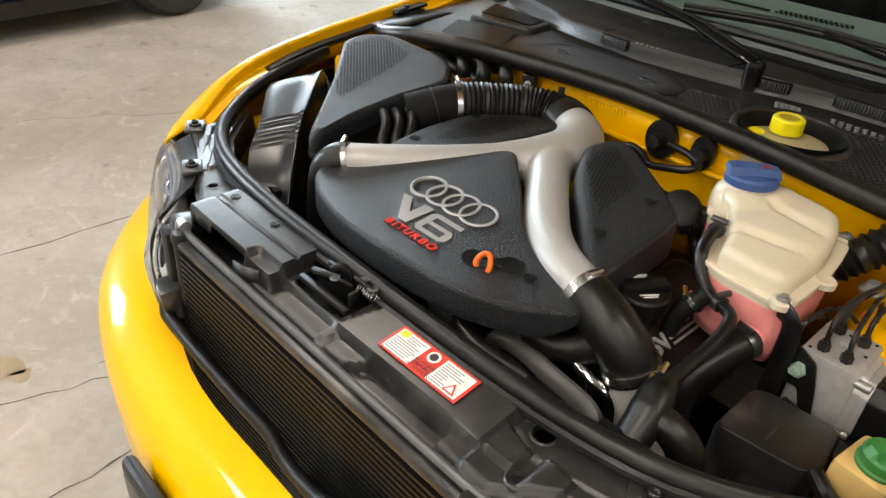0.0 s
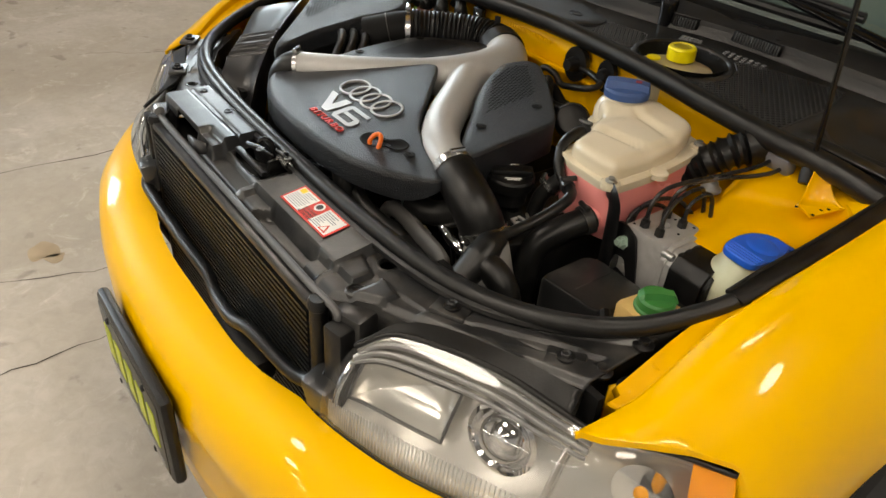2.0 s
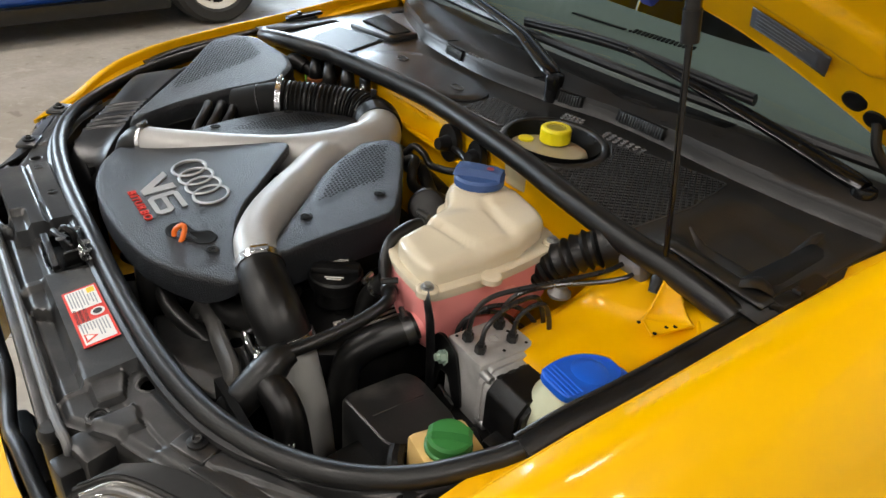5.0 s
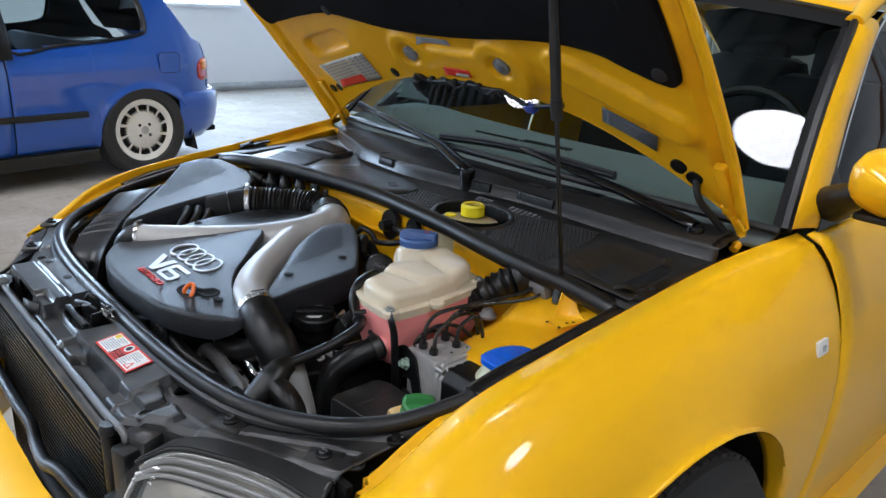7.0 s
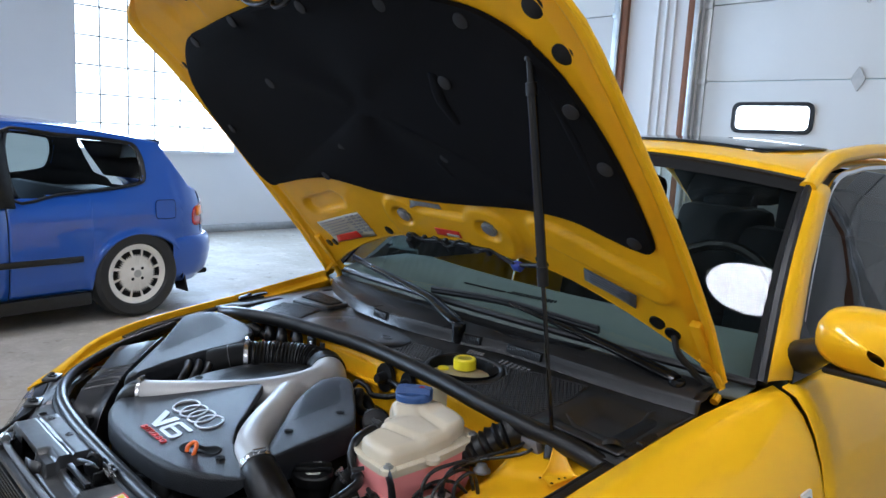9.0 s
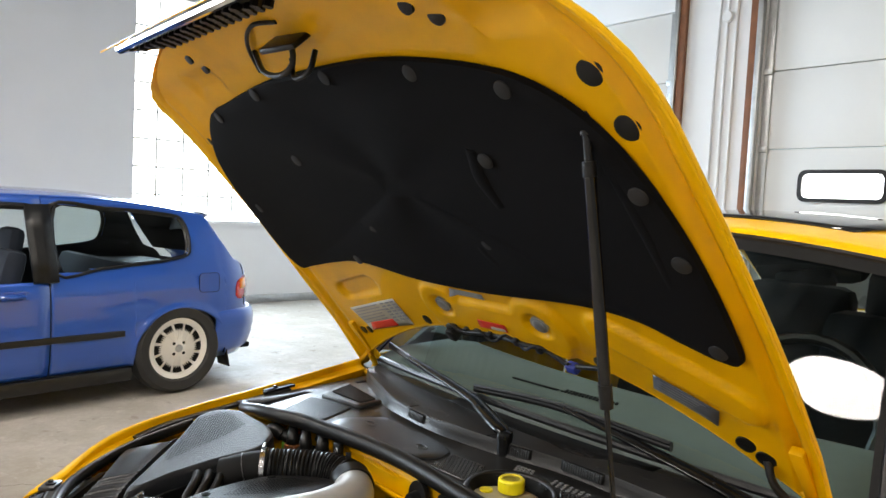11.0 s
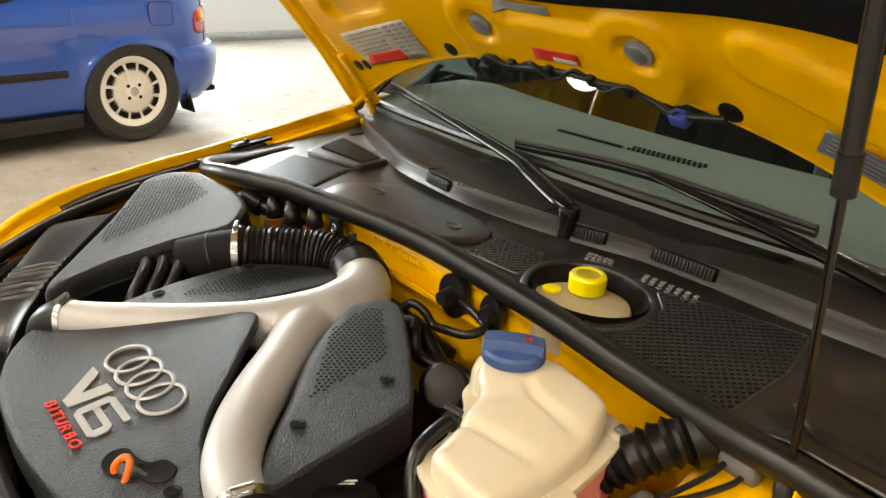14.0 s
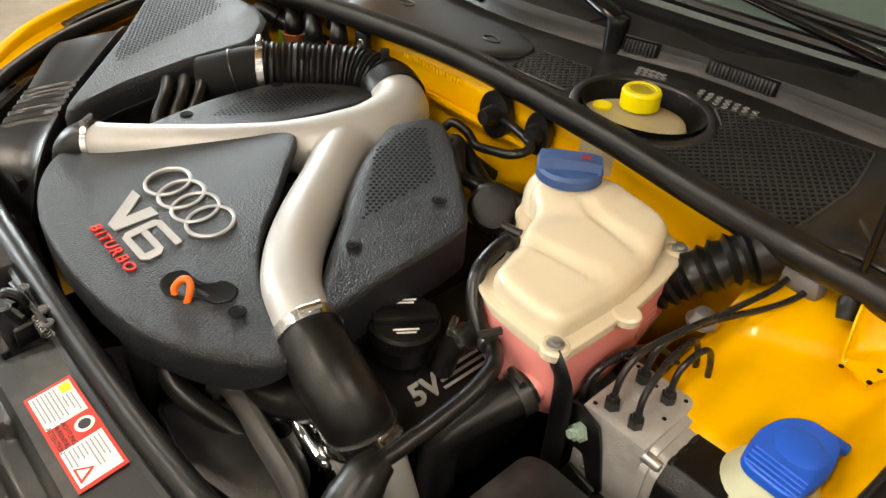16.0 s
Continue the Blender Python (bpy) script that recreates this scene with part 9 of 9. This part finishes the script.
part("tailgate", sheet([[civ(-CW / 2 + (CW / 2 - 0.29) * u, y + 0.025 * (1 - u * u), z) for u in np.linspace(-1, 1, 9)] for y, z in ((0.56, 0.885), (0.615, 0.84), (0.643, 0.79), (0.645, 0.70), (0.645, 0.54))]), BLUE, civic, solid=0.006)
CONTOUR = [(0.004, 0.235), (0.008, 0.33), (-0.008, 0.45), (-0.045, 0.53), (-0.10, 0.60), (-0.18, 0.66), (-0.30, 0.71), (-0.5, 0.74), (-0.83, 0.75)]
half_ = [(p.x, p.y) for p in smooth_path([(*q, 0) for q in CONTOUR], 4)]
plan = half_ + [(-CW - x, y) for x, y in half_[-2::-1]]
bump = []
for x, y in plan:
    c = V((-CW / 2, -0.2))
    d = (V((x, y)) - c).normalized()
    bump.append([civ(x + d.x * o_, y + d.y * o_, z) for z, o_ in ((0.545, -0.05), (0.542, -0.02), (0.525, 0.0), (0.48, 0.010), (0.41, 0.010), (0.385, 0.002), (0.35, 0.0), (0.27, -0.025), (0.20, -0.09))])
part("rear_bumper", sheet(bump), BLUE, civic, "glossy blue rear bumper", solid=0.005, sharp=60)
part("bonnet", sheet([[civ(-CW / 2 + 0.8 * u, -3.25 + 1.25 * t, 0.74 + 0.12 * t - 0.05 * u * u) for u in np.linspace(-1, 1, 9)] for t in np.linspace(0, 1, 7)]), BLUE, civic, solid=0.006)
part("windscreen", sheet([[civ(-CW / 2 + (0.72 - 0.1 * t) * u, -2.05 + 0.45 * t, 0.84 + 0.43 * t) for u in np.linspace(-1, 1, 9)] for t in np.linspace(0, 1, 6)]), PANE_DARK, civic).visible_shadow = False
part("floor_pan", box(civ(-CW / 2, -1.1, 0.25), (1.45, 3.4, 0.04), 0.01, (0, 0, 9)), DARK, civic)
part("nose", box(civ(-CW / 2, -3.18, 0.5), (1.5, 0.1, 0.42), 0.03, (0, 0, 9)), BLUE, civic)
SEATC = material("blue_grey_cloth", (0.012, 0.018, 0.03), 0.85, 0, 0.2, 60)
for x in (-0.42, -1.24):
    st_ = part("seat", box(civ(x, -1.28, 0.45), (0.46, 0.5, 0.18), 0.05, (0, 0, 9)), SEATC, civic, "blue-grey cloth seat")
    part("backrest", box(civ(x, -1.02, 0.72), (0.44, 0.14, 0.52), 0.05, (-14, 0, 9)), SEATC, st_)
    part("headrest", box(civ(x, -0.94, 1.02), (0.25, 0.10, 0.17), 0.045, (-8, 0, 9)), SEATC, st_)
part("parcel_shelf", box(civ(-CW / 2, 0.12, 0.80), (1.2, 0.55, 0.03), 0.01, (0, 0, 9)), DARK, civic)
part("rear_bench", box(civ(-CW / 2, -0.25, 0.66), (1.2, 0.16, 0.42), 0.05, (-14, 0, 9)), SEATC, civic)
